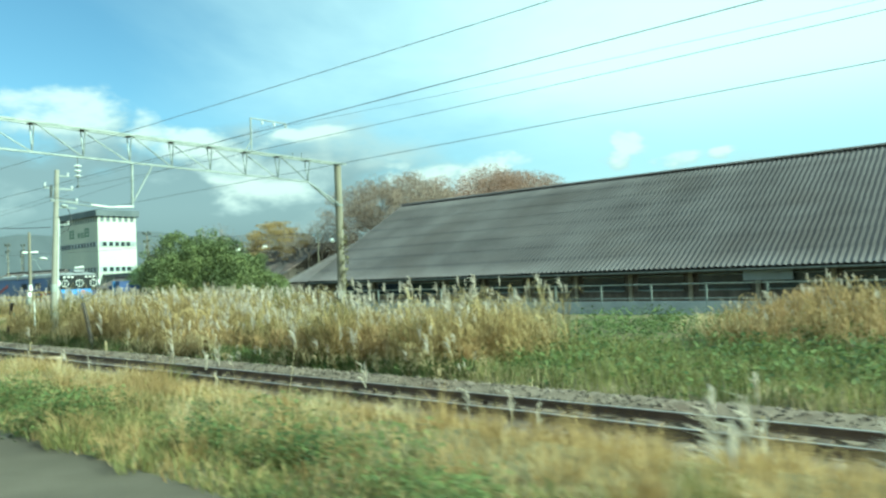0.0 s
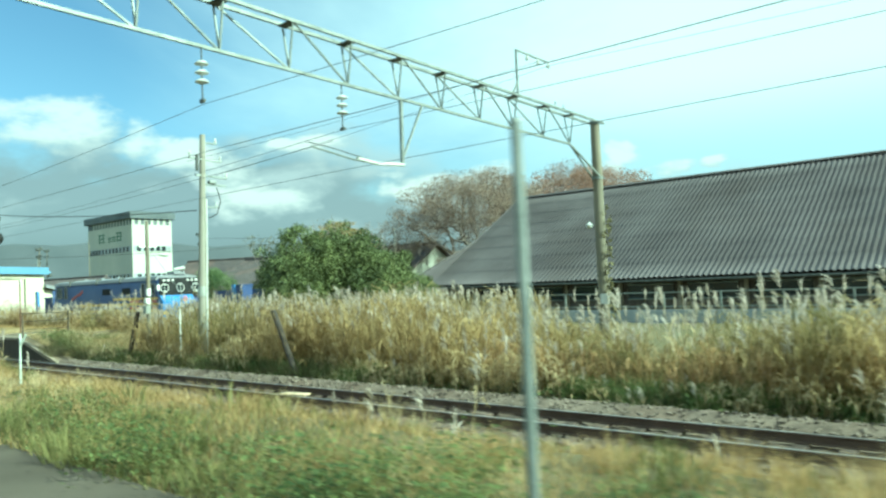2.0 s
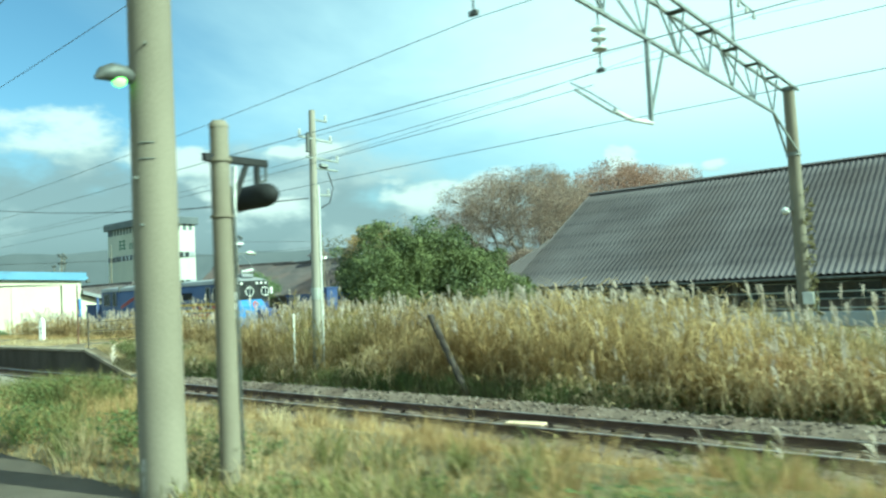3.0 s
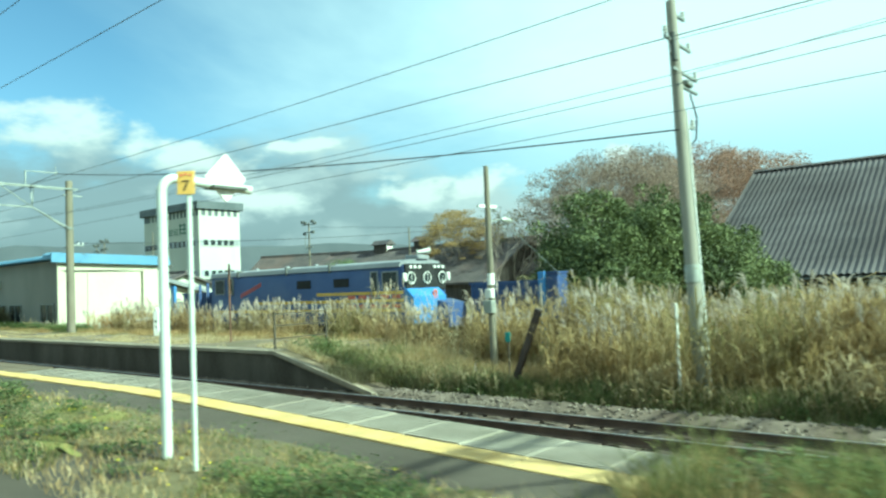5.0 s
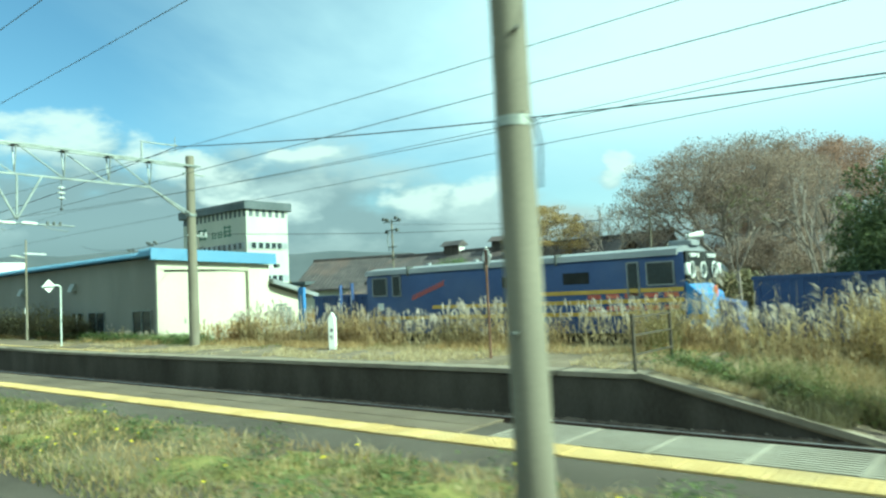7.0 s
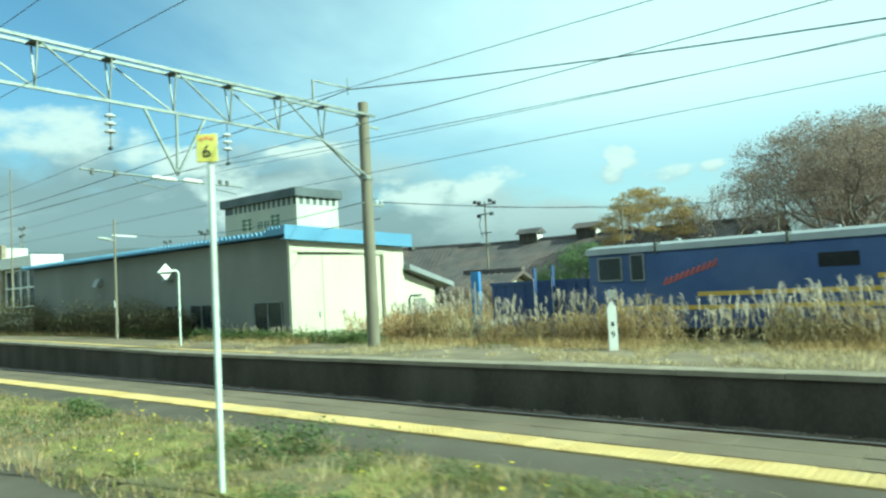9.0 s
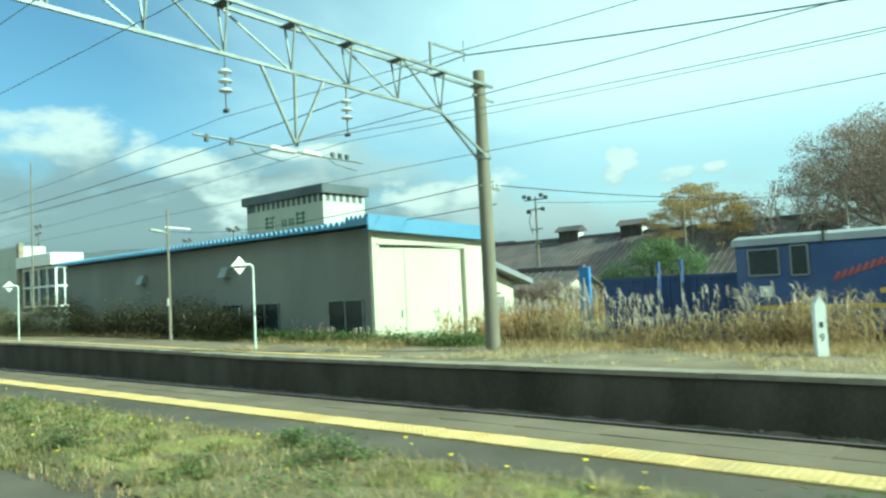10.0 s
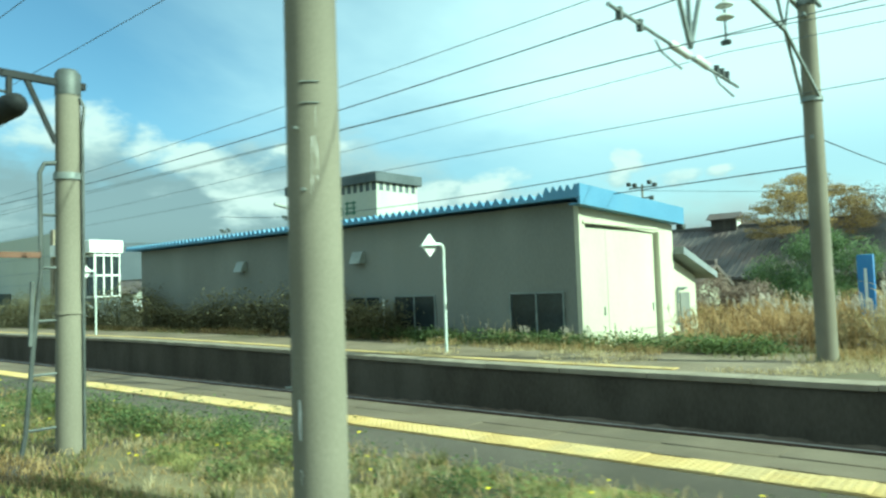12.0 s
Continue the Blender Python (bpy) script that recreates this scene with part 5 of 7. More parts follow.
def signal_post(at, top, r, head_y, label, ladder):
    """Concrete post; the lamp hangs from an arm across the line and looks along it."""
    s = thing("signal_post", at, label, "signal", "signal posts beside the line")
    part("pole", concrete_pole(Shape(), 0, 0, 0, top, r, r * 0.88, 20), CONCRETE, s, "round concrete pole")
    part("cap", Shape().lathe((0, 0, top - (0.2 if ladder else 0.02)), [(r * 0.93, 0), (r * 0.93, 0.2 if ladder else 0.03), (r * 0.7, 0.235 if ladder else 0.06), (0.01, 0.25 if ladder else 0.07)], 16), DARK_STEEL if ladder else CONCRETE, s, "dark wrapped pole top" if ladder else "")
    sy = 1 if head_y > 0 else -1
    z = top - (0.09 if ladder else 0.27)
    part("cross_arm", Shape().bar((0, -sy * 0.15, z), (0, head_y + sy * 0.1, z), 0.05, 0.06), BLACK_PANEL, s)
    # galvanised brace coloured black, with its shade put into the material
    part("arm_brace", Shape().bar((0, sy * r * 0.9, z - (0.55 if ladder else 0.45)), (0, head_y * 0.72, z - 0.02), 0.03, 0.04), BLACK_PANEL, s)
    part("hanger", Shape().bar((0, head_y, z), (0, head_y, z - 0.25), 0.04), BLACK_PANEL, s)
    hz = z - 0.29
    head = part("signal_head", Shape().tube([(x, head_y, hz) for x in (-0.30, -0.28, 0.08, 0.17, 0.225, 0.25)], [0.088, 0.104, 0.104, 0.09, 0.055, 0.012], 16), BLACK_PANEL, s, "black round-backed signal lamp")
    part("hood", Shape().tube([(-0.28, head_y, hz), (-0.36, head_y, hz)], [0.109, 0.113], 16, False), BLACK_PANEL, head, "black hood rim")
    part("hanger_loop", Shape().tube([(0, head_y + sy * 0.03, z), (0, head_y + sy * 0.09, z - 0.02), (0, head_y + sy * 0.09, z - 0.15), (0, head_y, z - 0.17)], 0.012, 6), DARK_STEEL, s)
    for h, w in (((top - 0.96, 0.06), (top * 0.36, 0.025)) if ladder else ((top - 0.3, 0.03), (top - 0.76, 0.02))):
        part("band", Shape().lathe((0, 0, h), [(r - 0.01, 0), (r + 0.008, 0), (r + 0.008, w), (r - 0.01, w)], 18), GALV if w > 0.04 else CONCRETE, s)
    if ladder:
        part("ladder_rail", Shape().tube([(0, -0.40, -0.02), (0, -0.36, 0.2), (0, -0.29, 1.0), (0, -0.23, 1.6), (0, -0.24, 2.45), (0, -0.2, 2.53), (0, -0.08, 2.55)], 0.021, 8), DARK_STEEL, s, "dark steel ladder rail")
        for k in range(5):
            h = 0.24 + 0.46 * k
            part("rung", Shape().tube([(0, -0.36 + 0.075 * min(h, 1.7), h), (0, -0.03, h)], 0.014, 6), DARK_STEEL, s)
        part("side_bar", Shape().bar((0, -0.32, 0.95), (0, -0.30, 1.5), 0.03), DARK_STEEL, s)
        part("rusty_outrigger", Shape().bar((0, -0.24, 1.73), (0, -0.85, 1.73), 0.05), RUST_POST, s, "rusty outrigger bar")
        a = radians(40)
        cx, cy = (r + 0.012) * math.cos(a), (r + 0.012) * math.sin(a)
        part("conduit", Shape().tube([(cx, cy, 0), (cx, cy, top - 0.5), (cx + 0.015, cy + 0.01, top - 0.3), (cx * 0.8, cy * 0.8, top - 0.22)], 0.016, 6), DARK_STEEL, s)
    else:
        part("conduit", Shape().tube([(0.03, r + 0.015, 0.0), (0.03, r + 0.012, top - 0.75), (0.03, r - 0.01, top - 0.5)], 0.014, 6), DARK_STEEL, s)
        part("stay_plate", Shape().bar((0.0, r + 0.005, top - 1.25), (0.0, r + 0.05, top - 0.32), 0.02, 0.035), PORCELAIN, s, "pale flat stay")
    return s


signal_post((-24.68, 3.38, 0.95), 2.9, 0.085, 0.36, "grey concrete signal post with a black hooded lamp in grass", False)
signal_post((-70.1, 2.76, 1.1), 3.36, 0.115, -0.48, "grey concrete signal post with a steel ladder on the platform", True)


def platform_pole():
    p = thing("concrete_pole", (-43.76, 2.9, 1.1), "slim round concrete pole standing in platform weeds", "pole")
    part("shaft", Shape().tube([(0.0, 0, 0), (-0.02, 0, 2.2), (-0.03, 0, 7.0)], [0.096, 0.088, 0.07], 24), CONCRETE, p)
    for h, a in ((1.12, -80), (2.55, -40), (3.5, -40), (2.9, 160)):
        c, s = math.cos(radians(a)), math.sin(radians(a))
        part("step_bolt", Shape().tube([(0.08 * c - 0.02, 0.08 * s, h), (0.15 * c - 0.02, 0.15 * s, h)], 0.009, 6), DARK_STEEL, p)


platform_pole()
pole_ = bpy.data.objects["concrete_pole"]
part("cable_band", Shape().lathe((-0.02, 0, 2.1), [(0.086, 0), (0.093, 0), (0.092, 0.05), (0.085, 0.05)], 18), LAMP_HOUSE, pole_)
part("cable_tail", Shape().tube([(0.05, -0.05, 2.16), (0.085, 0.03, 2.12), (0.095, 0.05, 2.0), (0.09, 0.04, 1.8)], 0.006, 6), THICK_CABLE, pole_)
arm = bpy.data.objects["concrete_pole"]
beam = part("cross_arm", Shape().box(0.03, 0.11, -0.42, 0.54, 3.88, 3.98, 0.012), PAINT_POLE, arm, "cream painted cross-arm")
for y in (-0.38, 0.5):
    part("insulator", Shape().lathe((0.07, y, 3.98), [(0.012, 0), (0.028, 0.01), (0.03, 0.04), (0.018, 0.05), (0.025, 0.06), (0.006, 0.085)], 10), PORCELAIN, beam)


def car_stop_sign(at, height, digit, plate, label, tilt=0.0):
    s = thing("stopping_mark_sign", at, label, "sign", "train stopping marks")
    part("post", Shape().tube([(0, 0, 0), (0, 0, height - 0.08)], 0.021, 10), PAINT_POLE, s, "pale painted steel post")
    part("plate", Shape().box(-0.072, 0.072, -0.012, 0.0, height - 0.2, height - 0.005, 0.004).turned(pose(0, -0.022, 0, 0, tilt, 40)), plate, s)
    m = pose(0, -0.022, 0, 0, tilt, 40)
    letter(digit, 0.12, BLACK_INK, "digit", s, m @ pose(0.0, -0.015, height - 0.13, 90, 0, 0), "black numeral")
    for k in range(3):
        part("red_mark", Shape().tube([(-0.036 + 0.036 * k, -0.013, height - 0.04 + 0.008 * (k == 1)), (-0.036 + 0.036 * k, -0.016, height - 0.04 + 0.008 * (k == 1))], 0.012, 8).turned(m), RED_INK, s)


car_stop_sign((-55.77, 2.8, 1.1), 2.47, "6", SIGN_YELLOW, "yellow stopping mark with a black six on a thin post")
car_stop_sign((-36.55, 3.24, 1.0), 2.45, "7", SIGN_ORANGE, "orange stopping mark with a black seven on a thin post")


def diamond_board(at, height, arm, label, scale=1.0, group="diamond boards"):
    """A white diamond hung from the bent top of a pipe."""
    d = thing("diamond_sign", at, label, "sign", group)
    r = 0.044 if scale < 0.8 else 0.038
    ax, ay = arm
    n = math.hypot(ax, ay)
    ux, uy = ax / n, ay / n
    bend = [(ux * 0.14 * (1 - math.cos(a)), uy * 0.14 * (1 - math.cos(a)), height - 0.14 + 0.14 * math.sin(a)) for a in [radians(90 * k / 6) for k in range(7)]]
    part("pipe", Shape().tube([(0, 0, 0), (0, 0, height - 0.3)] + bend + [(ax, ay, height - 0.05)], r, 12), PAINT_POLE, d, "bent pale pipe")
    s = 0.30 * scale
    cx, cy = ax - ux * 0.28, ay - uy * 0.28
    lift = 0.08 if scale < 0.8 else 0.0
    plate = Shape().prism([(-s, 0), (0, -s * 1.05), (s, 0), (0, s * 1.05)], "y", -0.012, 0.012).turned(pose(cx, cy, height - 0.03 + lift, 0, 0, math.degrees(math.atan2(uy, ux))))
    part("diamond_plate", plate, WHITE_PAINT, d, "white diamond plate")
    part("plate_shelf", Shape().box(-0.25 * scale, 0.25 * scale, -0.09, 0.09, -0.025, 0.0).turned(pose(cx, cy, height - 0.04, 0, 0, math.degrees(math.atan2(uy, ux)))), DARK_STEEL, d)


diamond_board((-37.2, 3.36, 1.0), 2.49, (-0.01, 0.95), "bent pale pipe with a white diamond board on the platform", 0.75)
diamond_board((-74.9, 13.62, 0.85), 2.65, (-0.05, -0.75), "thin bent pipe with a white diamond board on the far platform", 0.9)
diamond_board((-93.3, 13.4, 1.0), 2.6, (-0.05, -0.65), "thin bent pipe with a white diamond board by the hedge", 0.82)


def utility_pole():
    p = thing("utility_pole", (-36.5, 14.25, -0.1), "leaning grey concrete utility pole with brackets and cables among reeds", "pole")
    p.matrix_world = pose(-36.5, 14.25, -0.1, -3.5, -2.7, 0)
    part("shaft", Shape().tube([(0, 0, 0), (0, 0, 4), (0, 0, 8.3)], [0.155, 0.13, 0.10], 18), POLE_GREY, p)
    part("pale_band", Shape().lathe((0, 0, 2.35), [(0.155, 0), (0.159, 0), (0.157, 0.36), (0.153, 0.36)], 18), LAMP_HOUSE, p, "pale wrap")
    part("conduit", Shape().tube([(0.14, 0.12, 0.2), (0.12, 0.11, 4.4), (0.11, 0.1, 5.9)], 0.028, 8), PORCELAIN, p, "pale plastic conduit")
    for z, a, b in ((8.0, 0.0, 0.55), (7.35, -0.6, 0.75), (6.75, -0.3, 1.0), (6.45, -0.1, 0.95), (5.6, -0.1, 0.6)):
        part("cross_arm", Shape().bar((0.05, a, z), (0.05, b, z + 0.04), 0.055), GALV, p)
    for y, z in ((-0.55, 7.4), (0.7, 7.4), (0.95, 6.8), (0.5, 8.05), (0.55, 5.65), (-0.25, 7.1)):
        part("insulator", Shape().lathe((0.05, y, z), [(0.02, 0), (0.05, 0.03), (0.03, 0.06), (0.055, 0.09), (0.03, 0.12), (0.05, 0.15), (0.015, 0.2)], 10), PORCELAIN, p)
    part("arrester", Shape().tube([(0.1, -0.28, 6.9), (0.1, -0.28, 7.5)], 0.06, 8), DARK_STEEL, p)
    part("cable_loop", Shape().tube([(0.05, 0.55, 6.4), (0.1, 0.7, 5.9), (0.1, 0.55, 5.4), (0.1, 0.2, 5.2)], 0.018, 6), THICK_CABLE, p)
    part("switch_box", Shape().box(0.0, 0.16, 0.2, 0.5, 6.5, 6.62, 0.02), GALV, p)


utility_pole()


def wooden_pole():
    p = thing("small_utility_pole", (-42.4, 15.45, 0.1), "thin grey pole with a cross-piece, lamp and meter box", "pole")
    part("shaft", Shape().tube([(0, 0, 0), (0, 0, 2.6), (0, 0, 5.4)], [0.10, 0.085, 0.065], 12), CONCRETE, p)
    part("cross_arm", Shape().bar((-0.05, -0.35, 4.32), (-0.05, 0.45, 4.34), 0.07), WHITE_PAINT, p)
    part("lamp_arm", Shape().tube([(0.0, 0.05, 3.9), (0.1, 0.5, 4.0)], 0.02, 6), GALV, p)
    part("lamp_head", Shape().tube([(0.1, 0.45, 3.98), (0.12, 0.62, 3.98), (0.15, 0.85, 3.95)], [0.04, 0.09, 0.05], 8), LAMP_HOUSE, p)
    part("white_band", Shape().lathe((0, 0, 2.25), [(0.093, 0), (0.097, 0), (0.095, 0.3), (0.09, 0.3)], 12), WHITE_PAINT, p)
    part("meter_box", Shape().box(-0.14, 0.14, -0.2, 0.0, 1.5, 1.85, 0.02), LAMP_HOUSE, p, "cream meter box")
    part("upper_box", Shape().box(-0.1, 0.12, -0.17, 0.0, 1.9, 2.15, 0.02), WHITE_PAINT, p)


wooden_pole()


def far_lamp_pole():
    p = thing("platform_lamp_pole", (-82.6, 15.1, 0.7), "thin grey lamp pole with two arms beside the shed", "lamp pole")
    part("shaft", Shape().tube([(0, 0, 0), (0, 0, 5.45)], [0.075, 0.04], 10), CONCRETE, p)
    part("cross_arm", Shape().bar((0, -0.1, 4.75), (0, 1.0, 4.7), 0.05), WHITE_PAINT, p)
    part("lamp_head", Shape().tube([(0, 0, 4.5), (0, -0.4, 4.58), (0, -0.75, 4.62)], [0.03, 0.07, 0.05], 8), LAMP_HOUSE, p)
    part("plate", Shape().box(-0.06, 0.06, -0.09, -0.07, 1.6, 1.9), WHITE_PAINT, p)


far_lamp_pole()


def lattice_lamp_mast(at, h, label):
    p = thing("floodlight_mast", at, label, "mast", "masts behind the yard")
    part("shaft", Shape().tube([(0, 0, 0), (0, 0, h)], [0.1, 0.06], 10), CONCRETE, p)
    for k, z in enumerate((h - 0.2, h - 0.9, h - 2.3, h - 3.2)):
        part("cross_arm", Shape().bar((-0.9 + 0.2 * k, 0, z), (0.9 - 0.2 * k, 0, z), 0.09), GALV, p)
    for x, z in ((-0.9, h), (-0.5, h - 0.1), (0.5, h), (0.85, h - 0.2), (-0.6, h - 1.1), (0.6, h - 1.0)):
        part("flood_lamp", Shape().box(x - 0.13, x + 0.13, -0.13, 0.1, z - 0.05, z + 0.2, 0.03), DARK_STEEL, p)
    part("cable_loop", Shape().tube([(-0.4, 0, h - 1.0), (-0.6, 0, h - 1.7), (-0.35, 0, h - 2.6)], 0.04, 6), GALV, p)


lattice_lamp_mast((-83.2, 43.4, 0.2), 8.4, "floodlight mast with brackets and lamps behind the yard")
lattice_lamp_mast((-112, 38, 0.2), 8.6, "pole with cross-arms and transformers beyond the shed")
lattice_lamp_mast((-150, 36, 0.2), 12.4, "pole with transformers before the white hall")
lattice_lamp_mast((-140, 62, 0.2), 13.5, "distant pole with cross-arms")
lattice_lamp_mast((-140, 50, 0.2), 10.1, "distant pole with cross-arms")
lattice_lamp_mast((-169, 60, 0.2), 10.3, "distant pole with cross-arms")
for at, h in (((-66, 55.4, 0), 8.2), ((-126.3, 26.4, 0.3), 15.5), ((-74, 47, 0), 7.5), ((-118, 47, 0), 10.5)):
    p = thing("thin_pole", at, "thin bare grey pole standing behind buildings", "pole", "thin poles")
    part("shaft", Shape().tube([(0, 0, 0), (0, 0, h)], [0.1, 0.05], 8), CONCRETE, p)
    part("cap", Shape().lathe((0, 0, h), [(0.06, 0), (0.03, 0.06), (0.01, 0.08)], 8), GALV, p)

# small marks and posts
r = thing("warning_sign", (-52.15, 14.02, 0.78), "rusty thin post with a pale diamond sign", "sign")
part("post", Shape().tube([(0, 0, 0), (0, 0, 2.6)], 0.03, 8), RUST_POST, r)
part("plate", Shape().prism([(-0.24, 0), (0, -0.26), (0.24, 0), (0, 0.26)], "y", -0.012, 0.0).turned(pose(0, 0.045, 2.42, 0, 0, -25)), WHITE_PAINT, r, "pale back of a diamond sign")

k = thing("kilometre_post", (-59.14, 15.25, 0.72), "white pointed kilometre post on the far platform", "post")
part("stone", Shape().prism([(-0.1, 0), (0.1, 0), (0.1, 1.05), (0, 1.22), (-0.1, 1.05)], "y", -0.1, 0.1).turned(pose(0, 0, 0, 0, 0, 30)), WHITE_PAINT, k)
letter("9", 0.2, BLACK_INK, "digit", k, pose(0, 0, 0, 0, 0, 30) @ pose(0.0, -0.102, 0.42, 90, 0, 0))
part("dark_mark", Shape().box(-0.03, 0.03, -0.106, -0.1, 0.62, 0.72).turned(pose(0, 0, 0, 0, 0, 30)), BLACK_INK, k)

f = thing("platform_end_fence", (-47.78, 12.52, 0.79), "low dark brown fence across the platform end", "fence")
for x, y in ((0.0, 0.0), (-0.1, 1.96)):
    part("fence_post", Shape().bar((x, y, -0.1), (x, y, 1.05), 0.05), FENCE_BROWN, f)
for z in (0.3, 0.66, 1.0):
    part("fence_rail", Shape().bar((0.0, 0.0, z), (-0.1, 1.96, z - 0.02), 0.032), FENCE_BROWN, f)


def slim_post(name, at, h, rad, mat, label, lean=(0, 0), cat="post"):
    p = thing(name, at, label, cat)
    part("shaft", Shape().tube([(0, 0, 0), (lean[0], lean[1], h)], rad, 10), mat, p)
    part("cap", Shape().lathe((lean[0], lean[1], h - 0.005), [(rad * 1.05, 0), (rad * 0.9, 0.02), (0.004, 0.03)], 10), mat, p)
    return p


slim_post("marker_post", (-15.35, 2.98, 0.95), 2.25, 0.029, GALV, "slim grey steel post rising from bank grass")
slim_post("white_marker", (-36.65, 13.52, -0.1), 1.95, 0.028, WHITE_PAINT, "thin white marker stake by the track")
slim_post("timber_stake", (-30.1, 13.3, -0.1), 1.85, 0.085, DARK_BOARD, "leaning dark timber stake in reeds", (-1.1, 0.1))
slim_post("yard_stake", (-79.8, 16.4, 0.7), 1.4, 0.035, WHITE_PAINT, "thin pale stake before the shed")
slim_post("yard_stake", (-83.6, 16.4, 0.7), 1.3, 0.035, GALV, "thin grey stake in shrubs before the shed")
y = slim_post("forked_marker", (-27.1, 4.95, 0.9), 0.75, 0.017, PAINT_POLE, "small pale forked marker post in grass")
for s in (-1, 1):
    part("fork_arm", Shape().tube([(0, 0, 0.72), (s * 0.13, 0.05, 0.92)], 0.016, 6), PAINT_POLE, y)
b = thing("loose_board", (-26.6, 10.45, 0.0), "pale broken board lying across the rail", "board")
part("plank", Shape().box(-0.35, 0.35, -0.12, 0.12, 0.004, 0.04, 0.008).turned(pose(0, 0, 0, 0, 0, 12)), BOARD_PALE, b)

# parked cars by the white hall


def parked_car(at, turn, mat, label):
    c = thing("parked_car", at, label, "car", "cars by the hall", turn=turn)
    part("body", Shape().prism([(-1.9, 0.28), (1.9, 0.28), (1.95, 0.75), (1.3, 0.9), (0.75, 1.4), (-1.2, 1.45), (-1.8, 0.95), (-1.95, 0.8)], "y", -0.78, 0.78), mat, c)
    part("window", Shape().prism([(1.05, 0.95), (0.65, 1.33), (-1.1, 1.38), (-1.5, 0.97)], "y", -0.79, 0.79), GLASS_DARK, c)
    for x in (-1.2, 1.2):
        for yy in (-0.7, 0.7):
            w = part("wheel", Shape().tube([(x, yy - 0.1, 0.3), (x, yy + 0.1, 0.3)], 0.3, 14), BLACK_PANEL, c)
            part("rim", Shape().tube([(x, yy - 0.105, 0.3), (x, yy + 0.105, 0.3)], 0.18, 12), GALV, w)
    for yy in (-0.55, 0.55):
        part("headlight", Shape().box(1.9, 1.97, yy - 0.16, yy + 0.16, 0.6, 0.74, 0.02), WHITE_PAINT, c)


parked_car((-128.5, 26.0, 0.75), 20, WHITE_PAINT, "small white car parked before the hall")
parked_car((-123.5, 25.5, 0.75), 70, COACH_ROOF, "silver car parked beside a white car")
parked_car((-143.0, 40.0, 0.75), 5, WHITE_PAINT, "white van parked beyond the shed end")


def mast_bracket(at, label):
    b = thing("mast_bracket", at, label, "bracket", "brackets on the masts")
    arm_ = part("arm_plate", Shape().bar((0.19, -0.45, 0.02), (0.19, 0.66, 0.0), 0.07, 0.09), PAINT_POLE, b, "cream painted bracket arm")
    for y in (-0.3, 0.58):
        part("insulator", Shape().lathe((0.19, y, 0.05), [(0.012, 0), (0.028, 0.01), (0.03, 0.04), (0.018, 0.05), (0.025, 0.06), (0.006, 0.085)], 10), PORCELAIN, arm_)
    part("arm_stay", Shape().bar((0.14, 0.12, -0.3), (0.19, 0.45, -0.03), 0.03), GALV, b)
    return b


mast_bracket((G1 + 0.17, 2.8, 5.3), "flat steel bracket arm high on a concrete mast")
mast_bracket((G2 + 0.1, 2.7, 5.1), "flat steel bracket arm high on a platform mast")
m = thing("mast_cable", (G2 + 0.1, 2.7, 4.6), "slack cable looped below a mast bracket", "cable")
part("loop", Shape().tube([(0.12, -0.16, 0.5), (0.13, -0.15, 0.3), (0.16, -0.05, 0.14), (0.17, 0.1, 0.16), (0.15, 0.22, 0.34), (0.17, 0.3, 0.48)], 0.008, 6), THICK_CABLE, m)

# guy wire and timber frame by the evergreen
tagged(part("guy_wire", Shape().tube([(-42.35, 15.5, 4.35), (-38.0, 16.0, 0.2)], 0.008, 5), GALV), "thin steel guy wire running down into reeds", "wire", "wires over the line")
frame_ = thing("leaning_timber", (-40.65, 13.65, -0.1), "dark old sleeper leaning out of the reeds", "timber")
part("beam", Shape().box(-0.07, 0.07, -0.06, 0.06, 0.0, 2.05, 0.012).turned(pose(0, 0, 0, 0, 24, 0)), SLEEPER, frame_)
part("cut_end", Shape().box(-0.065, 0.065, -0.055, 0.055, 2.052, 2.062, 0.003).turned(pose(0, 0, 0, 0, 24, 0)), BARK, frame_, "weathered sawn end")

# small lamp, junction box and ivy on the far mast
m = thing("mast_lamp", (G1, 22.15, 4.05), "small white lamp clamped to a concrete mast", "lamp")
part("bracket", Shape().bar((-0.05, -0.12, 0.05), (-0.28, -0.22, 0.05), 0.03), GALV, m)
part("lamp_head", Shape().lathe((-0.28, -0.22, -0.08), [(0.03, 0), (0.1, 0.04), (0.12, 0.12), (0.06, 0.2), (0.01, 0.22)], 12), PORCELAIN, m)
m = thing("junction_box", (G1 + 0.15, 22.0, 1.6), "cream junction box on a concrete mast", "box")
part("case", Shape().box(-0.12, 0.14, -0.12, 0.02, -0.16, 0.16, 0.02), LAMP_HOUSE, m)
part("lid", Shape().box(-0.13, 0.15, -0.145, -0.12, -0.17, 0.17, 0.008), PORCELAIN, m)
iv = rng.uniform(0, 1, (300, 3))
ia, iz = -1.2 + iv[:, 0] * 2.6, 0.1 + 4.6 * iv[:, 1] ** 1.5
ip = np.stack([G1 + np.cos(ia) * (0.17 + 0.10 * iv[:, 2]) + 0.1, 22.15 + np.sin(ia) * (0.17 + 0.10 * iv[:, 2]), iz], -1)
d_ = rng.normal(size=(300, 3)) * 0.042
e_ = rng.normal(size=(300, 3)) * 0.034
tagged(new("ivy", sheet("ivy", np.stack([ip - d_, ip + e_, ip + d_, ip - e_], 1).reshape(-1, 3), np.arange(1200).reshape(-1, 4), [], LEAF_HEDGE)), "withered ivy climbing a concrete mast", "ivy", "", "stuff")
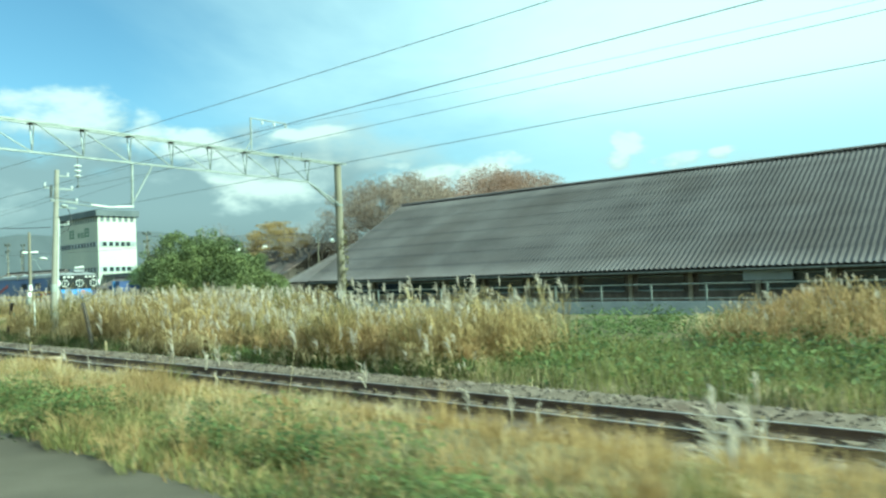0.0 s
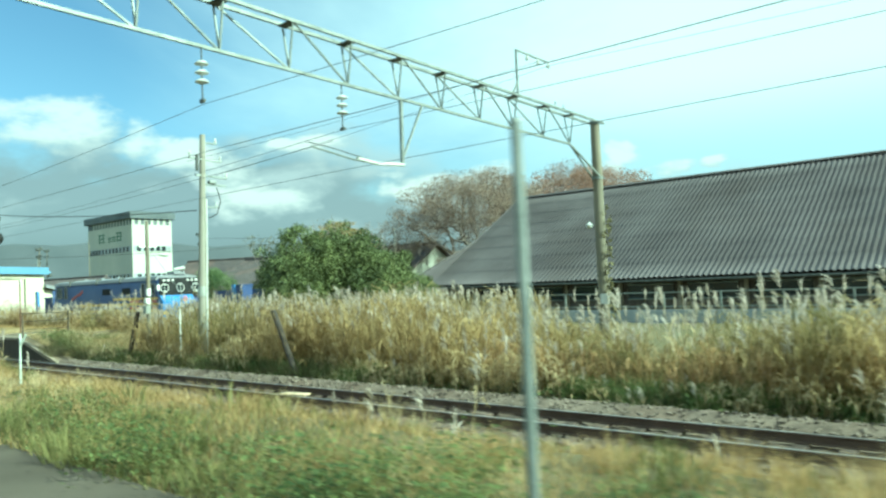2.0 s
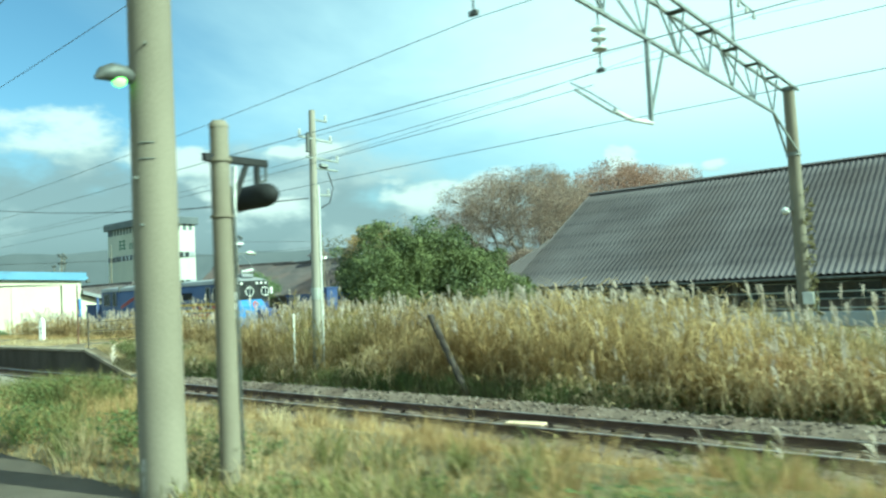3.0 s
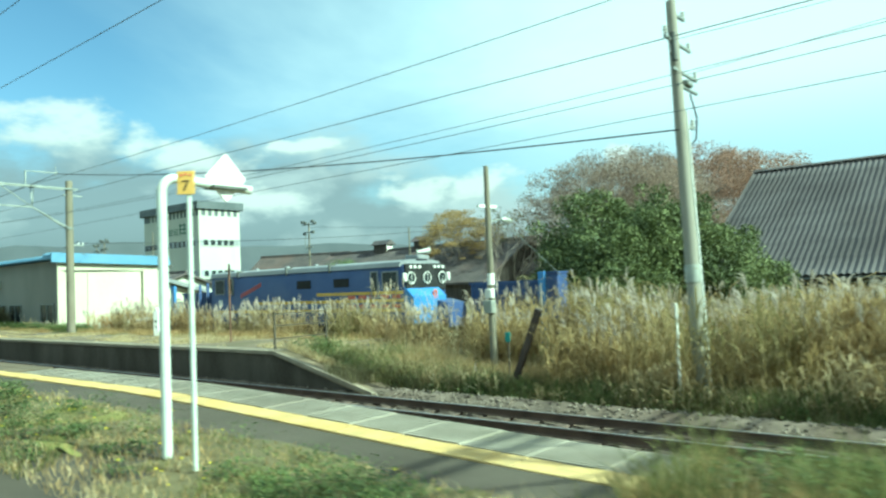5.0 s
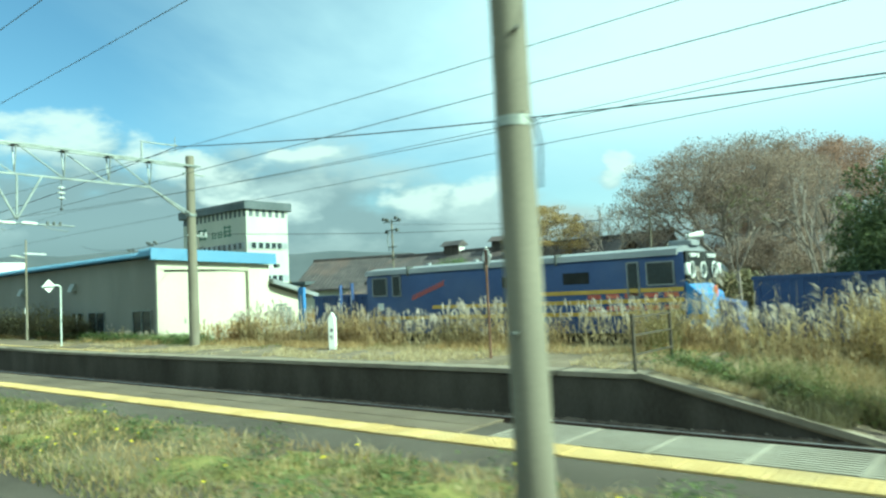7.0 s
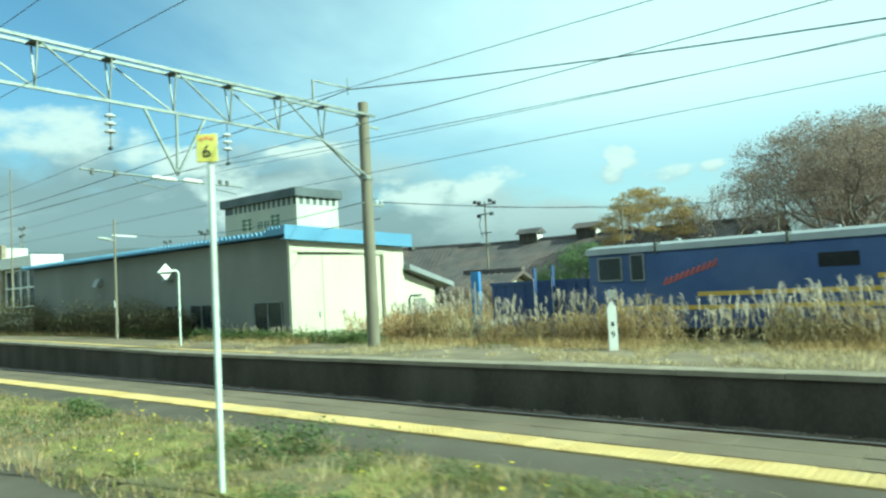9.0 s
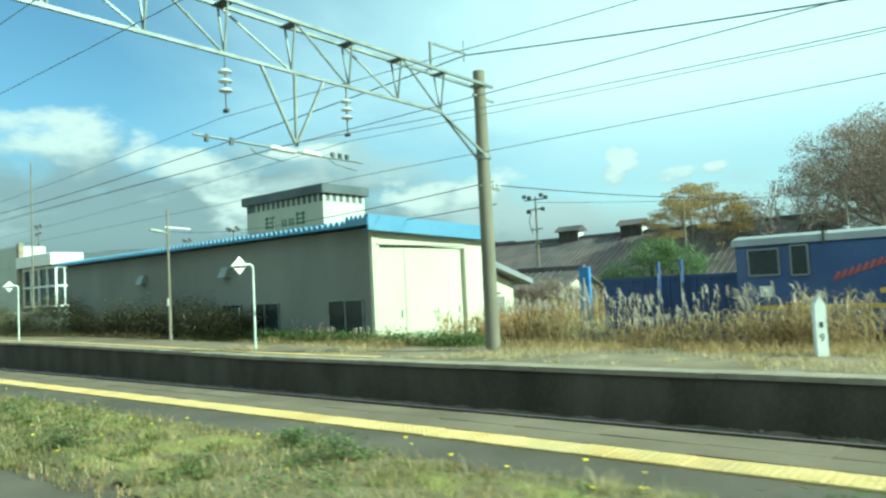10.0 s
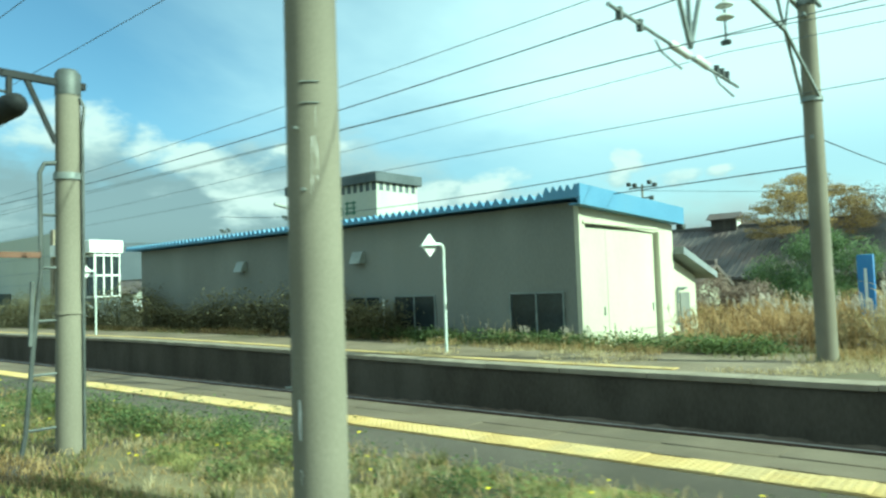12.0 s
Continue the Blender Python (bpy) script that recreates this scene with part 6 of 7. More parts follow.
# ---------------------------------------------------------------- trees
def leaf_sheet(name, centres, radii, count, size, material, flat=0.6):
    """Many small leaf blades round the given clump centres."""
    centres, radii = np.asarray(centres, float), np.asarray(radii, float)
    share = radii ** 2 / (radii ** 2).sum()
    pick = rng.choice(len(centres), count, p=share)
    d = rng.normal(size=(count, 3))
    d /= np.linalg.norm(d, axis=1)[:, None]
    rad = radii[pick] * rng.uniform(0.55, 1.08, count)
    p = centres[pick] + d * rad[:, None] * np.array([1, 1, flat])
    u = rng.normal(size=(count, 3))
    u /= np.linalg.norm(u, axis=1)[:, None]
    n = d + 0.8 * rng.normal(size=(count, 3))
    w = np.cross(u, n)
    w /= np.linalg.norm(w, axis=1)[:, None] + 1e-6
    s = size * rng.uniform(0.6, 1.4, count)[:, None]
    v = np.stack([p - u * s - w * s * 0.45, p - u * s + w * s * 0.45, p + u * s], 1).reshape(-1, 3)
    return sheet(name, v, np.empty((0, 4), int), np.arange(3 * count).reshape(-1, 3), material)


def grow(shape, start, direction, length, radius, depth, tips, rand, spread=0.55, rise=0.12, kids=3):
    """A limb that tapers, bends and forks."""
    pts, rs = [start], [radius]
    d = direction.normalized()
    steps = 3
    for i in range(steps):
        d = (d + Vector((rand.uniform(-1, 1), rand.uniform(-1, 1), rand.uniform(-0.6, 1))) * 0.16 + Vector((0, 0, rise))).normalized()
        pts.append(pts[-1] + d * length / steps)
        rs.append(radius * (1 - 0.42 * (i + 1) / steps))
    shape.tube(pts, rs, 6 if radius > 0.06 else 4, False)
    if depth == 0:
        tips.append((pts[-1], length))
        return
    for k in range(kids):
        a = 2 * math.pi * (k + rand.random() * 0.7) / kids
        side = d.orthogonal().normalized()
        other = d.cross(side)
        nd = (d + (side * math.cos(a) + other * math.sin(a)) * (spread + rand.uniform(0, 0.35))).normalized()
        grow(shape, pts[-1 if k else -2], nd, length * rand.uniform(0.66, 0.86), rs[-1] * 0.72, depth - 1, tips, rand, spread, rise, kids)


def broad_tree(at, seed, trunk, radius, limb, depth, leaf_mat, leaves, leaf, label, clump=1.2, spread=0.6, rise=0.05, limbs=6, trunk_h=2.0, lean_out=0.9):
    rand = random.Random(seed)
    t = thing("tree", at, label, "tree", "trees behind the yard")
    wood = Shape().tube([(0, 0, -0.3), (0.05, 0, trunk_h * 0.5), (0, 0.05, trunk_h)], [radius * 1.35, radius, radius * 0.85], 10)
    tips = []
    part("trunk", wood, BARK, t, "stout grey trunk")
    for k in range(limbs):
        limb_shape = Shape()
        a = 2 * math.pi * (k + rand.random() * 0.6) / limbs
        grow(limb_shape, Vector((0, 0, trunk_h * rand.uniform(0.75, 1.0))), Vector((math.cos(a) * lean_out, math.sin(a) * lean_out, 0.75)), limb, radius * 0.5, depth, tips, rand, spread, rise)
        part("limb", limb_shape, BARK, t)
    if leaves:
        c = [p[:] for p, _ in tips]
        crown = new("crown", leaf_sheet("crown", c, [clump * rand.uniform(0.6, 1.3) for _ in c], leaves, leaf, leaf_mat))
        crown.parent = t
    return t


def umbrella_tree(at, seed, reach, top, rim, fork, girth, leaf_mat, leaves, leaf, label, tips_n=240, clump=0.8, flat=0.5, deep=1.6, power=0.6):
    """A trunk that forks again and again towards tips spread under a flat dome."""
    rand = random.Random(seed)
    t = thing("tree", at, label, "tree", "trees behind the yard")
    part("trunk", Shape().tube([(0, 0, -0.3), (0.06, 0, 0.5), (0.03, 0.04, fork * 0.55), (0, 0, fork)], [girth * 1.5, girth * 1.1, girth * 0.95, girth * 0.85], 12), BARK, t, "stout grey trunk")
    tips = []
    for _ in range(tips_n):
        a, u = rand.uniform(0, 2 * math.pi), math.sqrt(rand.random())
        lump = 1 + 0.10 * math.sin(3 * a + seed) + 0.07 * math.sin(7 * a + 2 * seed)
        z = rim + (top - rim) * (1 - u * u) ** power - rand.random() ** 1.5 * deep + 0.35 * math.sin(a * 5 + u * 9)
        tips.append(Vector((math.cos(a) * u * reach * lump, math.sin(a) * u * reach * lump, z)))

    def fork_out(shape, start, group, r):
        mid = sum(group, Vector()) / len(group)
        if len(group) <= 2:
            for tip in group:
                bend = start.lerp(tip, 0.55) + Vector((rand.uniform(-1, 1), rand.uniform(-1, 1), rand.uniform(-0.2, 0.8))) * 0.12 * (tip - start).length
                shape.tube([start, bend, tip], [r, r * 0.7, 0.012], 4, False)
            return
        span = (mid - start).length
        node = start.lerp(mid, 0.4) + Vector((rand.uniform(-1, 1), rand.uniform(-1, 1), rand.uniform(-0.4, 0.9))) * 0.08 * span
        bend = start.lerp(node, 0.5) + Vector((rand.uniform(-1, 1), rand.uniform(-1, 1), rand.uniform(-1, 0.6))) * 0.05 * span
        thin = max(0.016, r * 0.74)
        shape.tube([start, bend, node], [r, (r + thin) / 2, thin], 6 if r > 0.06 else 4, False)
        axis = max((p - mid for p in group), key=lambda q: q.length)
        order = sorted(group, key=lambda p: (p - mid).dot(axis))
        cut = len(order) // 2 + rand.choice((-1, 0, 0, 1)) * (len(order) // 8)
        for half in (order[:cut], order[cut:]):
            if half:
                fork_out(shape, node, half, thin)

    limbs = 6
    turn = rand.random() * 6
    sectors = [[] for _ in range(limbs)]
    for p in tips:
        sectors[int(((math.atan2(p.y, p.x) + turn) % (2 * math.pi)) / (2 * math.pi) * limbs) % limbs].append(p)
    for group in sectors:
        if group:
            limb = Shape()
            fork_out(limb, Vector((0, 0, fork * rand.uniform(0.8, 1.0))), group, girth * 0.5)
            part("limb", limb, BARK, t)
    if leaves:
        crown = new("crown", leaf_sheet("crown", [p[:] for p in tips], [clump * rand.uniform(0.5, 1.3) for _ in tips], leaves, leaf, leaf_mat, flat))
        crown.parent = t
    return t


umbrella_tree((-62.8, 66.2, 0), 3, 9.2, 14.6, 8.8, 3.0, 0.42, LEAF_BROWN, 95000, 0.075, "wide zelkova with half-bare brown autumn crown", 760, 0.95, 0.7, 6.0)
umbrella_tree((-60.5, 84.0, 0), 8, 11.5, 16.4, 10.6, 4.0, 0.5, LEAF_RED, 95000, 0.1, "broad russet autumn tree behind the warehouse", 600, 1.3, 0.7, 8.0)
umbrella_tree((-76.8, 57.5, 0), 5, 4.2, 9.7, 6.9, 3.0, 0.18, LEAF_GOLD, 42000, 0.055, "golden-brown autumn tree in spreading layers", 190, 0.72, 0.35, 3.4, 0.7)
umbrella_tree((-70.3, 58.0, 0), 12, 4.6, 9.2, 6.6, 2.6, 0.2, LEAF_BROWN, 2500, 0.06, "almost leafless grey tree behind the rail yard", 300, 0.5, 0.6, 2.6)
umbrella_tree((-78.0, 73.0, 0), 14, 5.0, 7.2, 4.6, 2.2, 0.25, LEAF_BROWN, 24000, 0.085, "brown autumn tree among houses", 120, 0.9, 0.7, 2.4)
umbrella_tree((-57.5, 60.0, 0), 15, 4.2, 5.6, 3.0, 1.4, 0.22, LEAF_BROWN, 22000, 0.085, "low brown autumn tree beside a house", 120, 0.85, 0.7, 2.2)
umbrella_tree((-86.0, 68.0, 0), 16, 4.5, 7.4, 5.0, 2.2, 0.25, LEAF_BROWN, 16000, 0.1, "russet tree behind the long store", 100, 0.9, 0.7, 2.0)
broad_tree((-50.4, 27.0, 0), 21, 2, 0.06, 1.3, 2, LEAF_HEDGE, 220, 0.07, "thin sapling with few leaves beside an evergreen", 0.6, 0.4, 0.2, 3, 2.8, 0.4)


def evergreen(at, seed, lobes, count, leaf, label, mat=None, name="evergreen_tree"):
    """A dense round evergreen: many leaf clumps over a few lobes, with limbs inside."""
    rand = random.Random(seed)
    t = thing(name, at, label, "tree", "evergreens in the yard")
    wood = Shape()
    centres, radii = [], []
    for x, y, z, rx, rz in lobes:
        wood.tube([(0, 0, -0.2), (x * 0.4, y * 0.4, z * 0.4), (x, y, z)], [0.22, 0.14, 0.04], 8)
        for _ in range(int(52 * rx * rx / 4) + 10):
            d = Vector((rand.gauss(0, 1), rand.gauss(0, 1), rand.gauss(0, 1))).normalized()
            q = rand.uniform(0.6, 1.0)
            centres.append((x + d.x * rx * q, y + d.y * rx * q, max(0.35, z + d.z * rz * q)))
            radii.append(rand.uniform(0.35, 0.8) * (0.36 + 0.13 * rx))
    for x, y, z, rx, rz in lobes:
        for _ in range(3):
            centres.append((x + rand.uniform(-0.1, 0.1) * rx, y + rand.uniform(-0.1, 0.1) * rx, z))
            radii.append(rx * rand.uniform(0.8, 0.98))
    part("trunk", wood, BARK, t, "forked trunk hidden in leaves")
    crown = new("crown", leaf_sheet("crown", centres, radii, count, leaf, mat or LEAF_EVERGREEN, 0.8))
    crown.parent = t
    return t


evergreen((-42.8, 26.0, 0.0), 4, [(-1.9, -0.6, 3.3, 2.4, 2.8), (0.3, 0.5, 3.4, 2.5, 2.5), (1.8, 1.5, 2.5, 2.3, 2.1), (-0.7, -1.4, 2.2, 2.6, 2.2), (3.0, 3.0, 1.7, 1.6, 1.6), (-2.6, -1.3, 1.6, 1.8, 1.6)], 135000, 0.068, "large round dark-green evergreen rising above reeds")
evergreen((-72.2, 37.0, 0.3), 9, [(-1.7, 0, 2.3, 1.3, 0.35), (0.2, 0, 3.3, 1.4, 0.4), (1.9, 0.2, 2.8, 1.5, 0.35), (0.2, -0.4, 1.5, 1.9, 0.5), (0.9, 0.1, 3.7, 0.8, 0.3)], 20000, 0.055, "low spreading green pine behind containers", LEAF_PINE)
evergreen((-52.5, 34.0, 0.0), 10, [(0, 0, 1.6, 1.4, 1.2), (-1.8, 0.4, 1.3, 1.2, 1.0)], 9000, 0.12, "low green shrub behind the yard", LEAF_HEDGE, "shrub")
evergreen((-140, 80, 0.0), 13, [(x, 0, 2.5, 4.0, 2.5) for x in range(-40, 60, 7)], 22000, 0.4, "dark hedge line of distant trees", LEAF_HEDGE, "tree_belt")
evergreen((-20, 95, 0.0), 17, [(x, 0, 3.0, 4.5, 3.5) for x in range(-40, 70, 8)], 22000, 0.45, "brown belt of distant trees", LEAF_BROWN, "tree_belt")

evergreen((-74.8, 31.0, 0.4), 23, [(0, 0, 1.3, 1.5, 1.1), (1.6, 0.3, 1.0, 1.2, 0.8), (-1.5, 0.4, 1.0, 1.3, 0.9)], 16000, 0.05, "brown withered shrub behind the shed", LEAF_BROWN, "shrub")
umbrella_tree((-48.3, 30.5, 0), 31, 2.2, 6.8, 4.8, 1.6, 0.12, LEAF_BROWN, 500, 0.05, "bare pale tree behind a blue container", 90, 0.5, 0.7, 2.0)
# ---------------------------------------------------------------- grass, reeds and weeds
def blades(x, y, z, h, w, lean, mat, name, bend=0.5, toward=None):
    """Grass blades: two tapering pieces each, leaning and bending over."""
    n = len(x)
    a = rng.uniform(0, 2 * np.pi, n) if toward is None else toward
    face = rng.uniform(0, 2 * np.pi, n)
    dx, dy = np.cos(a) * lean * h, np.sin(a) * lean * h
    wx, wy = np.cos(face) * w / 2, np.sin(face) * w / 2
    p0 = np.stack([x, y, z - 0.03], -1)
    p1 = np.stack([x + dx * 0.35, y + dy * 0.35, z + h * 0.6], -1)
    p2 = np.stack([x + dx, y + dy, z + h * (1 - bend * lean * 0.4)], -1)
    side = np.stack([wx, wy, np.zeros(n)], -1)
    v = np.stack([p0 - side, p0 + side, p1 + side * 0.75, p1 - side * 0.75, p2], 1).reshape(-1, 3)
    k = np.arange(n)[:, None] * 5
    return new(name, sheet(name, v, k + np.array([[0, 1, 2, 3]]), k + np.array([[3, 2, 4]]), mat))


def cells(x, y, scale, seed):
    """Smooth random field for patchy growth, about -1 to 1."""
    r = np.random.default_rng(seed)
    out = np.zeros_like(x)
    for _ in range(7):
        a, b, c = r.uniform(-1, 1, 3)
        out += np.sin((x * a + y * b) * scale * 3 + c * 9)
    return out / 3.2


def strew(n, x0, x1, y0, y1):
    return rng.uniform(x0, x1, n), rng.uniform(y0, y1, n)


def surface(x, y):
    """Height of what grows: the bank, or the top of either platform."""
    top = NEAR_TOP - 0.24 * ease(x, -42.0, RAMP_X + 0.6)
    far_z = FAR_TOP_Z + 0.22 * ease(-x, 69.5, 90.0) - 0.01
    z = np.where((x < RAMP_X) & (y < 6.0), top - 0.015, ground_height(x, y))
    z = np.where((x < -44.3) & (x > -47.5) & (y > FAR_EDGE) & (y < 14.6), 0.785 - 0.795 * (x + 47.5) / 3.3 - 0.005, z)
    return np.where((x < -47.5) & (y > FAR_EDGE) & (y < 16.6), far_z, z)


def turf(name, n, box, mat, height, width, label, seed, cover=(-9, 9), lean=(0.2, 0.7), category="grass"):
    x, y = strew(n, *box)
    field = cells(x, y, 0.5, seed) + 0.5 * cells(x, y, 1.7, seed + 1)
    keep = (field > cover[0]) & (field < cover[1])
    x, y, field = x[keep], y[keep], field[keep]
    h = rng.uniform(*height, len(x)) * (1 + 0.22 * np.clip(field, -1, 1))
    ob = blades(x, y, surface(x, y), h, rng.uniform(*width, len(x)), rng.uniform(*lean, len(x)), mat, name)
    return tagged(ob, label, category, "", "stuff")


BANK = (-33.5, 13.0, 2.68, 8.7)
def tussocks(name, n, box, per, radius, height, width, mat, label, cover=None, arch=1.0):
    """Tufts whose blades fan out from a common root."""
    cx, cy = strew(n, *box)
    if cover:
        f_ = cells(cx, cy, cover[0], cover[1]) > cover[2]
        cx, cy = cx[f_], cy[f_]
    r_ = np.repeat(rng.uniform(*radius, len(cx)), per)
    big = np.repeat(rng.uniform(0.65, 1.15, len(cx)), per)
    a_ = rng.uniform(0, 2 * np.pi, len(r_))
    u_ = np.sqrt(rng.random(len(r_)))
    x_, y_ = np.repeat(cx, per) + np.cos(a_) * u_ * r_ * 0.55, np.repeat(cy, per) + np.sin(a_) * u_ * r_ * 0.55
    h_ = rng.uniform(*height, len(x_)) * big * (1.1 - 0.35 * u_)
    ob = blades(x_, y_, surface(x_, y_), h_, rng.uniform(*width, len(x_)), (0.12 + 0.75 * u_ * rng.uniform(0.5, 1.4, len(x_))) * arch, mat, name, 0.6, a_ + rng.normal(0, 0.6, len(x_)))
    return tagged(ob, label, "grass", "", "stuff")


turf("bank_grass", 72000, BANK, LEAF_DRY, (0.05, 0.17), (0.006, 0.014), "dry golden grass on the bank beside the line", 1, (-9, 9), (0.4, 1.4))
turf("bank_grass", 24000, BANK, LEAF_STRAW, (0.06, 0.26), (0.004, 0.008), "pale straw stalks on the bank", 2, (-0.1, 9), (0.3, 1.2))
turf("bank_grass", 42000, BANK, LEAF_GREEN, (0.05, 0.18), (0.006, 0.013), "green grass among dry stalks on the bank", 3, (0.3, 9), (0.3, 1.2))
turf("bank_grass", 15000, (-33.5, 13, 2.66, 3.8), LEAF_GREEN, (0.08, 0.24), (0.008, 0.016), "green verge grass along the path", 4, (-0.2, 9), (0.3, 0.9))
tussocks("bank_tussocks", 520, BANK, 90, (0.15, 0.42), (0.18, 0.46), (0.004, 0.009), LEAF_DRY, "golden grass tussocks arching on the bank", (0.5, 101, -0.35))
tussocks("bank_tussocks", 230, BANK, 60, (0.12, 0.3), (0.22, 0.5), (0.003, 0.007), LEAF_STRAW, "pale straw tussocks on the bank", (0.6, 102, -0.1))
tussocks("bank_tussocks", 210, (-33.5, 13.0, 2.7, 4.4), 90, (0.15, 0.4), (0.16, 0.38), (0.006, 0.012), LEAF_GREEN, "green grass tussocks near the path", (0.45, 103, -0.15))
tussocks("bank_tussocks", 60, (-33.5, 13.0, 2.9, 6.5), 40, (0.25, 0.45), (0.3, 0.5), (0.010, 0.018), LEAF_GREEN, "broad green blades arching over the bank", (0.5, 104, 0.0), 1.3)
tussocks("bank_stalks", 420, (-33.5, 13.0, 3.4, 8.6), 22, (0.3, 0.7), (0.28, 0.6), (0.0025, 0.005), LEAF_RUSSET, "thin brown seed stalks above the bank grass", (0.4, 105, -0.3), 0.6)
turf("trackside_grass", 9000, (-33.5, 13.0, 8.0, 9.4), LEAF_STRAW, (0.12, 0.34), (0.006, 0.012), "straw stalks at the ballast edge", 5, (0.0, 9))

STRIP = (-82.0, -33.0, 2.28, 4.25)
turf("platform_grass", 34000, STRIP, LEAF_DRY, (0.02, 0.10), (0.005, 0.011), "short withered grass over the platform middle", 6, (-9, 9), (0.5, 1.6))
turf("platform_grass", 50000, STRIP, LEAF_GREEN, (0.02, 0.09), (0.006, 0.012), "short green grass over the platform middle", 7, (-0.05, 9), (0.4, 1.4))
turf("platform_grass", 7000, STRIP, LEAF_STRAW, (0.04, 0.16), (0.004, 0.008), "pale dead stalks over the platform middle", 8, (0.1, 9), (0.3, 1.4))
tussocks("platform_tufts", 210, (-80.0, -33.4, 2.5, 4.2), 70, (0.1, 0.3), (0.07, 0.2), (0.005, 0.010), LEAF_GREEN, "green grass tufts on the platform middle", (0.6, 106, -0.2))
tussocks("platform_tufts", 190, (-80.0, -33.4, 2.4, 4.2), 50, (0.1, 0.28), (0.06, 0.22), (0.003, 0.007), LEAF_STRAW, "dry straw tufts on the platform middle", (0.6, 107, -0.2))
turf("far_platform_grass", 34000, (-76, -46, 12.8, 16.5), LEAF_STRAW, (0.03, 0.15), (0.008, 0.018), "withered straw tufts on the far platform", 9, (0.0, 9), (0.5, 1.8))
turf("far_platform_grass", 16000, (-100, -46, 15.2, 16.6), LEAF_DRY, (0.08, 0.3), (0.008, 0.016), "dry grass along the back of the far platform", 12, (-0.3, 9), (0.3, 0.9))
turf("far_platform_grass", 6000, (-110, -46, 14.8, 16.6), LEAF_GREEN, (0.05, 0.2), (0.01, 0.018), "green tufts along the far platform", 10, (0.0, 9))


def soil_strip(name, x0, x1, y0, y1, mat, label, seed, lift=0.012, cut=0.0):
    """An uneven ragged skin of soil or moss on the platform."""
    gx_, gy_ = np.arange(x0, x1, 0.12), np.arange(y0, y1, 0.1)
    A, B = np.meshgrid(gx_, gy_)
    f = cells(A, B, 0.9, seed + 2) + 0.45 * cells(A, B, 3.1, seed + 3) - 1.6 * ease(np.abs(B - (y0 + y1) / 2), (y1 - y0) * 0.36, (y1 - y0) * 0.52)
    z = surface(A, B) - 0.010 + lift * np.clip(f - cut, 0.0, 0.7) * (1 + 0.6 * cells(A, B, 2.2, seed))
    m_, n_ = A.shape
    i_ = np.arange(m_ * n_).reshape(m_, n_)
    q = np.stack([i_[:-1, :-1], i_[:-1, 1:], i_[1:, 1:], i_[1:, :-1]], -1)
    q = q[(f[:-1, :-1] > cut) & (f[1:, 1:] > cut)]
    return tagged(new(name, sheet(name, np.stack([A, B, z], -1).reshape(-1, 3), q, [], mat, True)), label, "ground cover", "", "stuff")


soil_strip("platform_soil", -82, -33.2, 2.38, 4.4, SOIL, "thin dark soil over the platform asphalt", 31, 0.03, -0.75)
soil_strip("moss_patches", -82, -33.2, 2.7, 4.2, MOSS, "bright yellow-green moss patches on the platform", 35, 0.05, 0.1)


soil_strip("moss_patches", -63.5, -54.5, 2.55, 4.1, MOSS, "broad yellow-green moss on the platform", 43, 0.04, -0.35)


soil_strip("moss_patches", -66.2, -61.2, 3.1, 4.35, MOSS, "thick yellow-green moss beside the tactile line", 47, 0.045, -0.3)


def rosettes(name, spots, leaves, size, mat, label, rise=0.5, category="weeds"):
    """Low leafy weeds: broad leaves fanning from each spot."""
    n = len(spots) * leaves
    spots = np.asarray(spots)
    base = np.repeat(spots[:, :2], leaves, 0) + rng.normal(0, 1, (n, 2)) * np.repeat(spots[:, 2:3], leaves, 0) * 0.5
    z = surface(base[:, 0], base[:, 1]) + rng.uniform(0, rise, n) * np.repeat(spots[:, 2], leaves)
    a = rng.uniform(0, 2 * np.pi, n)
    tilt = rng.uniform(0.0, 0.9, n)
    s = size * rng.uniform(0.6, 1.4, n)
    d = np.stack([np.cos(a) * np.cos(tilt), np.sin(a) * np.cos(tilt), np.sin(tilt)], -1)
    w = np.stack([-np.sin(a), np.cos(a), rng.normal(0, 0.35, n)], -1)
    p = np.stack([base[:, 0], base[:, 1], z], -1)
    v = np.stack([p, p + d * s[:, None] * 0.55 + w * s[:, None] * 0.3, p + d * s[:, None] - np.array([0, 0, 0.15]) * s[:, None], p + d * s[:, None] * 0.55 - w * s[:, None] * 0.3], 1).reshape(-1, 3)
    return tagged(new(name, sheet(name, v, np.arange(4 * n).reshape(-1, 4), [], mat)), label, category, "", "stuff")


def spots(n, x0, x1, y0, y1, r0, r1):
    return np.stack([rng.uniform(x0, x1, n), rng.uniform(y0, y1, n), rng.uniform(r0, r1, n)], -1)


rosettes("bank_weeds", spots(40, -33, 12, 2.85, 3.6, 0.25, 0.5), 720, 0.04, LEAF_WEED, "leafy green weeds in clumps on the bank", 1.1)
rosettes("bank_weeds", spots(90, -33, 12, 2.75, 4.4, 0.12, 0.28), 220, 0.032, LEAF_WEED, "small leafy weeds scattered over the bank", 0.8)
rosettes("platform_weeds", spots(150, -80, -33.5, 2.6, 4.15, 0.12, 0.34), 180, 0.03, LEAF_WEED, "leafy green weeds in clumps on the platform", 0.7)
rosettes("waste_weeds", spots(1000, -14, 16, 13.3, 27, 0.3, 1.0), 45, 0.122, LEAF_WEED, "bright green leafy weeds over the waste ground", 0.75)
rosettes("waste_weeds", spots(330, -48, -12, 13.05, 14.2, 0.2, 0.55), 60, 0.075, LEAF_WEED, "green leafy weeds at the foot of the reeds", 0.8)
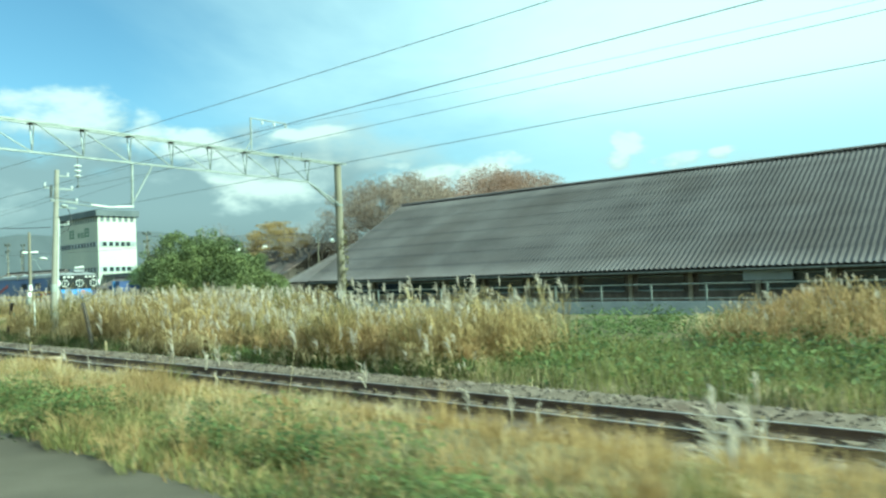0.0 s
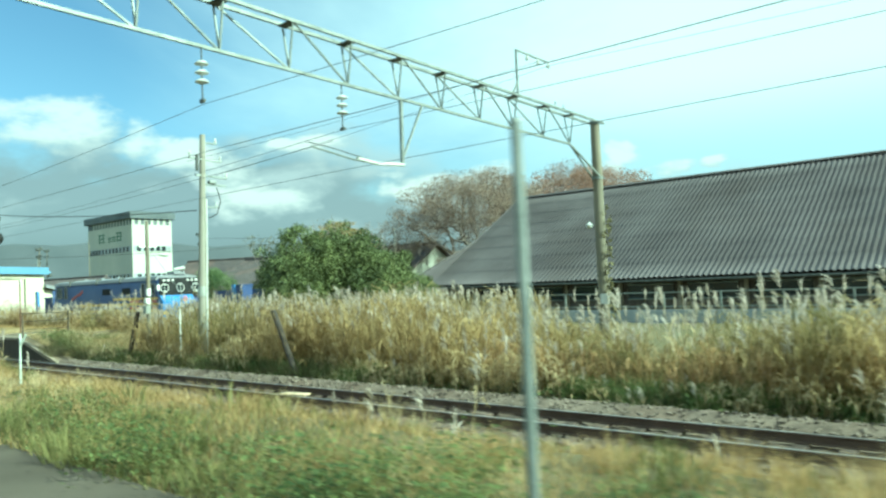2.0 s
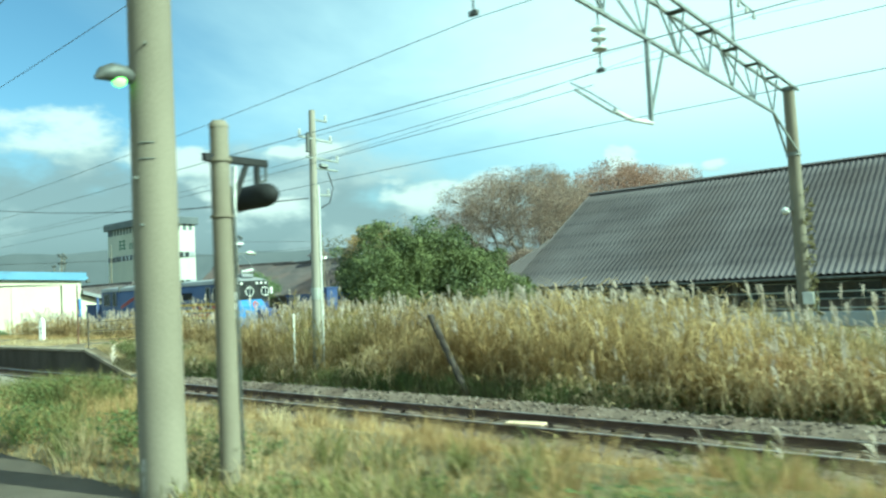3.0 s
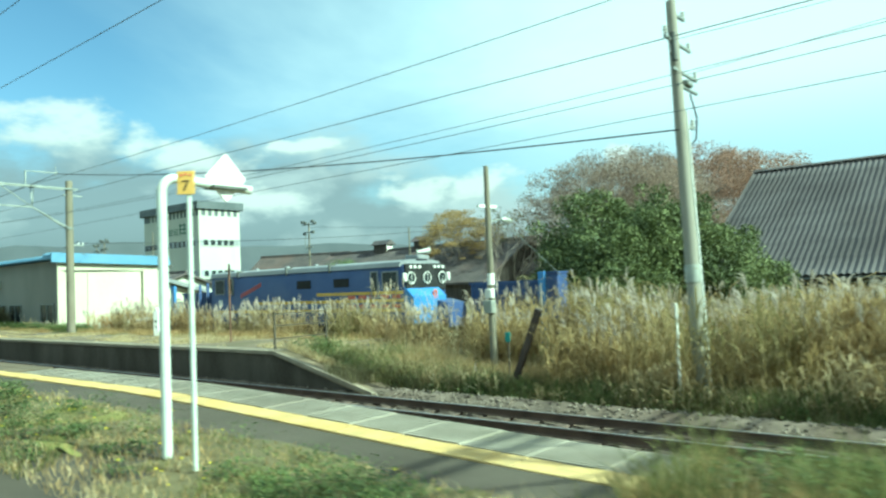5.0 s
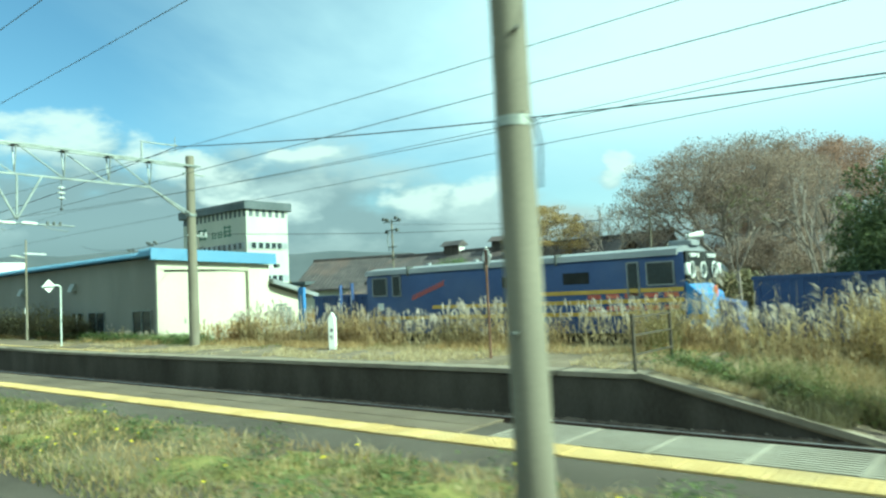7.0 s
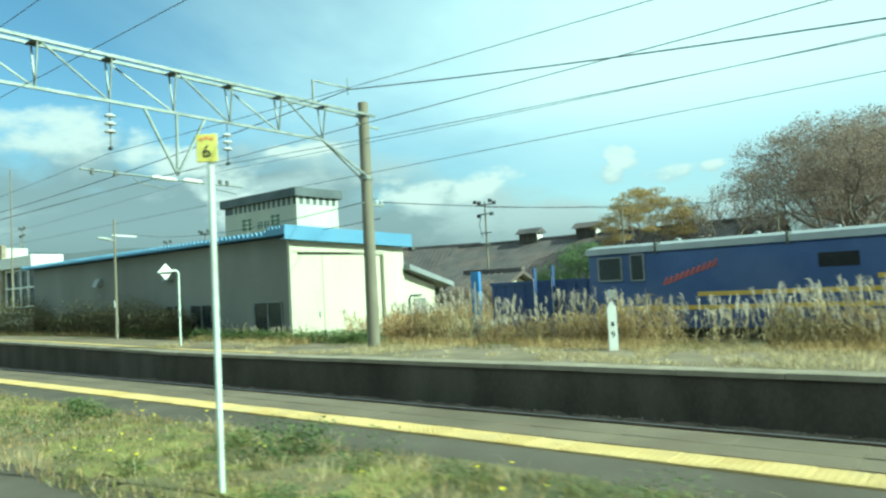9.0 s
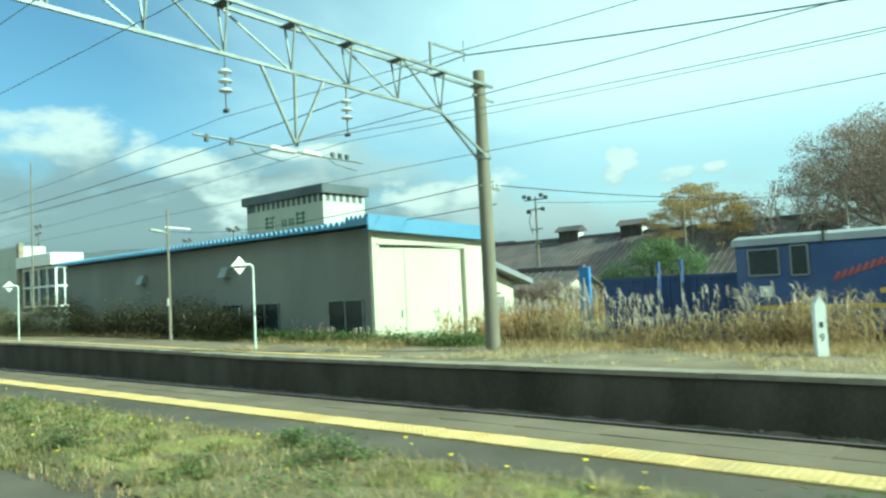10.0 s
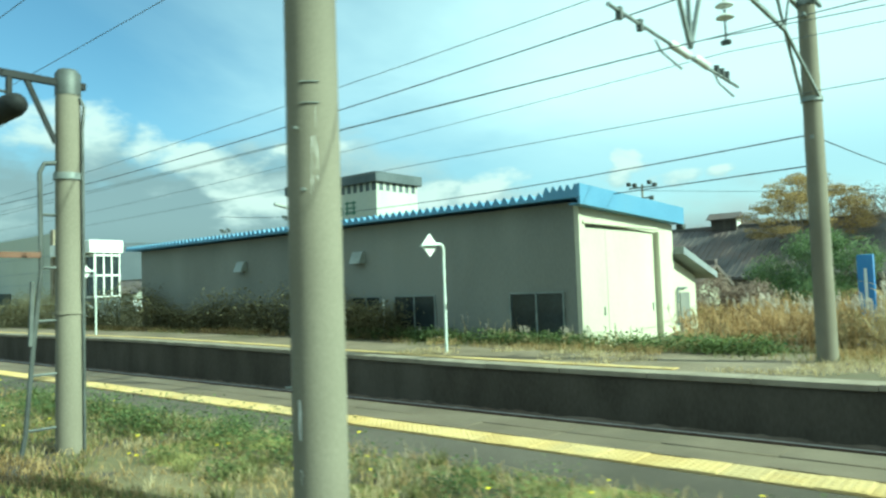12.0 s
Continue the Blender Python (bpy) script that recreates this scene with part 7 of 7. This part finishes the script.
rosettes("shed_weeds", spots(460, -84, -68, 15.9, 17.0, 0.25, 0.5), 48, 0.08, LEAF_WEED, "green weeds along the shed wall", 0.9)
hedge = spots(460, -112, -79, 15.8, 16.9, 0.34, 0.62)
hedge[:, 2] *= 1.5 + 0.5 * cells(hedge[:, 0], hedge[:, 1] * 0.2, 0.45, 91)
rosettes("hedge_shrubs", hedge, 160, 0.095, LEAF_HEDGE, "dull dark shrubs along the shed wall", 1.9)
rosettes("platform_weeds", spots(22, -74, -67.5, 3.3, 4.0, 0.2, 0.42), 420, 0.032, LEAF_WEED, "dense green weeds beside the lamp pole", 0.75)
rosettes("ramp_weeds", spots(130, -46.6, -37.5, 13.0, 15.8, 0.25, 0.6), 130, 0.052, LEAF_WEED, "green weeds beside the platform ramp", 0.8)
turf("waste_grass", 16000, (-13, 16, 13.0, 20), LEAF_GREEN, (0.25, 0.55), (0.014, 0.03), "lush green grass over the waste ground", 41)
turf("waste_grass", 5000, (-33, 16, 12.9, 14.2), LEAF_STRAW, (0.15, 0.5), (0.008, 0.016), "straw-coloured grass at the foot of the ballast", 42, (0.0, 9))

rosettes("platform_weeds", spots(26, -46, -34, 2.6, 3.9, 0.16, 0.36), 330, 0.035, LEAF_WEED, "broad clumps of leafy green weeds on the platform", 0.75)
turf("platform_grass", 14000, (-82, -62.5, 1.85, 2.4), LEAF_GREEN, (0.03, 0.12), (0.007, 0.015), "green grass spreading over the asphalt", 13, (-0.8, 9), (0.4, 1.4))
turf("platform_grass", 8000, (-82, -62.5, 1.85, 2.4), LEAF_DRY, (0.03, 0.1), (0.007, 0.015), "dry grass spreading over the asphalt", 14, (-0.8, 9), (0.4, 1.4))
turf("verge_grass", 9000, (-46, -28, 13.0, 14.8), LEAF_GREEN, (0.2, 0.6), (0.009, 0.018), "rank green grass before the reeds", 15, (-0.5, 9), (0.3, 0.9))
turf("verge_grass", 12000, (-46, -28, 13.0, 15.6), LEAF_HEDGE, (0.25, 0.7), (0.008, 0.016), "dull olive grass before the reeds", 16, (-0.5, 9), (0.3, 0.9))
turf("verge_grass", 5000, (-45, -39.6, 14.2, 15.7), LEAF_DRY, (0.25, 0.65), (0.008, 0.016), "golden grass round the small pole", 17, (-0.8, 9), (0.3, 0.9))
turf("verge_grass", 4200, (-46.5, -37, 13.4, 16.2), LEAF_STRAW, (0.3, 0.8), (0.006, 0.012), "pale straw grass before the reeds", 20, (-0.6, 9), (0.3, 0.9))
turf("verge_grass", 9000, (-45.5, -34, 12.2, 13.3), LEAF_HEDGE, (0.12, 0.4), (0.008, 0.016), "dull weeds creeping over the ballast shoulder", 23, (-0.35, 9), (0.3, 1.0))
tussocks("verge_tussocks", 150, (-44.8, -39.4, 13.3, 15.9), 60, (0.2, 0.45), (0.4, 0.85), (0.005, 0.011), LEAF_FADED, "rank brown grass round the small pole")
tussocks("verge_tussocks", 90, (-46.0, -38.5, 13.2, 15.6), 60, (0.2, 0.45), (0.3, 0.7), (0.007, 0.014), LEAF_GREEN, "rank green grass round the small pole")
rosettes("hollow_weeds", spots(60, -43.8, -40.8, 15.8, 24.0, 0.3, 0.6), 70, 0.07, LEAF_WEED, "dark weeds in the hollow before the evergreen", 1.6)
turf("ramp_grass", 8000, (-47.5, -44.3, 12.7, 14.6), LEAF_STRAW, (0.05, 0.26), (0.007, 0.016), "straw tufts on the platform ramp", 18, (-0.1, 9), (0.5, 1.6))
turf("ramp_grass", 3500, (-47.5, -44.3, 13.4, 14.6), LEAF_GREEN, (0.05, 0.2), (0.008, 0.016), "green tufts on the platform ramp", 19, (0.0, 9), (0.4, 1.2))
tussocks("bank_end_grass", 46, (-33.4, -30.2, 4.3, 6.3), 90, (0.25, 0.5), (0.3, 0.6), (0.006, 0.012), LEAF_GREEN, "overgrown olive grass at the platform end")
tussocks("bank_end_grass", 22, (-33.2, -30.2, 4.6, 6.3), 60, (0.2, 0.45), (0.35, 0.65), (0.004, 0.008), LEAF_DRY, "golden grass at the platform end")
rosettes("bank_weeds", spots(14, -32.8, -30.4, 4.4, 5.8, 0.3, 0.5), 420, 0.04, LEAF_WEED, "leafy weeds at the platform end", 0.9)
rosettes("platform_weeds", [(-62.9, 3.0, 0.25), (-60.9, 4.05, 0.15), (-60.1, 3.85, 0.2), (-56.4, 3.68, 0.3), (-56.2, 3.95, 0.25), (-40.5, 3.33, 0.28), (-43.2, 3.5, 0.3), (-42.2, 3.86, 0.24), (-35.1, 3.3, 0.3), (-34.6, 3.3, 0.28)], 620, 0.034, LEAF_WEED, "dense rounded clumps of green weeds on the platform", 1.0)
# yellow flowers
fl = np.stack([np.concatenate([rng.uniform(-78, -33.5, 150), rng.normal(-42.0, 1.7, 42)]), np.concatenate([rng.uniform(2.6, 4.2, 150), rng.uniform(2.9, 4.1, 42)])], -1)
fv, fq = [], []
for i, (x, y) in enumerate(fl):
    z = float(surface(np.array(x), np.array(y))) + random.uniform(0.07, 0.2)
    r = random.uniform(0.010, 0.02)
    fv += [(x + r * math.cos(a), y + r * math.sin(a) , z + 0.3 * r * math.sin(a * 2)) for a in [k * math.pi / 3 for k in range(6)]] + [(x, y, z + r * 0.5)]
    fq += [(7 * i + k, 7 * i + (k + 1) % 6, 7 * i + 6) for k in range(6)]
tagged(new("dandelions", sheet("dandelions", fv, [], fq, FLOWER)), "small yellow dandelion flowers among platform weeds", "flowers", "", "stuff")
blades(fl[:, 0], fl[:, 1], surface(fl[:, 0], fl[:, 1]), np.full(len(fl), 0.16), np.full(len(fl), 0.005), np.full(len(fl), 0.05), LEAF_GREEN, "dandelion_stalks")
tagged(bpy.data.objects["dandelion_stalks"], "thin green flower stalks on the platform", "flowers", "", "stuff")


# tall reeds with silver plumes
def reeds(name, x, y, height, leaf_mat, label, leaves=6, plume_share=0.7, plume_size=1.0, leaf_len=0.9):
    n = len(x)
    z = ground_height(x, y)
    h = height * (0.62 + 0.52 * rng.random(n) ** 0.8)
    la = rng.uniform(0, 2 * np.pi, n)
    lean = rng.uniform(0.02, 0.30, n)
    tip = np.stack([x + np.cos(la) * lean * h, y + np.sin(la) * lean * h, z + h], -1)
    root = np.stack([x, y, z - 0.05], -1)
    # stalks
    f = rng.uniform(0, np.pi, n)
    s = np.stack([np.cos(f), np.sin(f), 0 * f], -1) * 0.006
    v = np.stack([root - s, root + s, tip + s * 0.5, tip - s * 0.5], 1)
    verts, quads = [v.reshape(-1, 3)], [np.arange(4 * n).reshape(-1, 4)]
    # arching leaves
    m = n * leaves
    base_t = rng.uniform(0.05, 0.82, m)
    own = np.repeat(np.arange(n), leaves)
    b = root[own] + (tip - root)[own] * base_t[:, None]
    a = rng.uniform(0, 2 * np.pi, m)
    ln = leaf_len * rng.uniform(0.5, 1.15, m) * (h[own] / 2.0)
    out = np.stack([np.cos(a), np.sin(a), 0 * a], -1)
    side = np.stack([-np.sin(a), np.cos(a), rng.normal(0, 0.3, m)], -1) * (0.010 * rng.uniform(0.7, 1.6, m))[:, None]
    up_ = np.array([0, 0, 1.0])
    p1 = b + out * (ln * 0.22)[:, None] + up_ * (ln * 0.48)[:, None]
    p2 = b + out * (ln * 0.55)[:, None] + up_ * (ln * 0.62)[:, None]
    p3 = b + out * (ln * 0.9)[:, None] + up_ * (ln * rng.uniform(0.1, 0.6, m))[:, None]
    k0 = 4 * n
    lv = np.stack([b - side * 0.6, b + side * 0.6, p1 + side, p1 - side, p2 + side * 0.8, p2 - side * 0.8, p3], 1)
    verts.append(lv.reshape(-1, 3))
    k = k0 + np.arange(m)[:, None] * 7
    quads += [k + np.array([[0, 1, 2, 3]]), k + np.array([[3, 2, 4, 5]])]
    tris = k + np.array([[5, 4, 6]])
    body = new(name, sheet(name, np.concatenate(verts), np.concatenate(quads), tris, leaf_mat))
    tagged(body, label, "reeds", "", "stuff")
    # plumes
    patch = 1.0 if plume_share > 0.9 else np.clip(0.8 + 1.1 * cells(x, y, 0.55, 90), 0.05, 2.2)
    tall = (h > 0.97 * height) * 2.3 if plume_share < 0.9 else 1.0
    sel = np.where(rng.random(n) < plume_share * patch * tall)[0]
    strands = 11
    q = len(sel) * strands
    own = np.repeat(sel, strands)
    drift = np.repeat(rng.normal([-0.3, -0.1], 0.28, (len(sel), 2)), strands, 0)
    t = np.tile(np.linspace(0, 1, strands), len(sel))
    size = plume_size * np.repeat(rng.uniform(0.7, 1.25, len(sel)), strands)
    st = tip[own] + np.stack([0 * t, 0 * t, (t - 0.35) * 0.20 * size], -1)
    d = np.concatenate([drift + rng.normal(0, 0.16, (q, 2)), rng.uniform(0.7, 1.2, (q, 1))], 1)
    d /= np.linalg.norm(d, axis=1)[:, None]
    ln = 0.20 * size * rng.uniform(0.7, 1.2, q)
    mid = st + d * (ln * 0.55)[:, None]
    end = st + d * (ln)[:, None] * np.array([1.25, 1.25, 0.75])
    w = np.cross(d, rng.normal(size=(q, 3)))
    w /= np.linalg.norm(w, axis=1)[:, None]
    w *= (0.011 * size)[:, None]
    pv = np.stack([st - w * 0.4, st + w * 0.4, mid + w, mid - w, end], 1).reshape(-1, 3)
    k = np.arange(q)[:, None] * 5
    ob = new("reed_plumes", sheet("reed_plumes", pv, k + np.array([[0, 1, 2, 3]]), k + np.array([[3, 2, 4]]), PLUME))
    tagged(ob, "silvery drooping reed plumes catching the sun", "reeds", "", "stuff")


def open_gap(x, y):
    """Where no reeds grow: round the small pole, and a narrow way in towards the evergreen."""
    return ((x > -44.6) & (x < -39.6) & (y > 13.2) & (y < 15.7)) | ((np.abs(x + 40.85 + 0.31 * (y - 14.5)) < 0.5) & (y > 14.3))


def reed_bed(n, x0, x1, y0, y1, seed, cut=-0.6):
    x, y = strew(n, x0, x1, y0, y1)
    keep = (cells(x, y, 0.35, seed) > cut) & ~open_gap(x, y)
    return x[keep], y[keep]


def clumped(n, each, x0, x1, y0, y1, spread, seed):
    """Stems gathered in clumps of unlike height; gives x, y and a height factor."""
    r = np.random.default_rng(seed)
    cx, cy = r.uniform(x0, x1, n), r.uniform(y0, y1, n)
    size = r.uniform(0.72, 1.12, n)
    own = np.repeat(np.arange(n), each)
    x_ = cx[own] + r.normal(0, spread, len(own)) * size[own]
    y_ = np.clip(cy[own] + r.normal(0, spread, len(own)) * size[own], y0 - 0.25, y1 + 0.4)
    far_off = np.hypot(x_ - cx[own], y_ - cy[own]) / spread
    keep = ~open_gap(x_, y_)
    return x_[keep], y_[keep], (size[own] * (1.06 - 0.10 * np.clip(far_off, 0, 3)))[keep]


x, y, lump = clumped(250, 26, -42.3, -10.9, 13.7, 18.3, 0.42, 51)
rise_ = 1.60 + 0.18 * ease(-x, 26.0, 31.0) - 0.55 * ease(-x, 16.0, 19.0) * (1 - ease(-x, 22.5, 27.0))
reeds("reed_bed", x, y, (rise_ + 0.30 * cells(x, y, 0.45, 52)) * lump * 1.04, LEAF_OLIVE, "tall olive and golden reeds crowding the track side", 8, 0.17, 1.0, 1.0)
x, y = reed_bed(2400, -46, -29.0, 18.5, 26, 53, -0.5)
reeds("reed_bed", x, y, 1.05 + 0.5 * ease(-x, 25.0, 32.0) + 0.2 * cells(x, y, 0.3, 54), LEAF_OLIVE, "tall reeds behind the track-side bed", 6, 0.3, 1.0, 1.0)
x, y = reed_bed(470, -44, -10.6, 14.2, 17.6, 71, -0.5)
reeds("reed_bed", x, y, 1.95 - 0.25 * ease(-x, 17.0, 19.0) * (1 - ease(-x, 23.0, 27.0)), LEAF_STRAW, "single tall plumed reeds above the bed", 3, 1.0, 1.15, 0.7)
x, y = reed_bed(1200, -42.5, -10.4, 13.05, 14.0, 75, -0.6)
reeds("reed_fringe", x, y, 0.62 + 0.3 * cells(x, y, 0.7, 76), LEAF_STRAW, "low straw stalks at the front of the reeds", 6, 0.05, 0.8, 1.0)
tussocks("reed_foot_grass", 300, (-46.0, -10.8, 13.0, 13.9), 70, (0.2, 0.45), (0.3, 0.75), (0.008, 0.016), LEAF_WEED, "rank dark green grass at the foot of the reeds", (0.3, 108, -0.45))
tussocks("reed_foot_grass", 160, (-46.0, -10.8, 13.0, 13.8), 50, (0.15, 0.4), (0.3, 0.7), (0.005, 0.010), LEAF_HEDGE, "dull withered grass at the foot of the reeds", (0.3, 109, -0.4))
x, y = reed_bed(22, -27, -10, 12.9, 13.7, 77, -0.9)
reeds("reed_fringe", x, y, np.full(len(x), 1.0), LEAF_STRAW, "large pale plumes before the reed bed", 4, 1.0, 1.25, 0.7)
x, y = reed_bed(1700, -67.6, -45, 16.3, 18.0, 55, -0.45)
reeds("yard_reeds", x, y, 0.9 + 0.28 * cells(x, y, 0.5, 56), LEAF_FADED, "faded brown reeds and dry weeds behind the far platform", 7, 0.14, 0.8, 0.8)
x, y = reed_bed(420, -66.6, -45, 16.6, 18.3, 73, -0.5)
reeds("yard_reeds", x, y, 1.12 + 0.08 * ease(-x, 60.0, 64.0) + 0.16 * cells(x, y, 0.5, 74), LEAF_STRAW, "tall plumed reeds before the rail vehicle", 4, 1.0, 1.0, 0.7)
x, y = reed_bed(1500, -49, -41.5, 14.6, 18, 57, -0.9)
clear = (x > -46.5) | (y > 15.5)
x, y = x[clear], y[clear]
reeds("yard_reeds", x, y, 1.38 + 0.2 * cells(x, y, 0.5, 58), LEAF_OLIVE, "golden reeds round the platform end", 7, 0.4)
x, y = reed_bed(260, -78, -71.0, 16.0, 17.0, 61, -0.2)
reeds("shed_reeds", x, y, np.full(len(x), 0.5), LEAF_STRAW, "sparse dry stalks before the shed doors", 6, 0.3, 0.7, 0.6)
x, y = reed_bed(340, -71, -66.6, 17.4, 20.5, 66, -0.8)
reeds("yard_reeds", x, y, 0.95 + 0.2 * cells(x, y, 0.5, 67), LEAF_RUSSET, "russet reeds beside the shed gable", 7, 0.3, 0.8, 0.8)
x, y = reed_bed(1000, -27, -11, 13.4, 15.6, 68, -0.1)
reeds("reed_bed", x, y, 1.1 + 0.25 * cells(x, y, 0.4, 69), LEAF_RUSSET, "golden russet reeds among the olive ones", 7, 0.15, 0.9, 0.9)
x, y = reed_bed(70, -77.5, -71.2, 16.1, 16.9, 62, -0.1)
reeds("shed_reeds", x, y, np.full(len(x), 0.85), LEAF_STRAW, "taller dry reeds at the shed corner", 5, 0.5, 0.8, 0.6)
x, y = reed_bed(2000, -7.5, 14, 19.5, 26.5, 63, -0.7)
reeds("thicket", x, y, 1.3 + 0.25 * cells(x, y, 0.4, 64), LEAF_RUSSET, "russet and golden thicket beyond the green weeds", 8, 0.12, 0.8)
x, y = reed_bed(520, -8.5, 6, 20, 22.5, 65, -0.2)
reeds("thicket", x, y, np.full(len(x), 0.85), LEAF_STRAW, "pale collapsed dead stalks beyond the green weeds", 7, 0.05, 0.8)
# lone plumes on the near bank
px = np.array([4.6, 5.3, 5.0, 1.6, -2.5, -2.8, -7.6, -8.2, -11.8, -12.0, -18.8, -13.6, 2.9])
py = np.array([4.2, 4.6, 4.4, 6.9, 6.8, 7.9, 7.1, 6.2, 7.5, 7.9, 6.8, 6.4, 5.6])
reeds("bank_reeds", px, py, np.where(py < 5, 0.8, 1.15), LEAF_STRAW, "lone reed stalks on the near bank", 3, 1.0, 1.1, 0.5)

px, py = rng.uniform(-23, -4, 13), rng.uniform(7.0, 8.6, 13)
reeds("bank_reeds", px, py, rng.uniform(0.7, 1.1, 13), LEAF_STRAW, "scattered pale plumes along the edge of the ballast", 2, 1.0, 1.25, 0.5)
px, py = np.array([-31.9, -31.6, -31.2, -30.9]), np.array([5.9, 6.2, 6.0, 6.6])
reeds("bank_reeds", px, py, np.full(4, 0.85), LEAF_STRAW, "drooping pale plumes at the platform end", 4, 1.0, 1.1, 0.6)
# large plumes close to the line
px, py = np.array([-1.5, -1.62, -1.38, -1.9, -0.6]), np.array([4.3, 4.5, 4.15, 6.2, 4.0])
reeds("bank_reeds", px, py, np.full(5, 0.42), LEAF_STRAW, "large silvery reed plumes bending over the bank", 3, 1.0, 1.0, 0.5)
x, y = reed_bed(1500, -84, -61, 24, 31, 79, -0.9)
reeds("yard_thicket", x, y, 0.9 + 0.25 * cells(x, y, 0.5, 80), LEAF_RUSSET, "russet thicket behind the containers", 8, 0.1, 0.8)
x, y = reed_bed(170, -51, -45.5, 16.4, 18.0, 81, -0.9)
reeds("yard_reeds", x, y, np.full(len(x), 1.75), LEAF_STRAW, "tall plumed reeds before the rail vehicle", 5, 0.8, 1.0, 0.8)
# ---------------------------------------------------------------- platform pieces
tile = Shape().box(-0.148, 0.148, -0.163, 0.163, -0.03, 0.0, 0.004)
for i in range(5):
    for j in range(5):
        cx, cy = -0.118 + 0.059 * i, -0.126 + 0.063 * j
        tile.add([(cx - 0.017, cy - 0.017, 0.0), (cx + 0.017, cy - 0.017, 0.0), (cx + 0.017, cy + 0.017, 0.0), (cx - 0.017, cy + 0.017, 0.0),
                  (cx - 0.009, cy - 0.009, 0.006), (cx + 0.009, cy - 0.009, 0.006), (cx + 0.009, cy + 0.009, 0.006), (cx - 0.009, cy + 0.009, 0.006)],
                 [(4, 5, 6, 7), (0, 1, 5, 4), (1, 2, 6, 5), (2, 3, 7, 6), (3, 0, 4, 7)])
tile_mesh = tile.mesh("tactile_tile", TACTILE, smooth=False)
edge_mesh = Shape().box(-0.4495, 0.4495, -0.19, 0.19, -0.14, 0.0, 0.006).mesh("edge_slab", EDGE_SLAB)
inner_mesh = Shape().box(-0.4495, 0.4495, -0.165, 0.165, -0.05, 0.0, 0.004).mesh("inner_slab", EDGE_SLAB)
slat = Shape()
for k in range(11):
    y0 = -0.36 + k * 0.0655
    slat.box(-0.345, 0.345, y0 + 0.026, y0 + 0.0655, -0.045, 0.0)
for x0, x1 in ((-0.366, -0.345), (0.345, 0.366)):
    slat.box(x0, x1, -0.362, 0.362, -0.045, 0.001)
slat.box(-0.366, 0.366, -0.362, 0.362, -0.1, -0.042)
slat_mesh = slat.mesh("slatted_slab", SLAT_SLAB, smooth=False)


def slope_at(x):
    return math.degrees(math.atan2(near_top(x + 0.2) - near_top(x - 0.2), 0.4))


def lay(name, mesh, x, y, lift=0.0, wob=0.4):
    ob = new(name, mesh)
    ob.parent = near_platform
    ob.matrix_local = pose(x, y, near_top(x) + lift + random.uniform(-0.003, 0.003), random.uniform(-wob, wob), -slope_at(x), random.uniform(-0.3, 0.3))


x = RAMP_X - 0.3
while x > -88:
    lay("tactile_tile", tile_mesh, x, 5.093)
    x -= 0.3
x = RAMP_X + 0.15
while x > -45.9:
    lay("slatted_slab", slat_mesh, x, 5.63)
    x -= 0.74
x = -46.6
while x > -92:
    lay("edge_slab", edge_mesh, x, 5.82)
    lay("inner_slab", inner_mesh, x, 5.445)
    x -= 0.9

# far platform edge: pale slabs, with a yellow line beyond the joint
far_edge_mesh = Shape().box(-0.895, 0.895, -0.25, 0.25, -0.1, 0.0, 0.006).mesh("far_edge_slab", PALE_KERB)
far_tile_mesh = Shape().box(-0.148, 0.148, -0.15, 0.15, -0.02, 0.0, 0.004).mesh("far_tactile_tile", TACTILE)
x = -48.4
while x > -112:
    ob = new("edge_slab", far_edge_mesh)
    ob.parent = far_platform
    ob.matrix_local = pose(x, FAR_EDGE + 0.25, far_top(x) + random.uniform(-0.004, 0.004), 0, math.degrees(math.atan2(far_top(x - 0.3) - far_top(x + 0.3), 0.6)), random.uniform(-0.1, 0.1))
    x -= 1.8
x = -69.0
while x > -110:
    ob = new("tactile_tile", far_tile_mesh)
    ob.parent = far_platform
    ob.matrix_local = pose(x, FAR_EDGE + 0.72, far_top(x) + 0.016, 0, math.degrees(math.atan2(far_top(x - 0.3) - far_top(x + 0.3), 0.6)), 0)
    x -= 0.3
